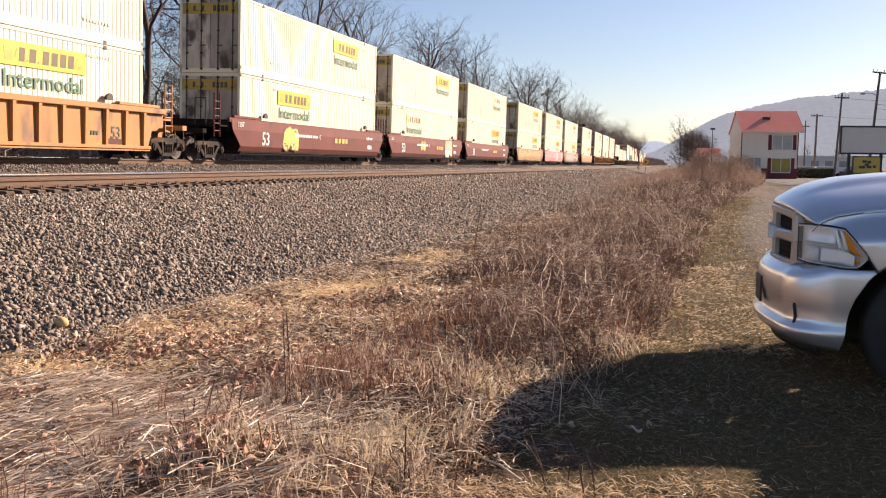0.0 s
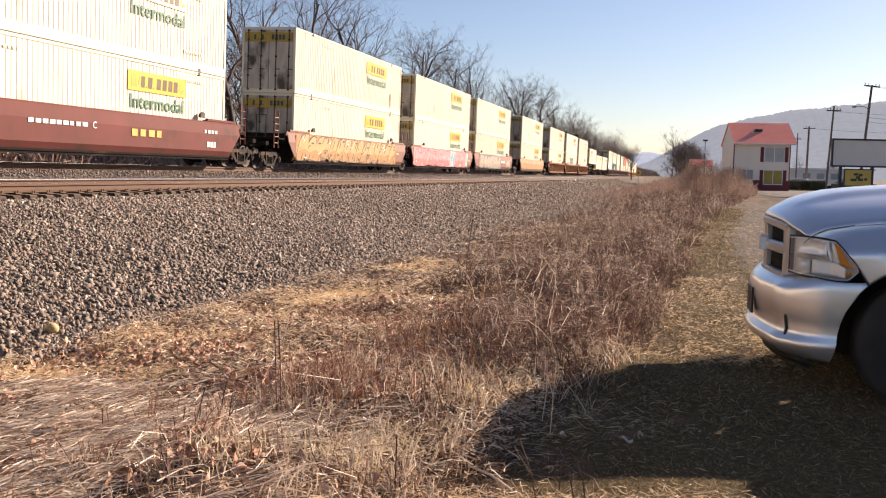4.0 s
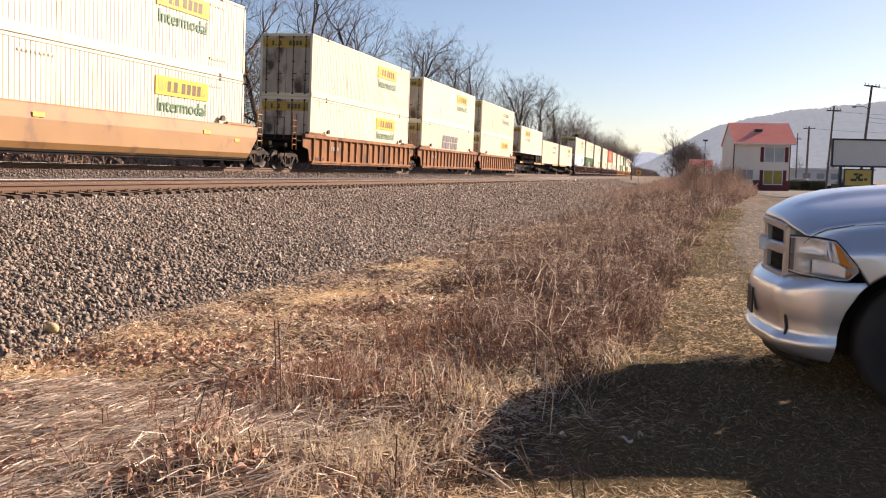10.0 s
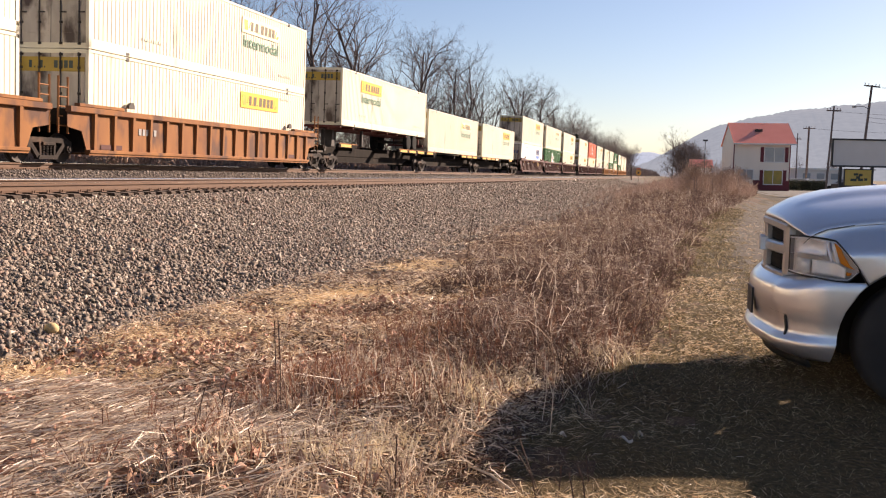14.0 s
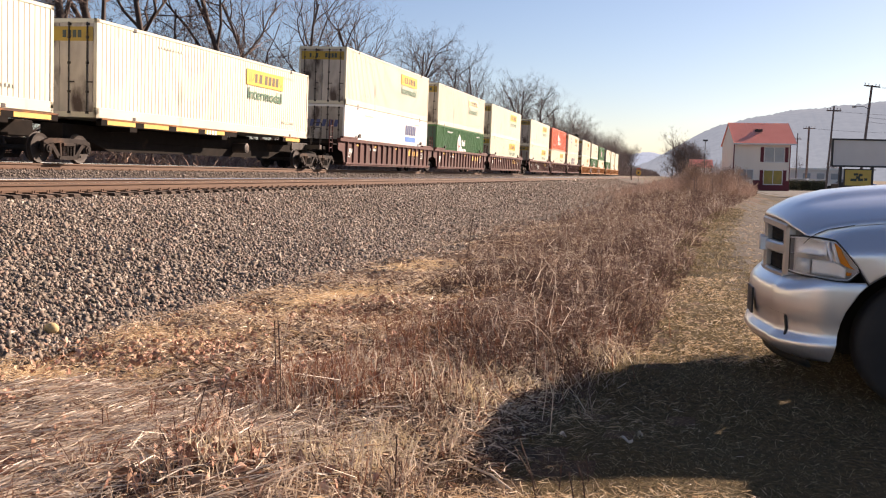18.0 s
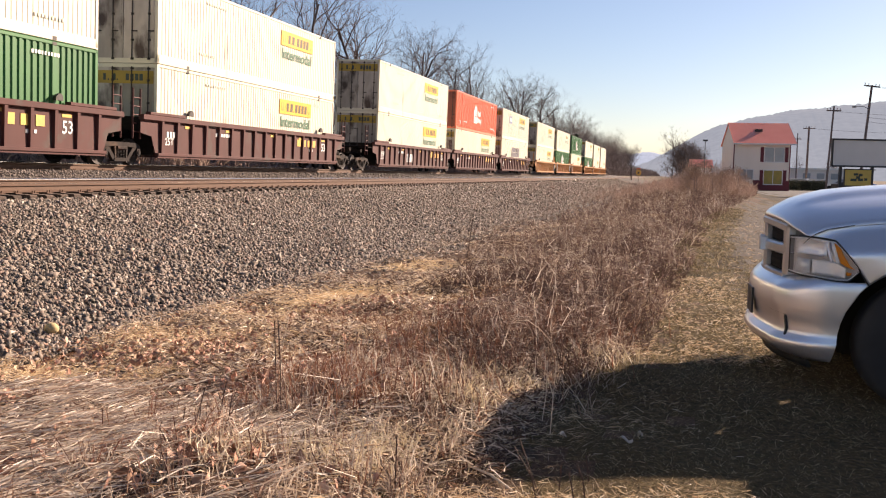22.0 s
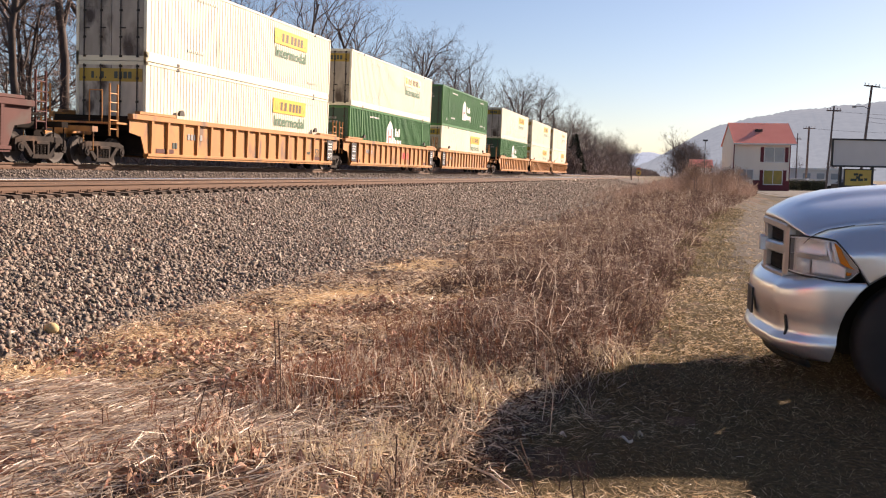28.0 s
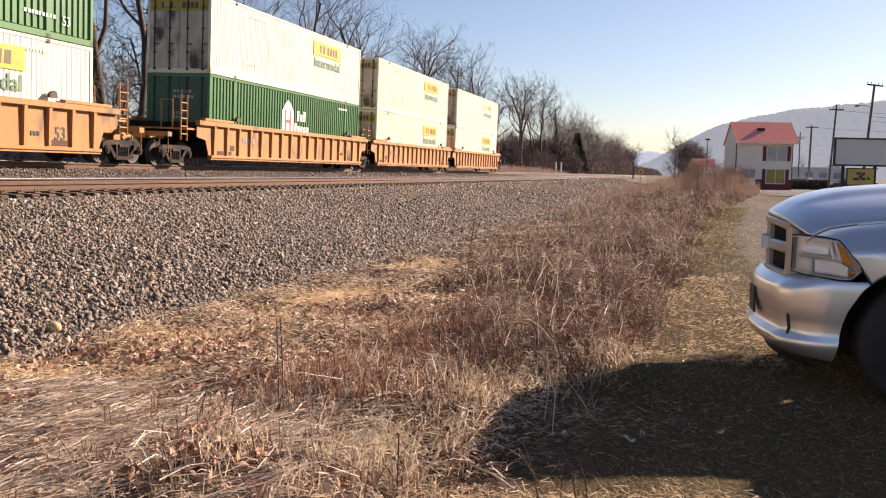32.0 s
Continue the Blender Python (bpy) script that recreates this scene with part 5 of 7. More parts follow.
# ------------------------------------------------------------------ dry weeds and grass
def strips(base, tip_dir, length, width, rng, bend=0.25):
    """Thin tapering blades: (n, 5, 3), one quad and one triangle each."""
    n = len(base)
    d = tip_dir / np.linalg.norm(tip_dir, axis=1)[:, None]
    a = rng.uniform(0, 2 * np.pi, n)
    r = np.stack([np.cos(a), np.sin(a), rng.normal(0, .3, n)], -1)
    side = np.cross(d, r)
    side /= np.linalg.norm(side, axis=1)[:, None] + 1e-9
    sag = np.stack([rng.normal(0, bend, n), rng.normal(0, bend, n), -np.abs(rng.normal(0, bend, n))], -1)
    mid = base + d * (length * .55)[:, None]
    tip = base + (d + sag) * length[:, None]
    w = (width / 2)[:, None] * side
    return np.stack([base - w, base + w, mid - w * .8, mid + w * .8, tip], 1)


def blades_mesh(name, v, material):
    k = np.arange(len(v))[:, None] * 5
    return cloud(name, v.reshape(-1, 3), np.array([[0, 1, 3, 2]]) + k, material, np.array([[2, 3, 4]]) + k)


def to_world(q, y):
    return -q - 0.5 * BEND * np.clip(y, 0, 700) ** 2


def weeds(n, y0, y1, hmin, hmax, rng, twigs=7, power=1.0, wmul=1.0, gaps=1.0, lean=.22, phase=0.0):
    """Branching stalks in the strip between turf and ballast, in thick clumps with gaps between."""
    y = y0 + (y1 - y0) * rng.uniform(0, 1, n) ** power
    qa, qb = np.interp(y, EDGE_Y, EDGE_Q), np.interp(y, BACK_Y, BACK_Q)
    f = rng.beta(1.0, 1.8, n)
    q = qa + (qb - qa) * f
    x = to_world(q, y)
    wide = 1 / (1 + .012 * y)
    a = np.sin(2.1 * wide * x + 1.7 + phase + np.sin(.8 * wide * y)) * np.sin(1.5 * wide * y + .6 * x + 1.0)
    b = np.sin(phase + 5.3 * wide * x - 2.2 * wide * y + .4) * np.sin(4.1 * wide * y + 2.7 * wide * x)
    clump = np.clip(.5 + .42 * a + .26 * b, 0, 1)
    keep = rng.uniform(0, 1, n) < (.10 + clump * 1.05) ** gaps
    x, y, q, f, clump = x[keep], y[keep], q[keep], f[keep], clump[keep]
    n = len(x)
    base = np.stack([x, y, land(x, y) - .02], -1)
    h = rng.uniform(hmin, hmax, n) * (.30 + .85 * clump) * (1 - .62 * f) * np.clip(4 * f + .35, 0, 1)
    d = np.stack([rng.normal(0, lean, n), rng.normal(0, lean, n), np.ones(n)], -1)
    w = .0068 * wmul * (1 + .026 * y) * rng.uniform(.6, 1.3, n)
    out = [strips(base, d, h, w, rng, .14)]
    for k in range(twigs):
        f2 = rng.uniform(.1, .95, n)
        p = base + d / np.linalg.norm(d, axis=1)[:, None] * (h * f2)[:, None]
        td = np.stack([rng.normal(0, .8, n), rng.normal(0, .8, n), rng.uniform(-.1, 1.0, n)], -1)
        out.append(strips(p, td, h * rng.uniform(.12, .36, n), w * .6, rng, .35))
    return np.concatenate(out)


def canes(n, y0, y1, rng, lmin=.5, lmax=1.2):
    """Long pale bent canes that lean across the weeds."""
    y = y0 + (y1 - y0) * rng.uniform(0, 1, n) ** 1.2
    qa, qb = np.interp(y, EDGE_Y, EDGE_Q), np.interp(y, BACK_Y, BACK_Q)
    q = qa + .15 + (qb - qa - .3) * rng.beta(1.1, 1.8, n)
    x = to_world(q, y)
    p = np.stack([x, y, land(x, y)], -1)
    d = np.stack([rng.normal(0, .55, n), rng.normal(0, .4, n), np.ones(n)], -1)
    d /= np.linalg.norm(d, axis=1)[:, None]
    L = rng.uniform(lmin, lmax, n)
    bow = np.stack([rng.normal(0, .2, n), rng.normal(0, .2, n), -rng.uniform(.02, .3, n)], -1)
    out, w = [], .007 * (1 + .02 * y)
    for k in range(3):
        seg = d * (L / 3)[:, None]
        out.append(strips(p, d, L / 3 * 1.25, w * (1 - .2 * k), rng, .03))
        p = p + seg
        d = d + bow
        d /= np.linalg.norm(d, axis=1)[:, None]
    return np.concatenate(out)


def litter(n, qa, qb, y0, y1, lmin, lmax, rng, seed, sharp, power=1.4, width=.005, up=.35):
    """Short broken bits of stalk and blade that lie criss-cross."""
    y = y0 + (y1 - y0) * rng.uniform(0, 1, n) ** power
    q = rng.uniform(qa, qb, n)
    x = to_world(q, y)
    keep = rng.uniform(0, 1, n) < .12 + patchy(x * 1.6, y * 1.6, seed) ** sharp
    x, y = x[keep], y[keep]
    n = len(x)
    a = rng.uniform(0, 2 * np.pi, n)
    d = np.stack([np.cos(a), np.sin(a), rng.normal(.15, up, n)], -1)
    base = np.stack([x, y, land(x, y) + rng.uniform(.005, .06, n)], -1)
    return strips(base, d, rng.uniform(lmin, lmax, n), width * (1 + .05 * y) * rng.uniform(.5, 1.5, n), rng, .3)


M["weed"] = mat("dry_weed", None, None, 0.7, leaf=0.2, island=((0.05, 0.028, 0.021), (0.20, 0.12, 0.088), (0.08, 0.042, 0.032), (0.38, 0.26, 0.19), (0.12, 0.066, 0.05), (0.06, 0.033, 0.025), (0.80, 0.67, 0.54), (0.15, 0.08, 0.058), (0.09, 0.048, 0.036)))
M["darkweed"] = mat("dark_weed", None, None, 0.9, leaf=0.05, island=((0.07, 0.038, 0.028), (0.13, 0.072, 0.053), (0.09, 0.048, 0.036), (0.20, 0.12, 0.088)))
M["beyond"] = mat("dry_undergrowth", None, None, 0.9, leaf=0.3, island=((0.30, 0.20, 0.16), (0.44, 0.31, 0.25), (0.18, 0.11, 0.09), (0.50, 0.38, 0.30)))
M["cane"] = mat("pale_cane", None, None, 0.5, leaf=0.4, island=((0.62, 0.51, 0.40), (0.33, 0.24, 0.18), (0.84, 0.74, 0.62), (0.20, 0.125, 0.09), (0.52, 0.41, 0.31), (0.74, 0.62, 0.49)))
M["litter"] = mat("plant_litter", None, None, 0.5, leaf=0.35, island=((0.05, 0.025, 0.018), (0.07, 0.036, 0.026), (0.88, 0.74, 0.57), (0.09, 0.045, 0.032), (0.12, 0.06, 0.042), (0.80, 0.66, 0.50), (0.28, 0.16, 0.105), (0.05, 0.026, 0.02), (0.92, 0.80, 0.64), (0.18, 0.085, 0.055)))
M["goldstraw"] = mat("golden_straw", None, None, 0.75, leaf=0.3, island=((0.72, 0.54, 0.32), (0.86, 0.70, 0.48), (0.50, 0.34, 0.19), (0.80, 0.64, 0.42)))
M["rust"] = mat("rust_brown_stems", None, None, 0.85, leaf=0.35, island=((0.17, 0.062, 0.038), (0.09, 0.034, 0.024), (0.25, 0.105, 0.06), (0.14, 0.06, 0.043), (0.44, 0.29, 0.20), (0.10, 0.04, 0.028)))
M["stalk"] = mat("brown_stalk", (0.10, 0.058, 0.042), (0.06, 0.034, 0.026), 0.85, scale=8)
M["palestalk"] = mat("bleached_stalk", (0.72, 0.60, 0.46), (0.52, 0.41, 0.30), 0.6, scale=12)
M["scrap"] = mat("pale_scrap", (0.60, 0.54, 0.47), (0.42, 0.36, 0.30), 0.7, scale=20)
M["fuzz"] = mat("rusty_fern_litter", None, None, 0.9, leaf=0.3, island=((0.28, 0.13, 0.055), (0.17, 0.075, 0.038), (0.38, 0.20, 0.09), (0.22, 0.11, 0.06)))
M["tuft"] = mat("cream_tuft_grass", None, None, 0.6, leaf=0.3, island=((0.70, 0.58, 0.40), (0.52, 0.42, 0.26), (0.82, 0.72, 0.55), (0.34, 0.26, 0.15)))


def patchy(x, y, seed):
    """A smooth field between 0 and 1, to gather tufts and leave gaps."""
    a = np.sin(1.9 * x + .7 * y + seed) * np.sin(1.3 * y - .8 * x + 2 * seed) + .6 * np.sin(4.3 * x - 2.9 * y + seed * 3) * np.sin(3.7 * y + 2.2 * x)
    return np.clip(.5 + .45 * a, 0, 1)


def flat_straw(n, q0, q1, y0, y1, lmin, lmax, rng, heading=None, up=.15, width=.005, lift=.0, seed=0, sharp=2.0, spread=.45):
    """Blades lying or leaning, gathered in patches."""
    y = rng.uniform(y0, y1, n)
    q = rng.uniform(q0, q1, n)
    x = to_world(q, y)
    keep = rng.uniform(0, 1, n) < patchy(x, y, seed) ** sharp
    x, y = x[keep], y[keep]
    n = len(x)
    a = rng.uniform(0, 2 * np.pi, n) if heading is None else rng.normal(heading, spread, n)
    d = np.stack([np.cos(a), np.sin(a), np.abs(rng.normal(0, up, n)) + .02], -1)
    base = np.stack([x, y, land(x, y) + rng.uniform(0, .05 + lift, n)], -1)
    return strips(base, d, rng.uniform(lmin, lmax, n), np.full(n, width) * rng.uniform(.5, 1.6, n), rng, .15)


def tufts(n, per, qa, qb, y0, y1, lmin, lmax, rng, lean=.5, width=.006, seed=0):
    """Bunches of blades that spring from one root."""
    y, q = rng.uniform(y0, y1, n), rng.uniform(qa, qb, n)
    x = to_world(q, y)
    keep = rng.uniform(0, 1, n) < patchy(x, y, seed) ** 1.5 + .06
    x, y = np.repeat(x[keep], per), np.repeat(y[keep], per)
    m = len(x)
    x, y = x + rng.normal(0, .035, m), y + rng.normal(0, .035, m)
    d = np.stack([rng.normal(0, lean, m), rng.normal(0, lean, m), np.ones(m)], -1)
    return strips(np.stack([x, y, land(x, y)], -1), d, rng.uniform(lmin, lmax, m), np.full(m, width) * rng.uniform(.6, 1.4, m), rng, .35)


def leaves(n, qa, qb, y0, y1, rng, seed, heaps=()):
    """Curled dead leaves on the ground: small bent quads, strewn and in heaps (count, x, y, spread)."""
    y, q = rng.uniform(y0, y1, n), rng.uniform(qa, qb, n)
    x = to_world(q, y)
    keep = rng.uniform(0, 1, n) < patchy(x, y, seed) ** 3
    x = np.concatenate([x[keep]] + [rng.normal(a, w, k) for k, a, b, w in heaps])
    y = np.concatenate([y[keep]] + [rng.normal(b, w, k) for k, a, b, w in heaps])
    m = len(x)
    v = np.array([(-1, 0, 0), (0, -.6, .25), (0, .6, .25), (1, 0, .45), (.1, 0, -.1)])[None] * rng.uniform(.016, .05, (m, 1, 1))
    v = np.einsum("nij,nkj->nki", turns(m, rng), v) + np.stack([x, y, land(x, y) + .03 + rng.uniform(0, .05, m)], -1)[:, None]
    k = np.arange(m)[:, None] * 5
    return v.reshape(-1, 3), np.concatenate([np.array([[0, 1, 4]]) + k, np.array([[0, 4, 2]]) + k, np.array([[1, 3, 4]]) + k, np.array([[4, 3, 2]]) + k])


def lone_stalks():
    """The few single stalks that stand clear of the rest, dark or bleached, straight or bent over."""
    rng = random.Random(31)
    spots = (
        ("d", (-2.37, 5.25, -.14), (-2.39, 5.27, .14), (-2.41, 5.29, .46)), ("d", (-2.36, 5.29, -.14), (-2.38, 5.31, .21), (-2.4, 5.32, .46)), ("p", (-2.78, 6.19, -.2), (-2.77, 6.21, .09), (-2.73, 6.24, .33)),
        ("d", (-2.81, 4.86, -.21), (-2.79, 4.88, -.01)), ("d", (-2.74, 4.85, -.2), (-2.67, 4.9, .11)), ("d", (-2.76, 5.19, -.2), (-2.7, 5.23, .08)), ("d", (-2.47, 4.76, -.16), (-2.44, 4.79, .11)), ("d", (-2.71, 4.88, -.19), (-2.7, 4.9, -.01)),
        ("d", (-2.29, 5.26, -.13), (-2.28, 5.28, .02)), ("d", (-2.29, 5.43, -.13), (-2.29, 5.45, .06)), ("d", (-1.18, 3.86, -.04), (-1.18, 3.88, .24)),
        ("p", (-1.39, 3.86, -.06), (-1.38, 3.88, .17), (-1.32, 3.9, .3), (-1.25, 3.92, .26)), ("p", (-1.37, 3.94, -.06), (-1.36, 3.95, .15), (-1.32, 3.97, .23), (-1.28, 3.98, .22)), ("p", (-2.07, 5.11, -.11), (-1.87, 5.18, .1), (-1.65, 5.25, .22)),
        ("d", (-3.03, 8.91, -.24), (-3.01, 8.92, -.1)), ("d", (-1.72, 6.71, -.08), (-1.75, 6.73, .3)), ("d", (-1.93, 7.05, -.1), (-1.93, 7.06, .12)), ("d", (-2.2, 9.56, -.15), (-2.18, 9.6, .5), (-2.12, 9.6, .95)), ("d", (-.72, 8.7, 0), (-.7, 8.72, .7)),
        ("p", (-.91, 6.37, -.02), (-.9, 6.38, .1), (-.89, 6.39, .21)), ("p", (-.84, 6.05, -.02), (-.83, 6.06, .17), (-.84, 6.07, .27)), ("p", (-.65, 5.0, 0), (-.64, 5.02, .2), (-.63, 5.04, .38)), ("p", (-.74, 5.3, -.01), (-.72, 5.32, .12), (-.72, 5.34, .32)),
        ("p", (-1.48, 7.15, -.07), (-1.37, 7.19, .05), (-1.27, 7.22, .16)), ("p", (-1.52, 7.4, -.07), (-1.47, 7.42, .06), (-1.44, 7.44, .16)), ("p", (-1.16, 4.95, -.03), (-1.12, 4.96, .12), (-1.16, 4.98, .22)),
        ("d", (-.35, 4.0, 0), (-.37, 4.0, .08), (-.4, 4.0, .15)), ("d", (-.39, 3.98, 0), (-.42, 3.98, .07), (-.43, 3.98, .11)), ("d", (-.57, 4.16, 0), (-.64, 4.15, .09), (-.68, 4.15, .2)), ("d", (-.56, 4.02, 0), (-.6, 4.02, .07), (-.65, 4.01, .15)),
        ("d", (-.49, 4.12, 0), (-.48, 4.13, .1)), ("d", (-.37, 4.33, 0), (-.39, 4.33, .09)), ("d", (-.49, 7.79, 0), (-.51, 7.8, .14)), ("p", (-.72, 7.76, -.01), (-.81, 7.74, .11), (-.87, 7.73, .18)), ("p", (-1.28, 5.5, -.04), (-1.32, 5.48, .12), (-1.3, 5.46, .25)))
    for tone, *pts in spots:
        dark = tone == "d"
        p = tagged(new("weed_stalk"), "tall single dark brown dry weed stalk" if dark else "single bleached pale weed stalk bent over", "weed", "single stalks")
        foot = Vector(pts[0])
        foot.z = lz(foot.x, foot.y)
        pts = [Vector((0, 0, -.03))] + [Vector(q) - foot for q in pts[1:]]
        h = max(q.z for q in pts)
        m = M["stalk" if dark else "palestalk"]
        part("stem", Geo().path(pts, .0034 if dark else .0028, 5), m, p)
        for k in range(rng.randrange(2, 6) if dark else 2):
            i = rng.randrange(len(pts) - 1)
            a = pts[i].lerp(pts[i + 1], rng.uniform(.4, .95))
            b = a + Vector((rng.uniform(-.12, .12), rng.uniform(-.12, .12), rng.uniform(.04, .16))) * (max(h, .1) + .15)
            part("branch", Geo().tube(a, b, .0018, 4, .001), m, p)
        p.matrix_basis = Matrix.Translation(foot)
    # sticks that lie on the grass, and a scrap of paper
    for a, b in (((-2.15, 4.56), (-1.80, 4.70)), ((-1.64, 5.25), (-1.48, 5.33)), ((-.71, 6.84), (-.55, 6.77)), ((-.98, 4.46), (-.70, 4.12)), ((-3.97, 9.21), (-4.15, 10.0))):
        a, b = (Vector((x, y, lz(x, y) + .035)) for x, y in (a, b))
        mid = a.lerp(b, .5) + Vector((0, .01, .012))
        st = tagged(new("fallen_stick"), "pale broken stalk lying on the dry grass", "stick", "fallen sticks")
        part("shaft", Geo().path([Vector(), mid - a, b - a], .006, 6), M["palestalk"], st)
        st.matrix_basis = Matrix.Translation(a)
    for x, y, turn, w in ((-.23, 4.85, 20, .03), (-.17, 4.99, 70, .022), (-.57, 4.9, 50, .024)):
        g = Geo().grid(lambda u, v: ((u - .5) * w * 2, (v - .5) * w, .012 * math.sin(u * 5 + turn) + .01 * math.sin(v * 4)), list(np.linspace(0, 1, 7)), list(np.linspace(0, 1, 5)))
        sc = tagged(new("paper_scrap"), "crumpled pale scrap lying on the grass", "litter", "scraps on the grass")
        smooth_part("sheet", g, M["scrap"], sc, "", .0015)
        sc.matrix_basis = pose(x, y, lz(x, y) + .035, 12, 8, turn)


def patch(n, cx, cy, rx, ry, lmin, lmax, rng, up=.3, width=.008, lean=None):
    """One patch of blades round a spot, thinning outwards."""
    x, y = cx + rng.normal(0, rx / 2, n), cy + rng.normal(0, ry / 2, n)
    if lean is None:
        a = rng.uniform(0, 2 * np.pi, n)
        d = np.stack([np.cos(a), np.sin(a), np.abs(rng.normal(.1, up, n))], -1)
    else:
        d = np.stack([rng.normal(0, lean, n), rng.normal(0, lean, n), np.ones(n)], -1)
    return strips(np.stack([x, y, land(x, y) + rng.uniform(0, .04, n)], -1), d, rng.uniform(lmin, lmax, n), width * rng.uniform(.5, 1.5, n), rng, .25)


def make_weeds():
    rng = np.random.default_rng(17)
    v = np.concatenate([weeds(11000, 6.3, 26, .15, .75, rng, 8, 1.1, .98, 3.2), weeds(8500, 26, 70, .3, 1.0, rng, 7, 1.0, 1.05, 2.8), weeds(2400, 70, 112, 1.3, 2.3, rng, 8, 1.0, .9, 1.2), weeds(4800, 70, 190, .7, 1.6, rng, 5, 1.0, 1.0, .7), weeds(2000, 190, 330, 1.0, 1.9, rng, 4, 1.0, 1.0, .5)])
    tagged(new("weeds", blades_mesh("weeds", v, M["weed"])), "tangle of dry reddish-brown weeds along the railway bank", "weeds", kind="stuff")
    # Low brown clumps, their dark colour also standing in for shadow between weeds.
    v = np.concatenate([weeds(8000, 6.3, 26, .14, .6, rng, 9, 1.1, .8, 2.6, .3, 2.2), weeds(6000, 26, 80, .3, .9, rng, 8, 1.0, .9, 2.4, .3, 2.2), weeds(900, 60, 140, .8, 1.7, rng, 6, 1.0, 1.0, 3.0, .2, 1.0),
                        patch(650, -.75, 8.4, .45, .5, .10, .32, rng, width=.008, lean=.6), patch(650, -1.35, 8.0, .7, .35, .08, .26, rng, width=.008, lean=.7), patch(520, -2.1, 9.2, .6, .4, .08, .3, rng, width=.008, lean=.7), patch(520, -1.1, 10.8, .8, .4, .10, .36, rng, width=.009, lean=.6),
                        patch(420, -2.7, 12.4, .9, .5, .1, .34, rng, width=.009, lean=.6), patch(420, -1.6, 14.5, .9, .6, .1, .4, rng, width=.010, lean=.6), patch(300, -3.6, 10.6, 1.0, .3, .05, .16, rng, width=.008, lean=.9), patch(300, -4.0, 13.6, .9, .3, .05, .16, rng, width=.009, lean=.9)])
    tagged(new("dark_weeds", blades_mesh("dark_weeds", v, M["darkweed"])), "low brown clumps, darkened for shadow among the weeds", "weeds", kind="stuff")
    v = np.concatenate([canes(190, 6.5, 20, rng, .25, .75), canes(200, 20, 60, rng, .4, 1.1), tufts(150, 12, 1.15, 2.8, 2.6, 6.6, .08, .30, rng, .35, .0052, 1.1), tufts(130, 8, 1.1, 3.0, 4.0, 8.5, .12, .38, rng, .3, .0052, 2.3), tufts(230, 7, .35, 2.0, 6.1, 8.2, .06, .26, rng, .5, .0042, .4), weeds(700, 6.5, 24, .2, .6, rng, 4, 1.1, .6, 1.0, .5), weeds(700, 24, 70, .4, .9, rng, 4, 1.0, .7, 1.0, .5)])
    tagged(new("pale_stalks", blades_mesh("pale_stalks", v, M["cane"])), "pale bent canes among the weeds", "weeds", kind="stuff")
    tagged(new("tawny_brush", blades_mesh("tawny_brush", weeds(4200, 64, 112, 1.5, 2.7, rng, 9, 1.0, .7, 1.0, .3, 1.0), M["beyond"])), "tall tawny brush in front of the house", "weeds", kind="stuff")
    # low fuzzy rust-brown ferns, and cream tufts between the stalks
    v = np.concatenate([patch(n, x, y, rx, ry, .04, .15, rng, width=.0034, lean=1.1) for n, x, y, rx, ry in ((2200, -1.12, 7.9, .45, .45), (1800, -1.65, 8.1, .5, .4), (1300, -1.96, 8.15, .5, .5), (1000, -2.3, 7.3, .5, .4), (900, -.9, 8.9, .4, .5), (900, -2.5, 6.3, .35, .4), (700, -2.07, 5.6, .4, .3), (800, -1.5, 9.8, .6, .6), (700, -3.0, 9.5, .6, .5), (600, -2.4, 11.5, .8, .7))])
    tagged(new("rusty_ferns", blades_mesh("rusty_ferns", v, M["fuzz"])), "low fuzzy rust-brown dead ferns among the stalks", "ferns", kind="stuff")
    v = np.concatenate([patch(n // 2, x, y, rx, ry, .06, .24, rng, width=.0058, lean=.5) for n, x, y, rx, ry in ((380, -1.43, 4.57, .3, .3), (320, -1.59, 4.26, .3, .25), (260, -2.13, 4.12, .25, .25), (300, -1.07, 6.04, .3, .4), (260, -1.23, 5.56, .25, .3), (200, -1.5, 6.4, .3, .3), (200, -.55, 6.9, .3, .3))])
    tagged(new("cream_tufts", blades_mesh("cream_tufts", v, M["tuft"])), "cream-coloured tufts of long dead grass", "grass", kind="stuff")
    # rough growth on the far side of the line, seen under the cars
    n = 16000
    y, q = rng.uniform(18, 190, n), rng.uniform(21.8, 27, n)
    x = to_world(q, y)
    base = np.stack([x, y, land(x, y)], -1)
    d = np.stack([rng.normal(0, .5, n), rng.normal(0, .5, n), np.ones(n)], -1)
    tagged(new("weeds_beyond", blades_mesh("weeds_beyond", strips(base, d, rng.uniform(.5, 1.9, n), np.full(n, .07), rng, .3), M["beyond"])), "brown undergrowth on the far side of the railway", "weeds", kind="stuff")
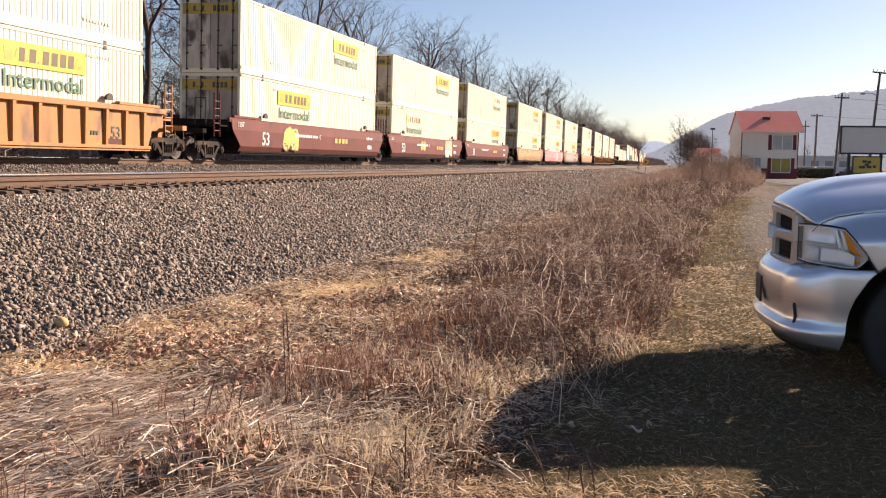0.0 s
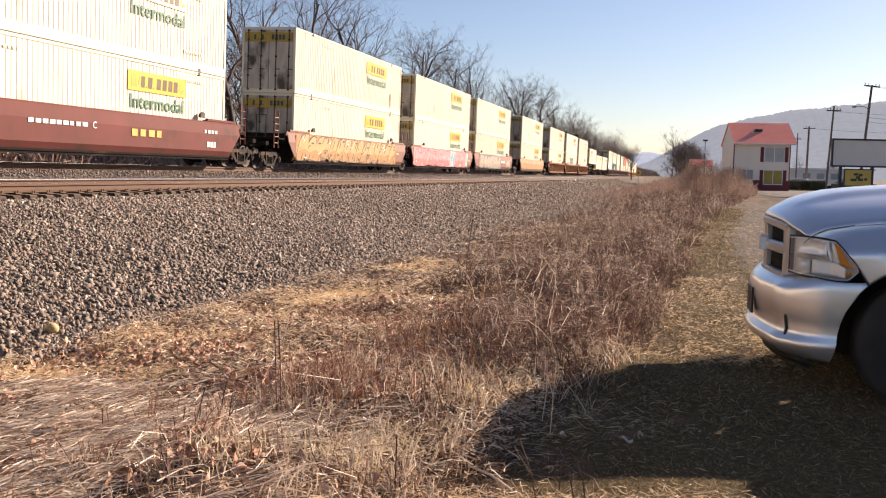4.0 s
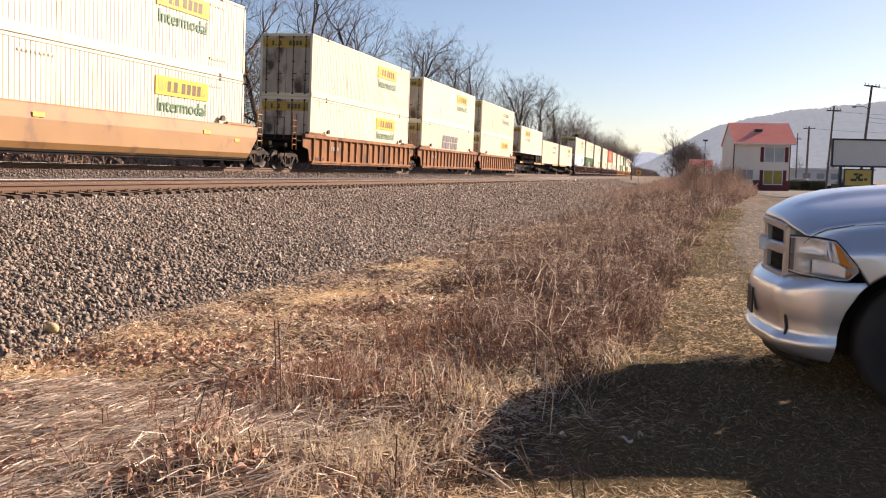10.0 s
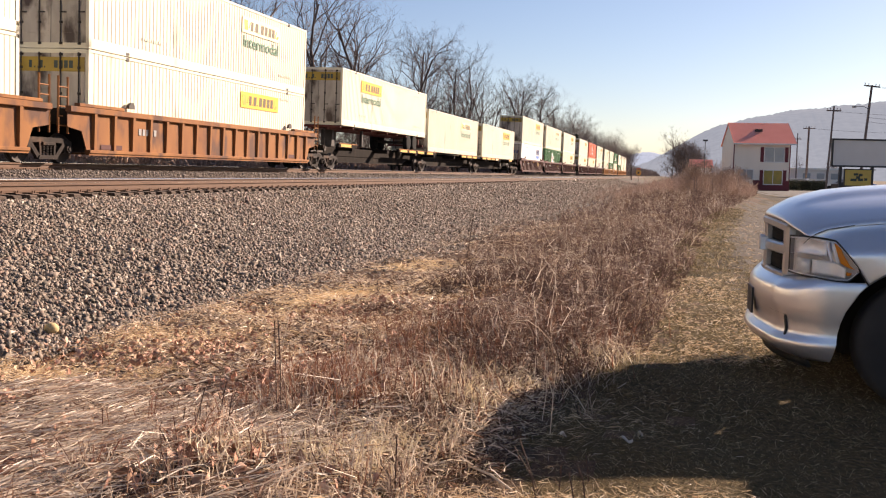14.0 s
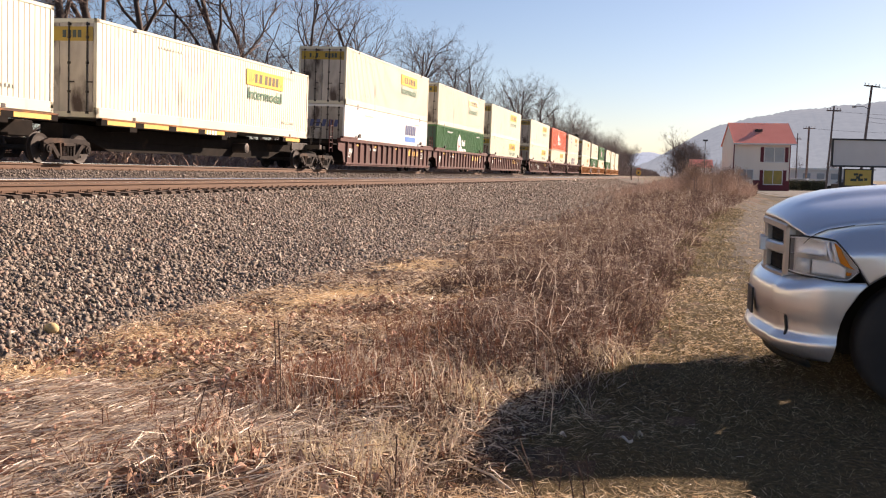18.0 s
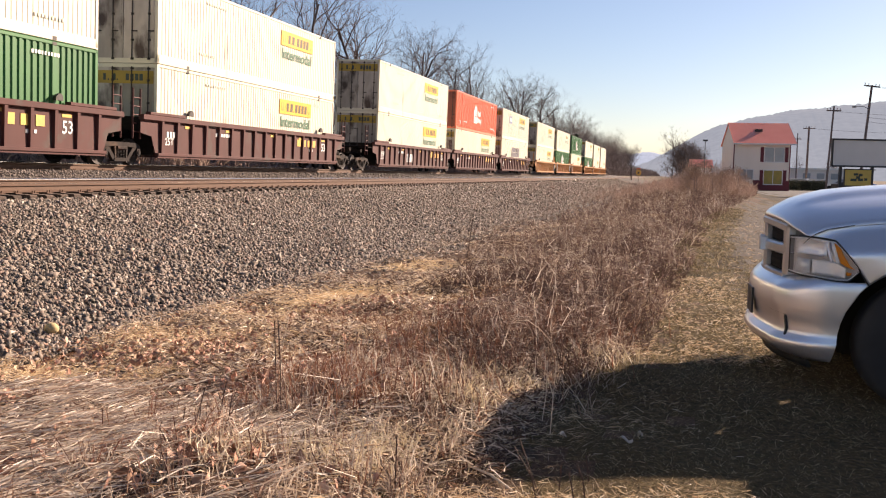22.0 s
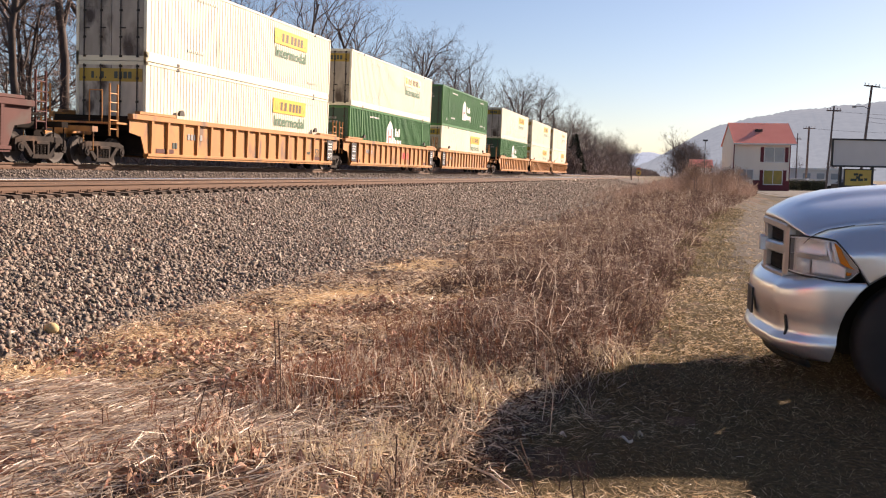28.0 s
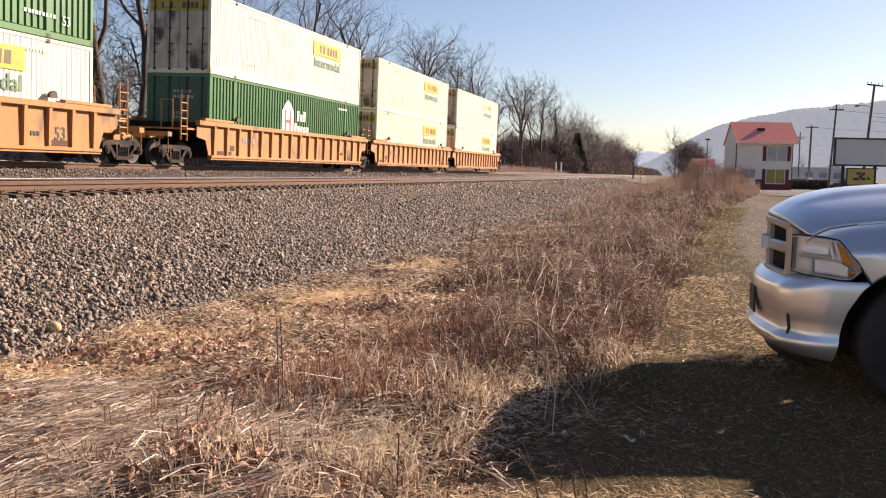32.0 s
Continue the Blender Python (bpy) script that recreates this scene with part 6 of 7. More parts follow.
    # scattered stalks and red-brown bunches in the foreground
    v = np.concatenate([tufts(200, 9, 1.0, 3.4, 2.6, 8.5, .12, .40, rng, .28, .005, 1.3), tufts(200, 7, 1.0, 4.5, 6, 12, .08, .3, rng, .45, .006, 2.2),
                        patch(260, -2.45, 5.95, .5, .5, .12, .38, rng, width=.006, lean=.22), patch(240, -1.9, 5.6, .6, .5, .12, .38, rng, width=.006, lean=.25), patch(300, -1.5, 6.6, .9, .5, .1, .35, rng, width=.006, lean=.3),
                        patch(500, -.9, 7.8, .5, .5, .15, .4, rng, width=.006, lean=.4), patch(220, -1.7, 7.5, .8, .5, .1, .4, rng, width=.006, lean=.35), patch(140, -2.6, 9.6, .9, .7, .1, .35, rng, width=.007, lean=.4)])
    tagged(new("dry_stalks", blades_mesh("dry_stalks", v, M["rust"])), "upright red-brown stalks in the foreground grass", "weeds", kind="stuff")
    v = np.concatenate([litter(64000, .75, 6.3, 2.4, 16, .03, .13, rng, 1.4, 1.2), litter(16000, .2, 6.3, -5, 2.6, .04, .15, rng, 1.4, 1.2, 1.0), litter(16000, .0, 6.2, 14, 36, .06, .2, rng, 2.4, 1.2, 1.2), litter(14000, 1.2, 4.2, 5.5, 11, .05, .17, rng, 2.2, .8, 1.0), litter(9000, .8, 2.6, 4.4, 7.5, .05, .2, rng, 3.1, .5, 1.0), tufts(380, 10, 1.0, 3.0, 2.6, 6.2, .08, .30, rng, .4, .0045, .6), tufts(260, 8, .5, 2.6, 5.5, 9.5, .08, .30, rng, .4, .005, 1.7)])
    tagged(new("plant_litter", blades_mesh("plant_litter", v, M["litter"])), "broken brown stalks and dead plant litter", "litter", kind="stuff")
    v = np.concatenate([flat_straw(19000, .9, 6.4, 2.4, 13, .05, .22, rng, None, .25, .0055, 0, .9, 2.6), flat_straw(2600, .3, 6.3, 12, 34, .12, .35, rng, None, .25, .009, 0, 1.7, 2.2),
                        tufts(520, 14, 1.8, 6.2, 2.5, 13, .05, .18, rng, .9, .005, 1.9), litter(15000, 2.6, 6.2, 6.8, 14, .05, .18, rng, 2.9, 2.4, 1.0, .006), litter(7000, -.75, .6, 7.2, 13.5, .02, .07, rng, 1.1, 1.4, 1.3, .0028), litter(1600, -3.5, -.3, 12, 30, .03, .11, rng, 1.1, .8, 1.3, .0036)])
    tagged(new("straw", blades_mesh("straw", v, M["straw"])), "flattened straw-coloured dead grass", "grass", kind="stuff")
    v = np.concatenate([patch(2400, -4.8, 12.6, .62, 1.0, .08, .26, rng, .15, .009), patch(300, -5.1, 17.5, .6, .9, .1, .3, rng, .25, .010), patch(150, -4.4, 17.2, .6, .8, .1, .3, rng, .25, .010),
                        patch(200, -5.2, 8.2, .8, .5, .06, .24, rng, .5, .006), patch(200, -4.4, 8.5, .8, .6, .06, .24, rng, .5, .006), patch(300, -4.3, 7.1, .4, .3, .05, .2, rng, .5, .006), patch(900, -5.7, 7.3, .6, .5, .06, .24, rng, .4, .006), patch(500, -5.5, 9.3, .7, .6, .06, .22, rng, .5, .006), patch(400, -4.9, 8.9, .5, .5, .06, .22, rng, .5, .006)])
    tagged(new("golden_straw", blades_mesh("golden_straw", v, M["goldstraw"])), "bright golden patches of dead grass", "grass", kind="stuff")
    v = np.concatenate([flat_straw(20000, 1.7, 5.6, 2.6, 6.6, .08, .36, rng, .75, .12, .0056, .04, 2.6, 3.6, .5), flat_straw(6000, 1.6, 4.8, 2.6, 5.0, .10, .40, rng, .7, .12, .0054, .05, .3, 1.5, .35), flat_straw(5000, 2.7, 4.4, 3.2, 5.2, .08, .30, rng, .65, .14, .006, .06, 3.3, .7, .4), flat_straw(5200, 2.4, 5.4, 3.2, 5.6, .07, .30, rng, .9, .16, .0052, .04, 1.9, 2.0, .5), flat_straw(2500, 2.6, 4.6, 5.2, 7.4, .08, .3, rng, .9, .14, .0052, .04, .7, 1.8, .4)])
    tagged(new("bleached_straw", blades_mesh("bleached_straw", v, M["pinkstraw"])), "pale bleached straw laid flat by snow", "grass", kind="stuff")
    p, t = leaves(9000, 1.2, 6.1, 2.6, 12, rng, 1.5, ((220, -2.6, 4.7, .15), (120, -2.25, 4.15, .13), (130, -3.3, 6.5, .3), (110, -4.8, 8.4, .45), (130, -5.7, 7.9, .35), (120, -2.5, 5.9, .25), (80, -5.3, 9.3, .5), (70, -4.2, 7.6, .35)))
    tagged(new("dead_leaves", cloud("dead_leaves", p, None, M["deadleaf"], t)), "curled brown dead leaves on the ground", "leaves", kind="stuff")
    # short grass beside the truck
    n = 100000
    y = 3 + 42 * rng.uniform(0, 1, n) ** 2.0
    q = np.interp(y, EDGE_Y, EDGE_Q) + .45 - rng.uniform(0, 1, n) ** np.interp(y, (10, 16), (1.4, 2.4)) * np.interp(y, (3, 11, 17, 45), (2.6, 2.3, 2.0, 3.2))
    x = to_world(q, y)
    keep = rng.uniform(0, 1, n) < (.35 + patchy(x * 1.3, y * 1.1, 2.7)) * (1 - .9 * on_drive(x, y))
    x, y = np.concatenate([x[keep], rng.uniform(-1.2, 2.4, 34000)]), np.concatenate([y[keep], rng.uniform(3, 8, 34000)])
    n = len(x)
    base = np.stack([x, y, land(x, y)], -1)
    d = np.stack([rng.normal(0, 1.6, n), rng.normal(0, 1.6, n), np.ones(n)], -1)
    r2 = np.random.default_rng(23)
    v = np.concatenate([patch(260, -.85, 3.95, .35, .25, .03, .13, r2, .6, .0028), patch(300, -.5, 3.95, .35, .2, .03, .12, r2, .6, .0028), patch(300, -.15, 4.0, .4, .2, .02, .09, r2, .5, .0026), patch(180, .15, 4.1, .3, .15, .02, .07, r2, .4, .0026),
                        patch(300, -.9, 4.65, .45, .6, .03, .11, r2, .4, .0018), patch(130, -.45, 4.9, .6, .5, .03, .08, r2, .3, .0018), patch(260, -.6, 5.5, .6, .5, .03, .12, r2, .4, .0022), patch(220, 0, 5.4, .8, .8, .02, .07, r2, .3, .0018)])
    tagged(new("matted_grass", blades_mesh("matted_grass", v, M["straw"])), "matted brown dead grass on worn turf", "grass", kind="stuff")
    tagged(new("short_grass", blades_mesh("short_grass", strips(base, d, rng.uniform(.02, .07, n) * np.interp(y, (5, 9), (.62, 1)), .0030 * (1 + .07 * np.abs(y)) * np.interp(y, (6.8, 8.5), (.42, 1)), rng, .1), M["grass"])), "short half-dead yellow-green grass", "grass", kind="stuff")
    # far woods along the line
    n = 60000
    y, q = 225 + 1300 * rng.uniform(0, 1, n) ** 1.8, rng.uniform(23, 44, n)
    x = to_world(q, y)
    hh = (6 + 5 * patchy(x * .12, y * .05, 3)) * np.clip((q - 20) / 9, .5, 1)
    base = np.stack([x, y, land(x, y) + hh * rng.uniform(0, .6, n)], -1)
    d = np.stack([rng.normal(0, .45, n), rng.normal(0, .45, n), np.ones(n)], -1)
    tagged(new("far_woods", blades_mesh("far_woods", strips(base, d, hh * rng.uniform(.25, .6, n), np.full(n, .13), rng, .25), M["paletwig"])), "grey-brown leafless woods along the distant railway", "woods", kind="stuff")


lone_stalks()
make_weeds()
# one pale stone lies alone at the foot of the bank
bm = bmesh.new()
bmesh.ops.create_icosphere(bm, subdivisions=2, radius=0.075)
sr = random.Random(6)
for vert in bm.verts:
    vert.co = Vector((vert.co.x * 1.15, vert.co.y, vert.co.z * .85)) * sr.uniform(.9, 1.08)
sme = bpy.data.meshes.new("pale_stone")
bm.to_mesh(sme)
bm.free()
sme.materials.append(M["pale"])
sme.shade_smooth()
ps = tagged(new("pale_stone", sme), "pale yellow stone at the foot of the gravel bank", "stone")
ps.matrix_basis = pose(-6.66, 8.8, lz(-6.66, 8.8) + .06)


# ------------------------------------------------------------------ the parked pickup truck
M["paint"] = mat("silver_metallic_paint", (0.80, 0.80, 0.82), (0.75, 0.75, 0.77), 0.30, 0.8, scale=2, coat=0.4)
M["paintedge"] = mat("satin_silver_trim", (0.46, 0.45, 0.45), (0.40, 0.40, 0.40), 0.32, 0.7, scale=4)
M["blackplastic"] = mat("black_plastic", (0.018, 0.018, 0.018), (0.03, 0.03, 0.03), 0.55, scale=12)
M["reflector"] = mat("lamp_reflector", (0.93, 0.93, 0.92), (0.86, 0.86, 0.86), 0.3, 0.3, scale=3)
M["lampgrey"] = mat("lamp_housing", (0.72, 0.72, 0.72), (0.62, 0.62, 0.63), 0.3, 0.45, scale=3)
M["tyre"] = mat("worn_tyre", (0.035, 0.034, 0.033), (0.05, 0.047, 0.044), 0.85, scale=6, spec=0.25)
M["trimwhite"] = mat("pale_lamp", (0.8, 0.8, 0.78), (0.72, 0.72, 0.7), 0.35, scale=5)
M["amber"] = mat("amber_lens", (0.85, 0.28, 0.02), (0.75, 0.22, 0.02), 0.15, 0.0, scale=6)
M["clear"] = glass("clear_lens", (0.97, 0.97, 0.97), 0.02, 1.08)
M["tint"] = glass("tinted_window", (0.25, 0.28, 0.28))


def ease(a, b, t):
    t = max(0.0, min(1.0, t))
    return a + (b - a) * t * t * (3 - 2 * t)


def nose(y):
    """How far back the front lies at y across the truck (front = +x)."""
    a = abs(y)
    return -0.06 - 0.075 * (a / 0.62) ** 2 if a < 0.62 else -0.135 - 0.75 * (a - 0.62) ** 1.35


HOOD = ((-0.055, 1.17), (-0.065, 1.205), (-0.08, 1.228), (-0.145, 1.272), (-0.221, 1.308), (-0.411, 1.350), (-0.6, 1.376), (-0.853, 1.40), (-1.2, 1.43), (-1.65, 1.45))


def hood_z(x, y):
    """Height of the bonnet, which also curves down towards its swept-back front corners."""
    s = max(0.0, min(1.0, (nose(y) - x) / (nose(y) + 1.65)))
    x = x - (nose(y) - nose(0)) * (1 - s) ** 3 * 0.9
    c = float(np.interp(-x, [-p[0] for p in HOOD], [p[1] for p in HOOD]))
    a = abs(y) / 0.84
    bulge = 0.028 * ease(1, 0, (abs(y) - 0.36) / 0.12) * ease(0, 1, (-x - 0.12) / 0.3)
    return c - 0.03 + bulge - 0.09 * a ** 2.2 - (c - 1.05) * 0.30 * a ** 5


WX, WZ, WR = -0.925, 0.385, 0.518


def plan_y(x):
    """Half width of the front corner at x."""
    if x < -0.55:
        return 0.955
    return 0.60 + 0.355 * math.sqrt(max(0.0, 1 - ((x + 0.55) / 0.43) ** 2))


def arch_x(z):
    """Front edge of the wheel opening at height z."""
    if z < WZ:
        return WX + WR + (WZ - z) * 0.25
    return WX + math.sqrt(max(1e-6, WR * WR - (z - WZ) ** 2))


LAMP_TOP = ((-0.13, 1.050), (-0.20, 1.055), (-0.29, 1.050), (-0.378, 1.037), (-0.44, 0.968), (-0.523, 0.863))
LAMP_LOW = ((-0.145, 0.822), (-0.20, 0.811), (-0.296, 0.802), (-0.40, 0.792), (-0.462, 0.796), (-0.523, 0.860))


def line_at(line, x):
    return float(np.interp(-x, [-p[0] for p in line], [p[1] for p in line]))


def make_truck():
    truck = tagged(new("pickup_truck"), "silver pickup truck parked on the grass with dark grille", "truck")
    hw = 0.97
    # bonnet
    g = Geo()
    ys = np.linspace(-0.84, 0.84, 41)
    g.grid(lambda s, y: (nose(y) * (1 - s) - 1.65 * s, y, hood_z(nose(y) * (1 - s) - 1.65 * s, y)),
           [0, .004, .01, .02, .035, .06, .1, .16, .24, .34, .46, .6, .8, 1], list(ys))
    hood = smooth_part("hood", g, M["paint"], truck, "", 0.02)
    for s in (1, -1):
        # wing: its lower edge follows the lamp, the joint to the bumper and the wheel opening
        def low_edge(x):
            if x > -0.523:
                return line_at(LAMP_TOP, x) + 0.010
            if x > -0.581:
                return 0.863 - (-0.523 - x) / 0.058 * 0.091
            if x > WX - WR:
                return WZ + math.sqrt(max(0.0, WR * WR - (x - WX) ** 2))
            return 0.36

        def skin(x, z):
            top = hood_z(x, 0.842) - 0.006
            p = plan_y(x)
            q = min(0.846, p)
            flare = 0.035 * math.exp(-((z - 0.86) / 0.2) ** 2) * ease(0, 1, (-x - .50) / .3)
            return (x, s * (q + (p - q) * ease(0, 1, (top - z) / 0.19) + flare - 0.04 * ease(0, 1, (0.6 - z) / 0.4)), z)
        xs = sorted(set([round(v, 4) for v in np.linspace(-0.236, -0.523, 30)] + [round(v, 4) for v in np.linspace(-0.523, -0.60, 14)] + [round(v, 4) for v in WX + WR * np.cos(np.linspace(.85, math.pi - .001, 44))] + [-1.446, -1.5, -1.58, -1.66, -1.75]), reverse=True)
        g = Geo()
        g.grid(lambda x, t: skin(x, low_edge(x) + (hood_z(x, 0.842) - 0.006 - low_edge(x)) * t), xs, list(np.linspace(0, 1, 20)))
        edge = [skin(x, low_edge(x)) for x in xs]
        g.add([(a, b - s * k * .03, c) for a, b, c in edge for k in (0, 1)], [[2 * i, 2 * i + 1, 2 * i + 3, 2 * i + 2] for i in range(len(edge) - 1)])
        wing = smooth_part("front_wing", g, M["paint"], truck)
        g = Geo()
        g.grid(lambda a, t: (WX + 0.54 * math.cos(a), s * (0.93 - 0.5 * t), WZ + 0.54 * math.sin(a)), list(np.linspace(.1, math.pi - .1, 24)), [0, 1])
        smooth_part("wheel_arch_liner", g, M["rubber"], truck)
        # dark joints: bonnet to wing, and lamp tip to wheel opening
        joint = [(x, s * .848, hood_z(x, .842) + .001) for x in np.linspace(-.20, -.50, 14)]
        part("shut_line", Geo().path(joint, .0024, 5), M["blackplastic"], wing, "dark gap along the bonnet")
        joint = [tuple(Vector(skin(x, low_edge(x))) + Vector((.004, s * .001, 0))) for x in np.linspace(-.521, -.582, 8)]
        part("shut_line", Geo().path(joint, .005, 5), M["blackplastic"], wing, "dark gap between wing and bumper")
    # headlamps
    for s in (1, -1):
        def lamp(t, k, off=0.0):
            """t runs back along the lamp, k up it, off inwards."""
            xa = -0.135 - 0.386 * t
            zt, zb = line_at(LAMP_TOP, xa), line_at(LAMP_LOW, xa)
            p = plan_y(xa)
            nx, ny = 0.8 - 0.6 * t, 0.6 + 0.4 * t
            return (xa - off * nx, s * (p - off * ny), zb + (zt - zb) * k)
        ts, ks = list(np.linspace(0, 1, 25)), list(np.linspace(0, 1, 7))
        box = Geo()
        box.grid(lambda t, k: lamp(t, k, 0.10 * math.sin(math.pi * (.06 + .88 * t)) ** .5), ts, ks)
        lampo = smooth_part("headlamp", box, M["lampgrey"], truck, "clear headlamp with amber side lens", 0.01)

        def ring(off, grow=0.0):
            e = [lamp(t, 1 + grow, off) for t in ts] + [lamp(t, -grow, off) for t in ts[::-1]]
            return e + [e[0]]
        part("lamp_surround", Geo().path(ring(.006, .02), .0055, 6), M["blackplastic"], lampo)
        part("lamp_bezel", Geo().path(ring(.004, -.03), .003, 6), M["reflector"], lampo, "bright inner bezel")
        lens = Geo()
        lens.grid(lambda t, k: lamp(t, k, 0.0), ts, ks)
        smooth_part("lens", lens, M["clear"], lampo, "clear lens", 0.003).visible_shadow = False
        g = Geo()
        g.grid(lambda t, k: lamp(.04 + .44 * t, .56 + .38 * k, 0.03 + .022 * math.sin(math.pi * t) * math.sin(math.pi * k)), list(np.linspace(0, 1, 9)), ks)
        smooth_part("upper_reflector", g, M["reflector"], lampo, "", .003)
        g = Geo()
        g.grid(lambda t, k: lamp(.02 + .42 * t, .50 + .04 * k, .07 * (1 - k)), list(np.linspace(0, 1, 9)), [0, 1])
        smooth_part("lamp_shelf", g, M["lampgrey"], lampo, "", .003)
        g = Geo()
        g.grid(lambda t, k: lamp(.04 + .20 * t, .08 + .34 * k, 0.035), [0, .5, 1], [0, .5, 1])
        smooth_part("lower_reflector", g, M["trimwhite"], lampo, "pale lower lamp", .003)
        g = Geo()
        g.grid(lambda t, k: lamp(.28 + .50 * t, .07 + .36 * k, 0.025 + .05 * math.sin(math.pi * t)), list(np.linspace(0, 1, 9)), ks)
        smooth_part("lower_bowl", g, M["reflector"], lampo, "", .003)
        for t0 in (.45, .54):
            g = Geo()
            g.grid(lambda t, k: lamp(t0 + .055 * t + .10 * (1 - k), .44 + .52 * k, 0.02 + .012 * math.sin(math.pi * t)), [0, .25, .5, .75, 1], ks)
            smooth_part("bright_rib", g, M["reflector"], lampo, "", .003)
        g = Geo()
        g.grid(lambda t, k: lamp((.60 + .11 * (1 - k)) * (1 - t) + (.70 + .235 * (1 - k)) * t, .52 + .42 * k, 0.008), list(np.linspace(0, 1, 5)), list(np.linspace(0, 1, 9)))
        smooth_part("amber_lens", g, M["amber"], lampo, "amber turn signal", .006)
        g = Geo()
        g.grid(lambda t, k: lamp(.80 + .08 * t, .20 + .14 * k, 0.008), [0, .5, 1], [0, .5, 1])
        smooth_part("side_marker", g, M["amber"], lampo, "small amber marker", .005)
    # grille: dark net, a broad frame round it and a cross
    g = Geo()
    g.grid(lambda y, z: (nose(y) - 0.05, y, z), list(np.linspace(-.6, .6, 15)), [0.76, .9, 1.12])
    grille = smooth_part("grille", g, M["rubber"], truck, "dark grille with broad silver cross frame", .01)

    def bar(pts, w, name, dep=0.05):
        g = Geo()
        for (ya, za), (yb, zb) in zip(pts, pts[1:]):
            d = Vector((yb - ya, zb - za)).normalized()
            n = Vector((-d.y, d.x)) * w / 2
            vs = []
            for y, z in ((ya, za), (yb, zb)):
                for k, o in ((-1, -dep), (-1, -.008), (-.6, .008), (.6, .008), (1, -.008), (1, -dep)):
                    vs.append((nose(y + n.x * k) + o, y + n.x * k, z + n.y * k))
            g.add(vs, [[i, (i + 1) % 6, 6 + (i + 1) % 6, 6 + i] for i in range(6)] + [[5, 4, 3, 2, 1, 0], [6, 7, 8, 9, 10, 11]])
        part(name, g, M["paintedge"], grille)
    top = [(y, 1.125 - .03 * (abs(y) / .6) ** 2) for y in np.linspace(-.6, .6, 13)]
    bar(top, .055, "grille_top_bar")
    bar([(y, .775) for y in np.linspace(-.57, .57, 11)], .05, "grille_bottom_bar")
    bar([(y, .955) for y in np.linspace(-.57, .57, 11)], .075, "grille_cross_bar")
    bar([(0, .78), (0, 1.12)], .08, "grille_upright")
    for s in (1, -1):
        bar([(s * .575, 1.10), (s * .585, .93), (s * .575, .79)], .075, "grille_side_bar")
        for k in range(10):
            g = Geo()
            z = .80 + k * .03
            g.grid(lambda y, t: (nose(y) - .043, y, z + .008 * t), list(np.linspace(s * .04, s * .55, 6)), [0, 1])
            smooth_part("grille_slat", g, M["rubber"], grille, "", .006)
    part("badge", Geo().prism_x([(-.06, .91), (.06, .91), (.05, 1.0), (0, 1.02), (-.05, 1.0)], -.07, -.02), M["alu"], grille, "plain bright badge")
    # bumper, wrapped round to the wheel openings
    prof = ((-.16, .802), (-.11, .790), (-.055, .766), (-.012, .733), (.010, .696), (.011, .60), (-.010, .525), (-.022, .455), (-.006, .418), (.032, .396), (.042, .360), (.015, .325), (-.03, .295), (-.09, .272))

    def bump(u, k):
        x0, z = prof[k]
        a, sg = abs(u), (1 if u > 0 else -1)
        if a < .60:
            return (0.015 - .073 * (a / .60) ** 2 + x0, u, z)
        t = (a - .60) / .40                        # turns the corner, then runs back along the side
        e = ease(0, 1, (t - .35) / .65)
        if t < 1:
            nx, ny = math.cos(t * math.pi / 2), math.sin(t * math.pi / 2)
        else:
            nx, ny = -(t - 1) * .44, 1.0
        x = -.38 + .322 * nx
        side_z = (line_at(LAMP_LOW, max(x, -.523)) - (.008, .014, .026, .044, .075)[k]) if k < 5 else z
        if k < 5 and x < -.523:
            side_z = .855 - (-.523 - x) * 1.57 - (.0, .006, .02, .04, .07)[k]
        z = z + (side_z - z) * e
        inset = x0 * (1 - .88 * e) if k < 5 else x0 * (1 - .6 * e)
        x = x + inset * max(nx, 0)
        edge = max(arch_x(z), -.523 - max(0, .863 - z) * .637) if z > .772 else arch_x(z)
        if t > 1:
            x = -.38 + (edge + .38) * (t - 1) / .475
        return (x, sg * (.60 + .355 * ny + inset * ny * .6), z)
    us = list(np.concatenate([np.linspace(-1.19, -1.0, 20)[:-1], np.linspace(-1, -.6, 22), np.linspace(-.55, .55, 13), np.linspace(.6, 1, 22), np.linspace(1, 1.19, 20)[1:]]))
    g = Geo()
    m = len(prof)
    vs = [bump(u, k) for u in us for k in range(m)]
    g.add(vs, [[i * m + j, i * m + j + 1, (i + 1) * m + j + 1, (i + 1) * m + j] for i in range(len(us) - 1) for j in range(m - 1)])
    bumper = smooth_part("front_bumper", g, M["paint"], truck, "", .012)
    # Black tubes draw the pocket's dark edges; the bumper isn't cut there.
    for s in (1, -1):
        pts = [Vector(bump(s * .752, k)) + Vector((.002, s * .002, 0)) for k in (6, 7, 8)]
        pts = [pts[0] + Vector((0, 0, .02)), pts[0], pts[1], pts[2] + Vector((0, 0, -.03))]
        slot = Geo().path(pts, .012, 6)
        tagged_part("bumper_slot", slot, M["blackplastic"], bumper, "dark upright slot in the bumper")
        pts = [Vector(bump(s * u, 6)) + Vector((.001, 0, .025)) for u in np.linspace(.54, .752, 8)]
        tagged_part("bumper_crease", Geo().path(pts, .006, 6), M["blackplastic"], bumper, "dark crease above the lamp pocket")
    g = Geo()
    g.grid(lambda y, z: (-.06 - .10 * (abs(y) / .6) ** 2 - (0.30 - z) * .5, y, z), list(np.linspace(-.82, .82, 17)), [.215, .25, .31])
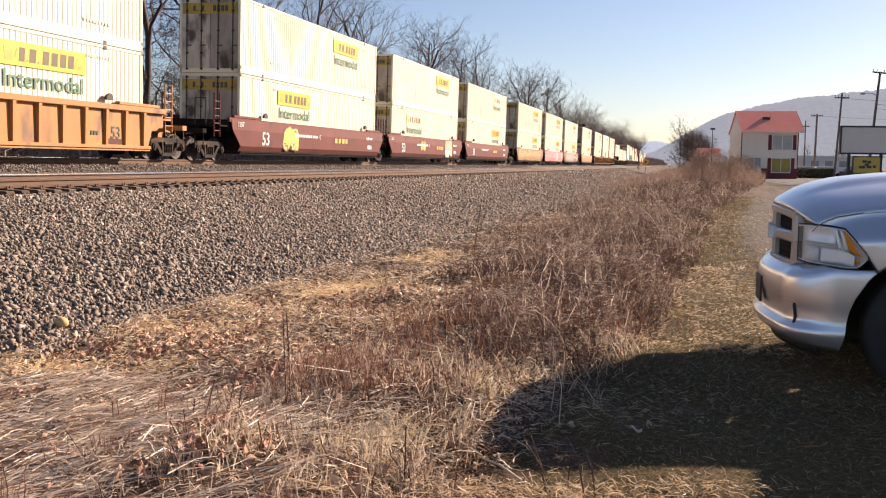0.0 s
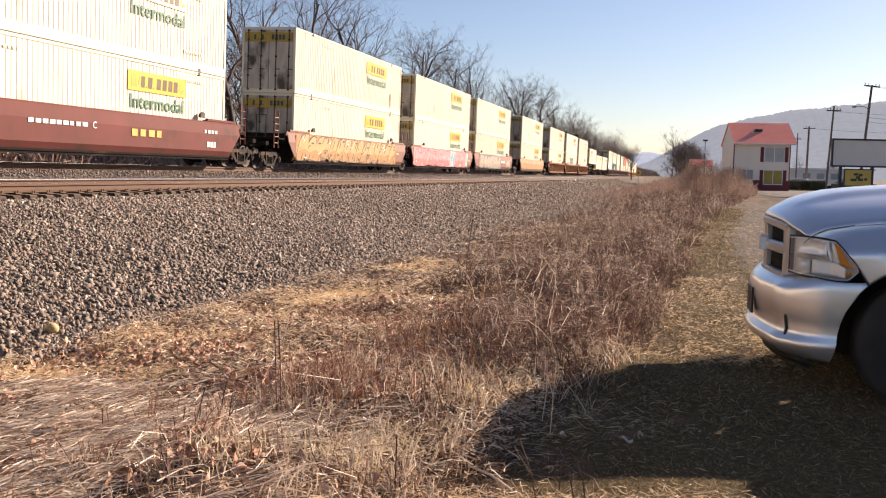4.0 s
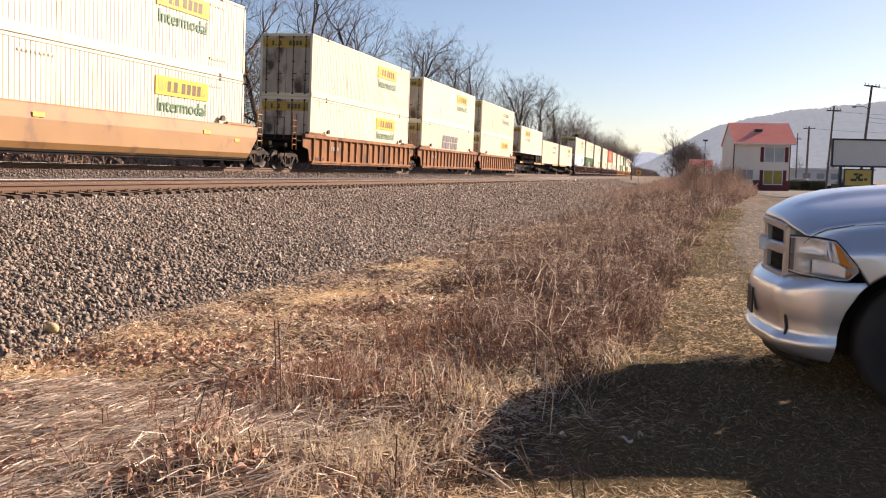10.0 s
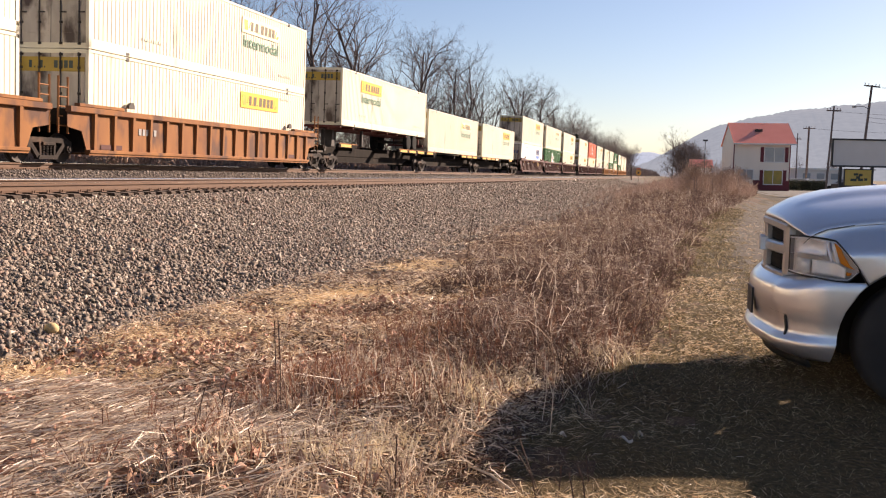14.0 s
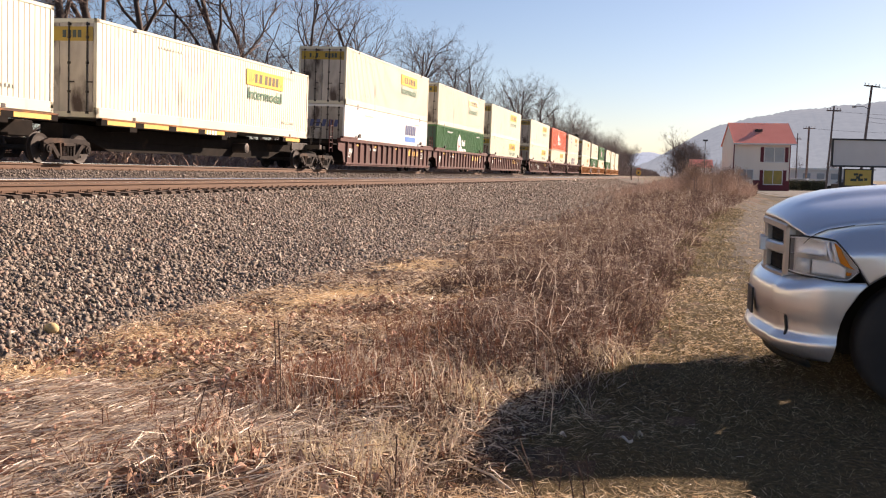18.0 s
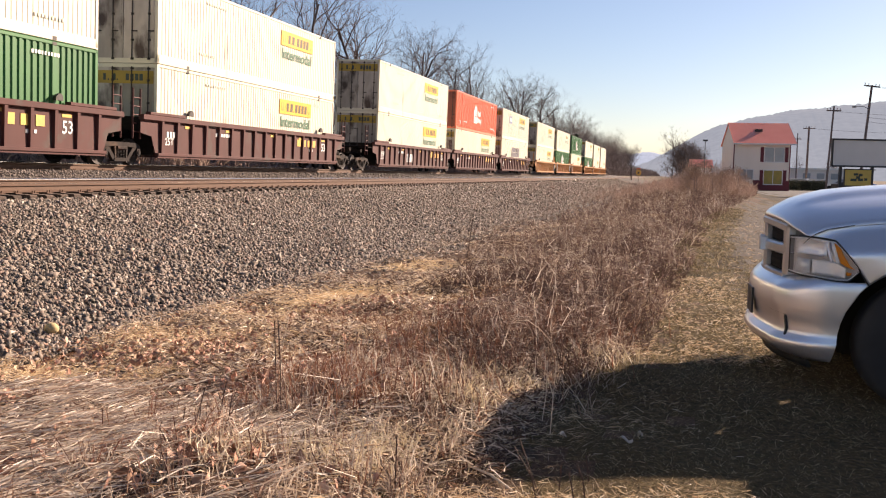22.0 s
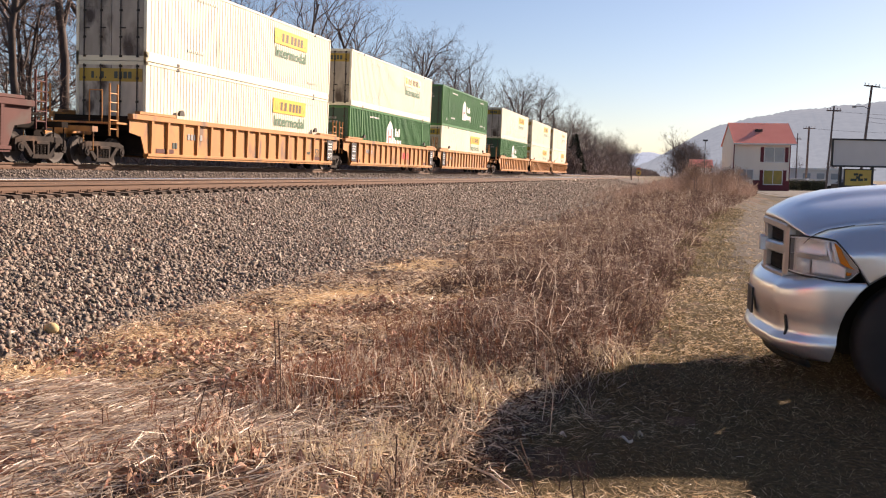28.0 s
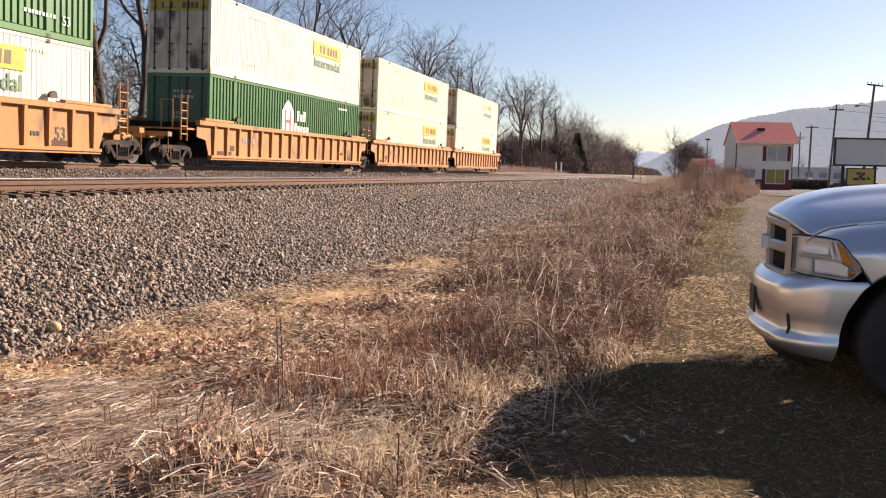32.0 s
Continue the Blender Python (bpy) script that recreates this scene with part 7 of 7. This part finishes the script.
    smooth_part("air_dam", g, M["blackplastic"], truck, "black lower air dam", .02)
    part("plate_holder", Geo().prism_x([(-.155, .455), (.155, .455), (.155, .64), (-.155, .64)], .02, .034), M["blackplastic"], truck, "dark front plate holder")
    # cab
    g = Geo()
    g.add([(-1.62, -hw, .45), (-1.62, hw, .45), (-1.62, hw - .03, 1.09), (-1.62, -hw + .03, 1.09), (-4.0, -hw, .45), (-4.0, hw, .45), (-4.0, hw - .03, 1.09), (-4.0, -hw + .03, 1.09)],
          [[0, 1, 2, 3], [4, 7, 6, 5], [0, 4, 5, 1], [1, 5, 6, 2], [2, 6, 7, 3], [3, 7, 4, 0]])
    part("cab_body", g, M["paint"], truck)
    g = Geo()
    g.add([(-1.65, -.88, 1.10), (-1.65, .88, 1.10), (-2.45, .70, 1.88), (-2.45, -.70, 1.88), (-4.0, -.92, 1.10), (-4.0, .92, 1.10), (-3.75, .70, 1.86), (-3.75, -.70, 1.86)],
          [[0, 1, 2, 3], [4, 7, 6, 5], [1, 5, 6, 2], [3, 7, 4, 0], [2, 6, 7, 3]])
    part("greenhouse", g, M["tint"], truck, "tinted windows").visible_shadow = False
    g = Geo()
    for s in (1, -1):
        for a, b in (((-1.62, s * .90, 1.15), (-2.45, s * .72, 1.90)), ((-2.8, s * .94, 1.15), (-2.85, s * .73, 1.90)), ((-3.95, s * .94, 1.15), (-3.75, s * .72, 1.88)), ((-2.45, s * .72, 1.90), (-3.75, s * .72, 1.88))):
            g.tube(a, b, .05, 8)
    g.box(-3.78, -2.42, -.73, .73, 1.87, 1.93, .02)
    part("cab_frame", g, M["paint"], truck)
    for s in (1, -1):
        part("door_mirror", Geo().box(-1.95, -1.80, s * 1.08 - .11, s * 1.08 + .11, 1.12, 1.36, .03), M["blackplastic"], truck)
    # bed
    g = Geo()
    for s in (1, -1):
        a, b = sorted((s * hw, s * (hw - .06)))
        g.box(-5.75, -4.02, a, b, .55, 1.22)
    g.box(-5.75, -4.02, -hw + .06, hw - .06, .62, .68)
    g.box(-5.80, -5.74, -hw, hw, .55, 1.22)
    g.box(-4.08, -4.02, -hw + .06, hw - .06, .68, 1.25)
    part("cargo_bed", g, M["paint"], truck)
    part("underframe", Geo().box(-5.6, -1.1, -.55, .55, .30, .44), M["blackplastic"], truck)
    for x in (WX, -4.72):
        for s in (1, -1):
            w = part("wheel", shared("truck_tyre", lambda: mend(Geo().lathe_x([(-.13, .27), (-.135, .36), (-.115, .395), (-.08, .405), (.08, .405), (.115, .395), (.135, .36), (.13, .27)], 40).mesh("wheel", M["tyre"], True))), None, truck, "black tyre with bright rim", pose(x, s * .835, .40, 0, 0, 90 if s > 0 else -90))
            rim = Geo().lathe_x([(.05, .27), (.125, .275), (.12, .25), (.10, .245)], 32)
            for k in range(5):
                a = 2 * math.pi * k / 5
                rim.tube((.09, .05 * math.cos(a), .05 * math.sin(a)), (.10, .25 * math.cos(a), .25 * math.sin(a)), .035, 6)
            rim.tube((.05, 0, 0), (.115, 0, 0), .06, 12)
            part("rim", rim, M["alu"], w, "bright five-spoke rim")
    return truck


TRUCK_TURN = 1.5
truck = make_truck()
truck.matrix_basis = pose(0.54, 7.20, lz(1.5, 7.0) - 0.02, 0, 0, 180 + TRUCK_TURN)


# ------------------------------------------------------------------ the house, the signs and poles beyond
M["siding"] = mat("beige_siding", (0.86, 0.79, 0.68), (0.81, 0.74, 0.63), 0.7, scale=1.0, bump=0.1)
M["redroof"] = mat("red_metal_roof", (0.92, 0.31, 0.21), (0.87, 0.27, 0.18), 0.45, scale=0.6)
M["maroon"] = mat("maroon_paint", (0.16, 0.02, 0.03), (0.13, 0.018, 0.025), 0.6, scale=1.0)
M["trim"] = mat("white_trim", (0.75, 0.74, 0.72), (0.68, 0.67, 0.65), 0.5, scale=2.0)
M["pane"] = mat("window_pane", (0.22, 0.25, 0.29), (0.30, 0.33, 0.36), 0.08, scale=0.8, spec=0.8)
M["curtain"] = mat("bright_curtain", (0.46, 0.30, 0.06), (0.26, 0.25, 0.06), 0.6, scale=1.6, dirt=(0.34, 0.10, 0.04), dirt_at=0.6, dirt_scale=1.5)
M["board"] = mat("blank_grey_board", (0.74, 0.70, 0.65), (0.69, 0.65, 0.60), 0.6, scale=0.8)
M["polewood"] = mat("pole_wood", (0.17, 0.128, 0.112), (0.12, 0.09, 0.08), 0.9, scale=3, stretch=(1, 1, .2))
M["yellowboard"] = mat("yellow_board", (0.62, 0.45, 0.10), (0.55, 0.38, 0.09), 0.6, scale=2)
M["conifer"] = mat("dark_conifer", (0.022, 0.03, 0.018), (0.03, 0.038, 0.022), 0.9, scale=2)


def window(parent, name, x0, x1, z0, z1, glassy, shutters=True, mullion=True, y=0.0):
    fr = Geo()
    for a in ((x0 - .07, x1 + .07, z1, z1 + .08), (x0 - .07, x1 + .07, z0 - .1, z0), (x0 - .07, x0, z0, z1), (x1, x1 + .07, z0, z1)):
        fr.box(a[0], a[1], y - .06, y + .03, a[2], a[3])
    if mullion:
        c = (x0 + x1) / 2
        fr.box(c - .035, c + .035, y - .05, y + .02, z0, z1)
    w = part(name, fr, M["trim"], parent, "white window frame")
    c = (x0 + x1) / 2
    for a, b in (((x0, c), (c, x1)) if mullion else ((x0, x1),)):
        part("pane", Geo().box(a + .01, b - .01, y - .012, y - .004, z0, z1), glassy, w)
    if shutters:
        for a, b in ((x0 - .46, x0 - .1), (x1 + .1, x1 + .46)):
            s = part("shutter", Geo().box(a, b, y - .05, y - .004, z0 - .05, z1 + .05), M["maroon"], parent, "maroon shutter")
            for k in range(7):
                z = z0 + (z1 - z0) * k / 7
                part("slat", Geo().box(a + .04, b - .04, y - .062, y - .05, z + .03, z + (z1 - z0) / 7 - .03), M["maroon"], s)


def make_house():
    """Local: x along the front (0 = left corner), y = 0 the front wall, depth backwards."""
    h = tagged(new("house"), "two-storey beige house with red metal roof and maroon trim", "house")
    W, D, E, R = 6.1, 8.8, 5.35, 7.75
    g = Geo().box(0, W, 0, D, 1.15, E)
    wall = part("wall", g, M["siding"], h)
    for k in range(27):
        z = 1.2 + k * .153
        part("clapboard", shared("clapboard", lambda: Geo().prism_y([(0, 0), (.012, 0), (.004, .15), (0, .15)], 0, W).move(Matrix.Rotation(-math.pi / 2, 4, "Z")).mesh("clapboard", M["siding"])), None, wall, "", pose(0, -.002, z))
    part("base_wall", Geo().box(2.2, W, -.02, D, -.2, 1.15), M["maroon"], h, "maroon lower wall")
    part("base_wall", Geo().box(0, 2.2, 0, D, -.2, 1.15), M["siding"], h)
    for xa, xb in ((0, .12), (W - .12, W)):
        gab = Geo()
        gab.add([(xa, 0, E), (xa, D, E), (xa, D / 2, R - .12), (xb, 0, E), (xb, D, E), (xb, D / 2, R - .12)], [[0, 2, 1], [3, 4, 5], [0, 1, 4, 3], [1, 2, 5, 4], [2, 0, 3, 5]])
        part("gable", gab, M["siding"], h)
    for s in (0, 1):
        g = Geo()
        y0, ym = (-.55, D / 2) if s == 0 else (D + .55, D / 2)
        z0 = E - .12
        g.add([(-.12, y0, z0), (W + .55, y0, z0), (W + .55, ym, R), (-.12, ym, R), (-.12, y0, z0 - .1), (W + .55, y0, z0 - .1), (W + .55, ym, R - .1), (-.12, ym, R - .1)],
              [[0, 1, 2, 3], [7, 6, 5, 4], [0, 4, 5, 1], [1, 5, 6, 2], [2, 6, 7, 3], [3, 7, 4, 0]])
        roof = part("roof", g, M["redroof"], h, "red standing-seam metal roof")
        n = 19
        for k in range(n):
            x = -.10 + (W + .63) * k / (n - 1)
            seam = Geo()
            seam.add([(x - .02, y0, z0 + .003), (x + .02, y0, z0 + .003), (x + .02, ym, R + .003), (x - .02, ym, R + .003), (x - .02, y0, z0 + .012), (x + .02, y0, z0 + .012), (x + .02, ym, R + .012), (x - .02, ym, R + .012)],
                     [[0, 3, 2, 1], [4, 5, 6, 7], [0, 1, 5, 4], [1, 2, 6, 5], [2, 3, 7, 6], [3, 0, 4, 7]])
            part("seam", seam, M["redroof"], roof)
        if s == 0:
            part("fascia", Geo().box(-.12, W + .55, y0 - .03, y0, z0 - .14, z0 + .02), M["trim"], roof)
            part("roof_vent", Geo().box(2.6, 3.4, 2.2, 2.8, 6.1, 6.95, .05), M["steel"], h, "dark roof vent")
    for x in (-.02, W - .08):
        part("corner_board", Geo().box(x, x + .1, -.03, .05, 1.15, E - .1), M["maroon"], h)
    window(h, "window", 3.35, 5.42, 3.25, 4.80, M["pane"], True, True, -.012)
    window(h, "window", 3.35, 5.30, .75, 2.25, M["curtain"], True, True, -.03)
    window(h, "window", .75, 2.15, 1.25, 2.3, M["pane"], False, True, -.012)
    return h


house = make_house()
house.matrix_basis = pose(5.35, 110.3, 0.0, 0, 0, 6)


def utility_pole(foot, top, r, arms, label="weathered wooden utility pole with crossarm"):
    p = tagged(new("utility_pole"), label, "utility pole", "utility poles")
    foot, top = Vector(foot), Vector(top)
    d = (top - foot).normalized()
    part("post", Geo().tube(foot - d * .5, top, r, 10, r * .72), M["polewood"], p)
    for down, half, tilt in arms:
        c = top - d * down
        a = part("crossarm", Geo().box(-half, half, -.05, .05, -.06, .06), M["polewood"], p, "", Matrix.Translation(c + Vector((0, -.18, 0))) @ pose(0, 0, 0, 0, tilt, 10))
        for x in (-half * .9, -half * .45, half * .45, half * .9):
            part("insulator", shared("insulator", lambda: mend(Geo().tube((0, 0, .06), (0, 0, .14), .02, 6).tube((0, 0, .14), (0, 0, .26), .05, 8, .035).mesh("insulator", M["grey"]))), None, a, "", pose(x, 0, 0))
    return p


utility_pole((14.0, 101.9, -.3), (14.51, 102.67, 8.85), .12, ((.5, .72, 0),))
leaning = utility_pole((16.3, 97.2, -.3), (17.19, 98.33, 10.5), .15, ((.1, .75, 6),), "leaning wooden utility pole with lamp bracket")
bracket = part("lamp_bracket", Geo().path([(16.98, 98.0, 8.2), (16.5, 97.9, 8.45), (15.75, 97.8, 8.45)], .03, 6), M["grey"], leaning)
part("lamp_head", Geo().box(15.45, 15.85, 97.68, 97.92, 8.32, 8.5, .05), M["grey"], bracket, "small grey lamp head")
utility_pole((15.2, 128.1, -.3), (15.34, 128.72, 8.1), .16, ((.25, .75, 0),))
utility_pole((15.1, 138.3, -.3), (15.13, 139, 7.7), .10, ((.8, .5, 0),))

wire_y = tagged(new("power_lines"), "thin dark overhead wires between the poles", "wires")
for a, b in (((17.3, 98.2, 10.4), (34, 84, 8.2)), ((16.6, 98.2, 10.4), (33, 84, 8.0)), ((14.5, 102.6, 8.3), (30, 92, 7.2)), ((17.0, 97.9, 7.0), (30, 90, 5.6)), ((17.0, 97.9, 7.4), (30, 90, 6.4)), ((15.4, 128.7, 7.9), (30, 118, 7.0))):
    a, b = Vector(a), Vector(b)
    pts = [a.lerp(b, t) - Vector((0, 0, 1.2 * 4 * t * (1 - t) * .25)) for t in np.linspace(0, 1, 9)]
    part("wire", Geo().path(pts, .012, 5), M["black"], wire_y)

bb = tagged(new("billboard"), "blank grey billboard in a dark frame on posts", "sign board")
g = Geo()
g.box(0, 6.2, -.06, .06, 2.55, 4.55)
part("panel", g, M["board"], bb)
g = Geo()
for a in ((-.12, 6.32, 4.55, 4.68), (-.12, 6.32, 2.42, 2.55), (-.12, 0, 2.55, 4.55), (6.2, 6.32, 2.55, 4.55)):
    g.box(a[0], a[1], -.12, .12, a[2], a[3])
part("frame", g, M["black"], bb, "dark frame")
for x in (.75, 3.3, 5.6):
    part("post", Geo().box(x - .1, x + .1, -.1 + .2, .1 + .2, -.3, 2.5), M["black"], bb)
low = part("lower_sign", Geo().box(1.05, 3.15, -.05, .05, .95, 2.2), M["yellowboard"], bb, "small yellow sign with dark marks")
for x, z, w in ((1.75, 1.75, .35), (2.15, 1.7, .3), (1.5, 1.3, .5), (2.1, 1.32, .4), (2.6, 1.35, .25), (1.95, 1.5, .3)):
    part("mark", Geo().box(x, x + w, -.058, -.051, z, z + .2), M["ink"], low)
part("lower_frame", Geo().box(.98, 3.22, -.07, .07, 2.2, 2.28).box(.98, 3.22, -.07, .07, .87, .95).box(.98, 1.05, -.07, .07, .95, 2.2).box(3.15, 3.22, -.07, .07, .95, 2.2), M["black"], low)
bb.matrix_basis = pose(11.5, 80.7, 0, 0, 0, 14)


def far_car(col, label, m):
    c = tagged(new("car"), label, "car", "cars beyond the house")
    g = Geo().prism_y([(-2.2, .35), (2.2, .35), (2.25, .75), (1.3, .95), (.9, 1.42), (-1.1, 1.45), (-1.8, .98), (-2.25, .9)], -.85, .85)
    part("body", g, col, c)
    part("windows", Geo().prism_y([(1.15, .97), (.83, 1.36), (-1.05, 1.39), (-1.6, 1.0)], -.86, .86), M["pane"], c)
    for x in (-1.4, 1.4):
        for y in (-.8, .8):
            part("wheel", Geo().tube((x, y - .1, .32), (x, y + .1, .32), .32, 14), M["rubber"], c)
    c.matrix_basis = m


far_car(M["trim"], "small white car parked behind the house", pose(13.6, 124, 0, 0, 0, 12))
far_car(M["trim"], "white car parked beside the dark hedge", pose(16.2, 126, 0, 0, 0, 5))
far_car(M["black"], "dark car parked in the lot", pose(19.2, 118, 0, 0, 0, 15))
far_car(M["blue"], "blue car parked in the lot", pose(21.5, 126, 0, 0, 0, -10))


def leafy(name, label, x0, x1, y0, y1, z0, z1, n, seed, material, size=.12):
    rng = np.random.default_rng(seed)
    p = rng.uniform((x0, y0, z0), (x1, y1, z1), (n, 3))
    d = rng.normal(size=(n, 3))
    ob = tagged(new(name), label, "hedge")
    o = new("leaves", blades_mesh("leaves", strips(p, d, rng.uniform(.5, 1.3, n) * size, np.full(n, size * .5), rng, .3), material))
    o.parent = ob
    tagged(o, kind="stuff")
    for x in np.linspace(x0 + .3, x1 - .3, 6):
        part("stem", Geo().tube((x, (y0 + y1) / 2, -.1), (x + .1, (y0 + y1) / 2, z1 * .8), .03, 6), M["bark"], ob)


leafy("hedge", "low dark evergreen hedge beside the house", 12.4, 16.6, 119.6, 121, 0.05, 1.15, 2600, 4, M["conifer"], .22)

shed = tagged(new("far_building"), "long low grey building with a flat roof", "building")
part("wall", Geo().box(0, 14, 0, 8, 0, 3.0), M["board"], shed)
part("roof", Geo().box(-.3, 14.3, -.3, 8.3, 3.0, 3.3), M["lampgrey"], shed)
for k in range(5):
    part("window", Geo().box(1 + k * 2.6, 2.4 + k * 2.6, -.03, .02, 1.2, 2.3), M["pane"], shed)
shed.matrix_basis = pose(21, 190, .2, 0, 0, 10)

shop = tagged(new("small_shed"), "small shed with a red roof behind the weeds", "shed")
part("wall", Geo().box(0, 3, 0, 4, 0, 2.9), M["siding"], shop)
g = Geo()
g.add([(-.3, -.3, 2.85), (3.3, -.3, 2.85), (3.3, 2, 4.15), (-.3, 2, 4.15), (-.3, 4.3, 2.85), (3.3, 4.3, 2.85)], [[0, 1, 2, 3], [3, 2, 5, 4], [0, 3, 4], [1, 5, 2], [0, 4, 5, 1]])
part("roof", g, M["redroof"], shop, "red roof")
shop.matrix_basis = pose(1.3, 155.8, 0.05, 0, 0, 5)

lamp = tagged(new("street_lamp"), "tall dark street lamp with a boxy head", "street lamp")
part("pole", Geo().tube((0, 0, -.2), (0, 0, 6.6), .08, 8, .05), M["black"], lamp)
part("head", Geo().box(-.35, .35, -.2, .2, 6.6, 6.85, .05), M["black"], lamp)
lamp.matrix_basis = pose(2.95, 146, 0.1)

mk = tagged(new("track_marker"), "yellow trackside marker sign with red top on a post", "sign")
part("post", Geo().tube((0, 0, -1.3), (0, 0, 2.0), .05, 8), M["polewood"], mk)
part("board", Geo().prism_y([(-.55, 1.0), (-.15, .6), (.35, .6), (.6, 1.0), (.6, 1.5), (.2, 1.85), (-.3, 1.85), (-.55, 1.5)], -.06, -.02), M["inkyellow"], mk, "yellow board")
part("top_board", Geo().box(-.45, .45, -.06, -.02, 1.95, 2.2), M["orange"], mk, "red top board")
part("mark", Geo().box(-.2, .2, -.07, -.061, 1.0, 1.4), M["ink"], mk)
mk.matrix_basis = pose(-9.6, 209.9, lz(-9.6, 209.9) + 1.0)

for k in range(2):
    wp = tagged(new("marker_post"), "short white marker post beside the railway", "post", "white posts")
    part("shaft", Geo().tube((0, 0, -.2), (0, 0, 2.6), .14, 8).tube((0, 0, 2.6), (0, 0, 2.75), .2, 8), M["trim"], wp)
    wp.matrix_basis = pose(-24.5 - k * 1.2, 190 + k, lz(-24.5, 190))


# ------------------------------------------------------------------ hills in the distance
# Distance haze is put into the hills' colour as a bluish glow.
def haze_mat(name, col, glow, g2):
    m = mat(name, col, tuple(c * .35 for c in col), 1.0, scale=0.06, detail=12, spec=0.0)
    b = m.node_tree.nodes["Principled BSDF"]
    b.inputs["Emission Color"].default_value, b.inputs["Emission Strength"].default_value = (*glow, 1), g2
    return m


def ridge(name, label, pts, y, depth, material, seed):
    """A wooded ridge: heights at x, falling to the ground before and behind."""
    rng = np.random.default_rng(seed)
    px, pz = [p[0] for p in pts], [p[1] for p in pts]
    xs = np.linspace(px[0], px[-1], 420)
    top = np.interp(xs, px, pz)
    k = np.hanning(15)
    top = np.convolve(np.pad(top, 7, mode="edge"), k / k.sum(), mode="valid")
    rows = []
    for f, hgt in ((-1.0, -0.02), (-.7, .30), (-.4, .62), (-.15, .9), (0, 1.0), (.4, .6), (1.0, -0.02)):
        rough = (rng.normal(0, 1, len(xs)) * 0.8 + 2.0 * np.sin(xs * .05 + 9 * f) * np.sin(xs * .021 + 4 * f)) * (1 if 0 < hgt <= 1 else 0)
        rows.append(np.stack([xs, np.full(len(xs), y + f * depth), top * hgt + rough], -1))
    v = np.stack(rows)
    n = len(xs)
    i, j = np.meshgrid(np.arange(len(rows) - 1), np.arange(n - 1), indexing="ij")
    q = np.stack([i * n + j, i * n + j + 1, (i + 1) * n + j + 1, (i + 1) * n + j], -1).reshape(-1, 4)
    return tagged(new(name, cloud(name, v.reshape(-1, 3), q, material)), label, "hill", kind="structure")


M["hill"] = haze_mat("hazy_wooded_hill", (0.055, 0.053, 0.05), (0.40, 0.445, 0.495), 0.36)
M["hill2"] = haze_mat("hazy_far_hill", (0.08, 0.08, 0.09), (0.46, 0.52, 0.61), 0.45)
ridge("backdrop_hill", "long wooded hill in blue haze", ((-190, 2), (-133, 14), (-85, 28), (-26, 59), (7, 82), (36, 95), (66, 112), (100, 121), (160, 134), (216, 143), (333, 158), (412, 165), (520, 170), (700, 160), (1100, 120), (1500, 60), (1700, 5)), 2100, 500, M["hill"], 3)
ridge("backdrop_far_hill", "low hills in pale haze on the horizon", ((-1800, 10), (-900, 60), (-400, 70), (-228, 76), (-126, 92), (-43, 76), (60, 60), (400, 30)), 3600, 300, M["hill2"], 4)

# thicket and trees on the right of the line
for k, (x, y, kind, sc) in enumerate(((-2.0, 172, BUSHES[0], 1.25), (-.8, 175, BUSHES[1], 1.6), (.4, 173, BUSHES[0], 1.45), (1.6, 177, BUSHES[1], 1.55), (-.5, 176, BUSHES[0], 1.4), (.9, 175, BUSHES[1], 1.6), (2.0, 172, BUSHES[0], 1.25), (2.6, 174, BUSHES[0], 1.0), (-1.2, 178, BUSHES[1], 1.3), (1.0, 180, BUSHES[0], 1.3), (-.2, 170, BUSHES[1], 1.1))):
    plant(kind, x, y, sc, k * 70, "dense leafless brown thicket beyond the weeds", "shrub", "shrub", "thicket beyond the weeds")
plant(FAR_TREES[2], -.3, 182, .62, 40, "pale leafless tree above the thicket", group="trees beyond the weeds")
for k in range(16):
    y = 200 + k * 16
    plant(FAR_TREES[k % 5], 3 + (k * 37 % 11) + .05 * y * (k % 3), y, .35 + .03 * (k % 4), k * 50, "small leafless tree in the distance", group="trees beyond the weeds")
for x, y, sc, kind in ((-12.6, 240, .46, 0), (-13.2, 244, .42, 3)):
    plant(TREES[kind], x, y, sc, 90 * sc * 7, "leafless tree beside the distant railway", group="trees beyond the weeds")
r7 = random.Random(4)
for k in range(40):
    y = r7.uniform(60, 112)
    plant(BRUSH[k % 2], r7.uniform(.2, 6.2) * y / 110, y, r7.uniform(.3, .52), k * 40, "scrubby dry bush among the weeds", "shrub", "shrub", "bushes among the weeds")


def make_conifer():
    c = tagged(new("conifer"), "dark evergreen tree standing in the bare woods", "tree")
    part("trunk", Geo().tube((0, 0, -.3), (0, 0, 10), .18, 8, .03), M["bark"], c)
    rng = np.random.default_rng(9)
    n = 5000
    z = 1 + 9.3 * rng.uniform(0, 1, n) ** 1.2
    r = (10.6 - z) * .34 * rng.uniform(.3, 1, n)
    a = rng.uniform(0, 6.283, n)
    p = np.stack([r * np.cos(a), r * np.sin(a), z], -1)
    d = np.stack([np.cos(a), np.sin(a), rng.normal(-.3, .3, n)], -1)
    o = new("needles", blades_mesh("needles", strips(p, d, rng.uniform(.3, .8, n), np.full(n, .12), rng, .2), M["conifer"]))
    o.parent = c
    tagged(o, kind="stuff")
    c.matrix_basis = pose(-26.5, 235, lz(-26.5, 235))


make_conifer()
motions()
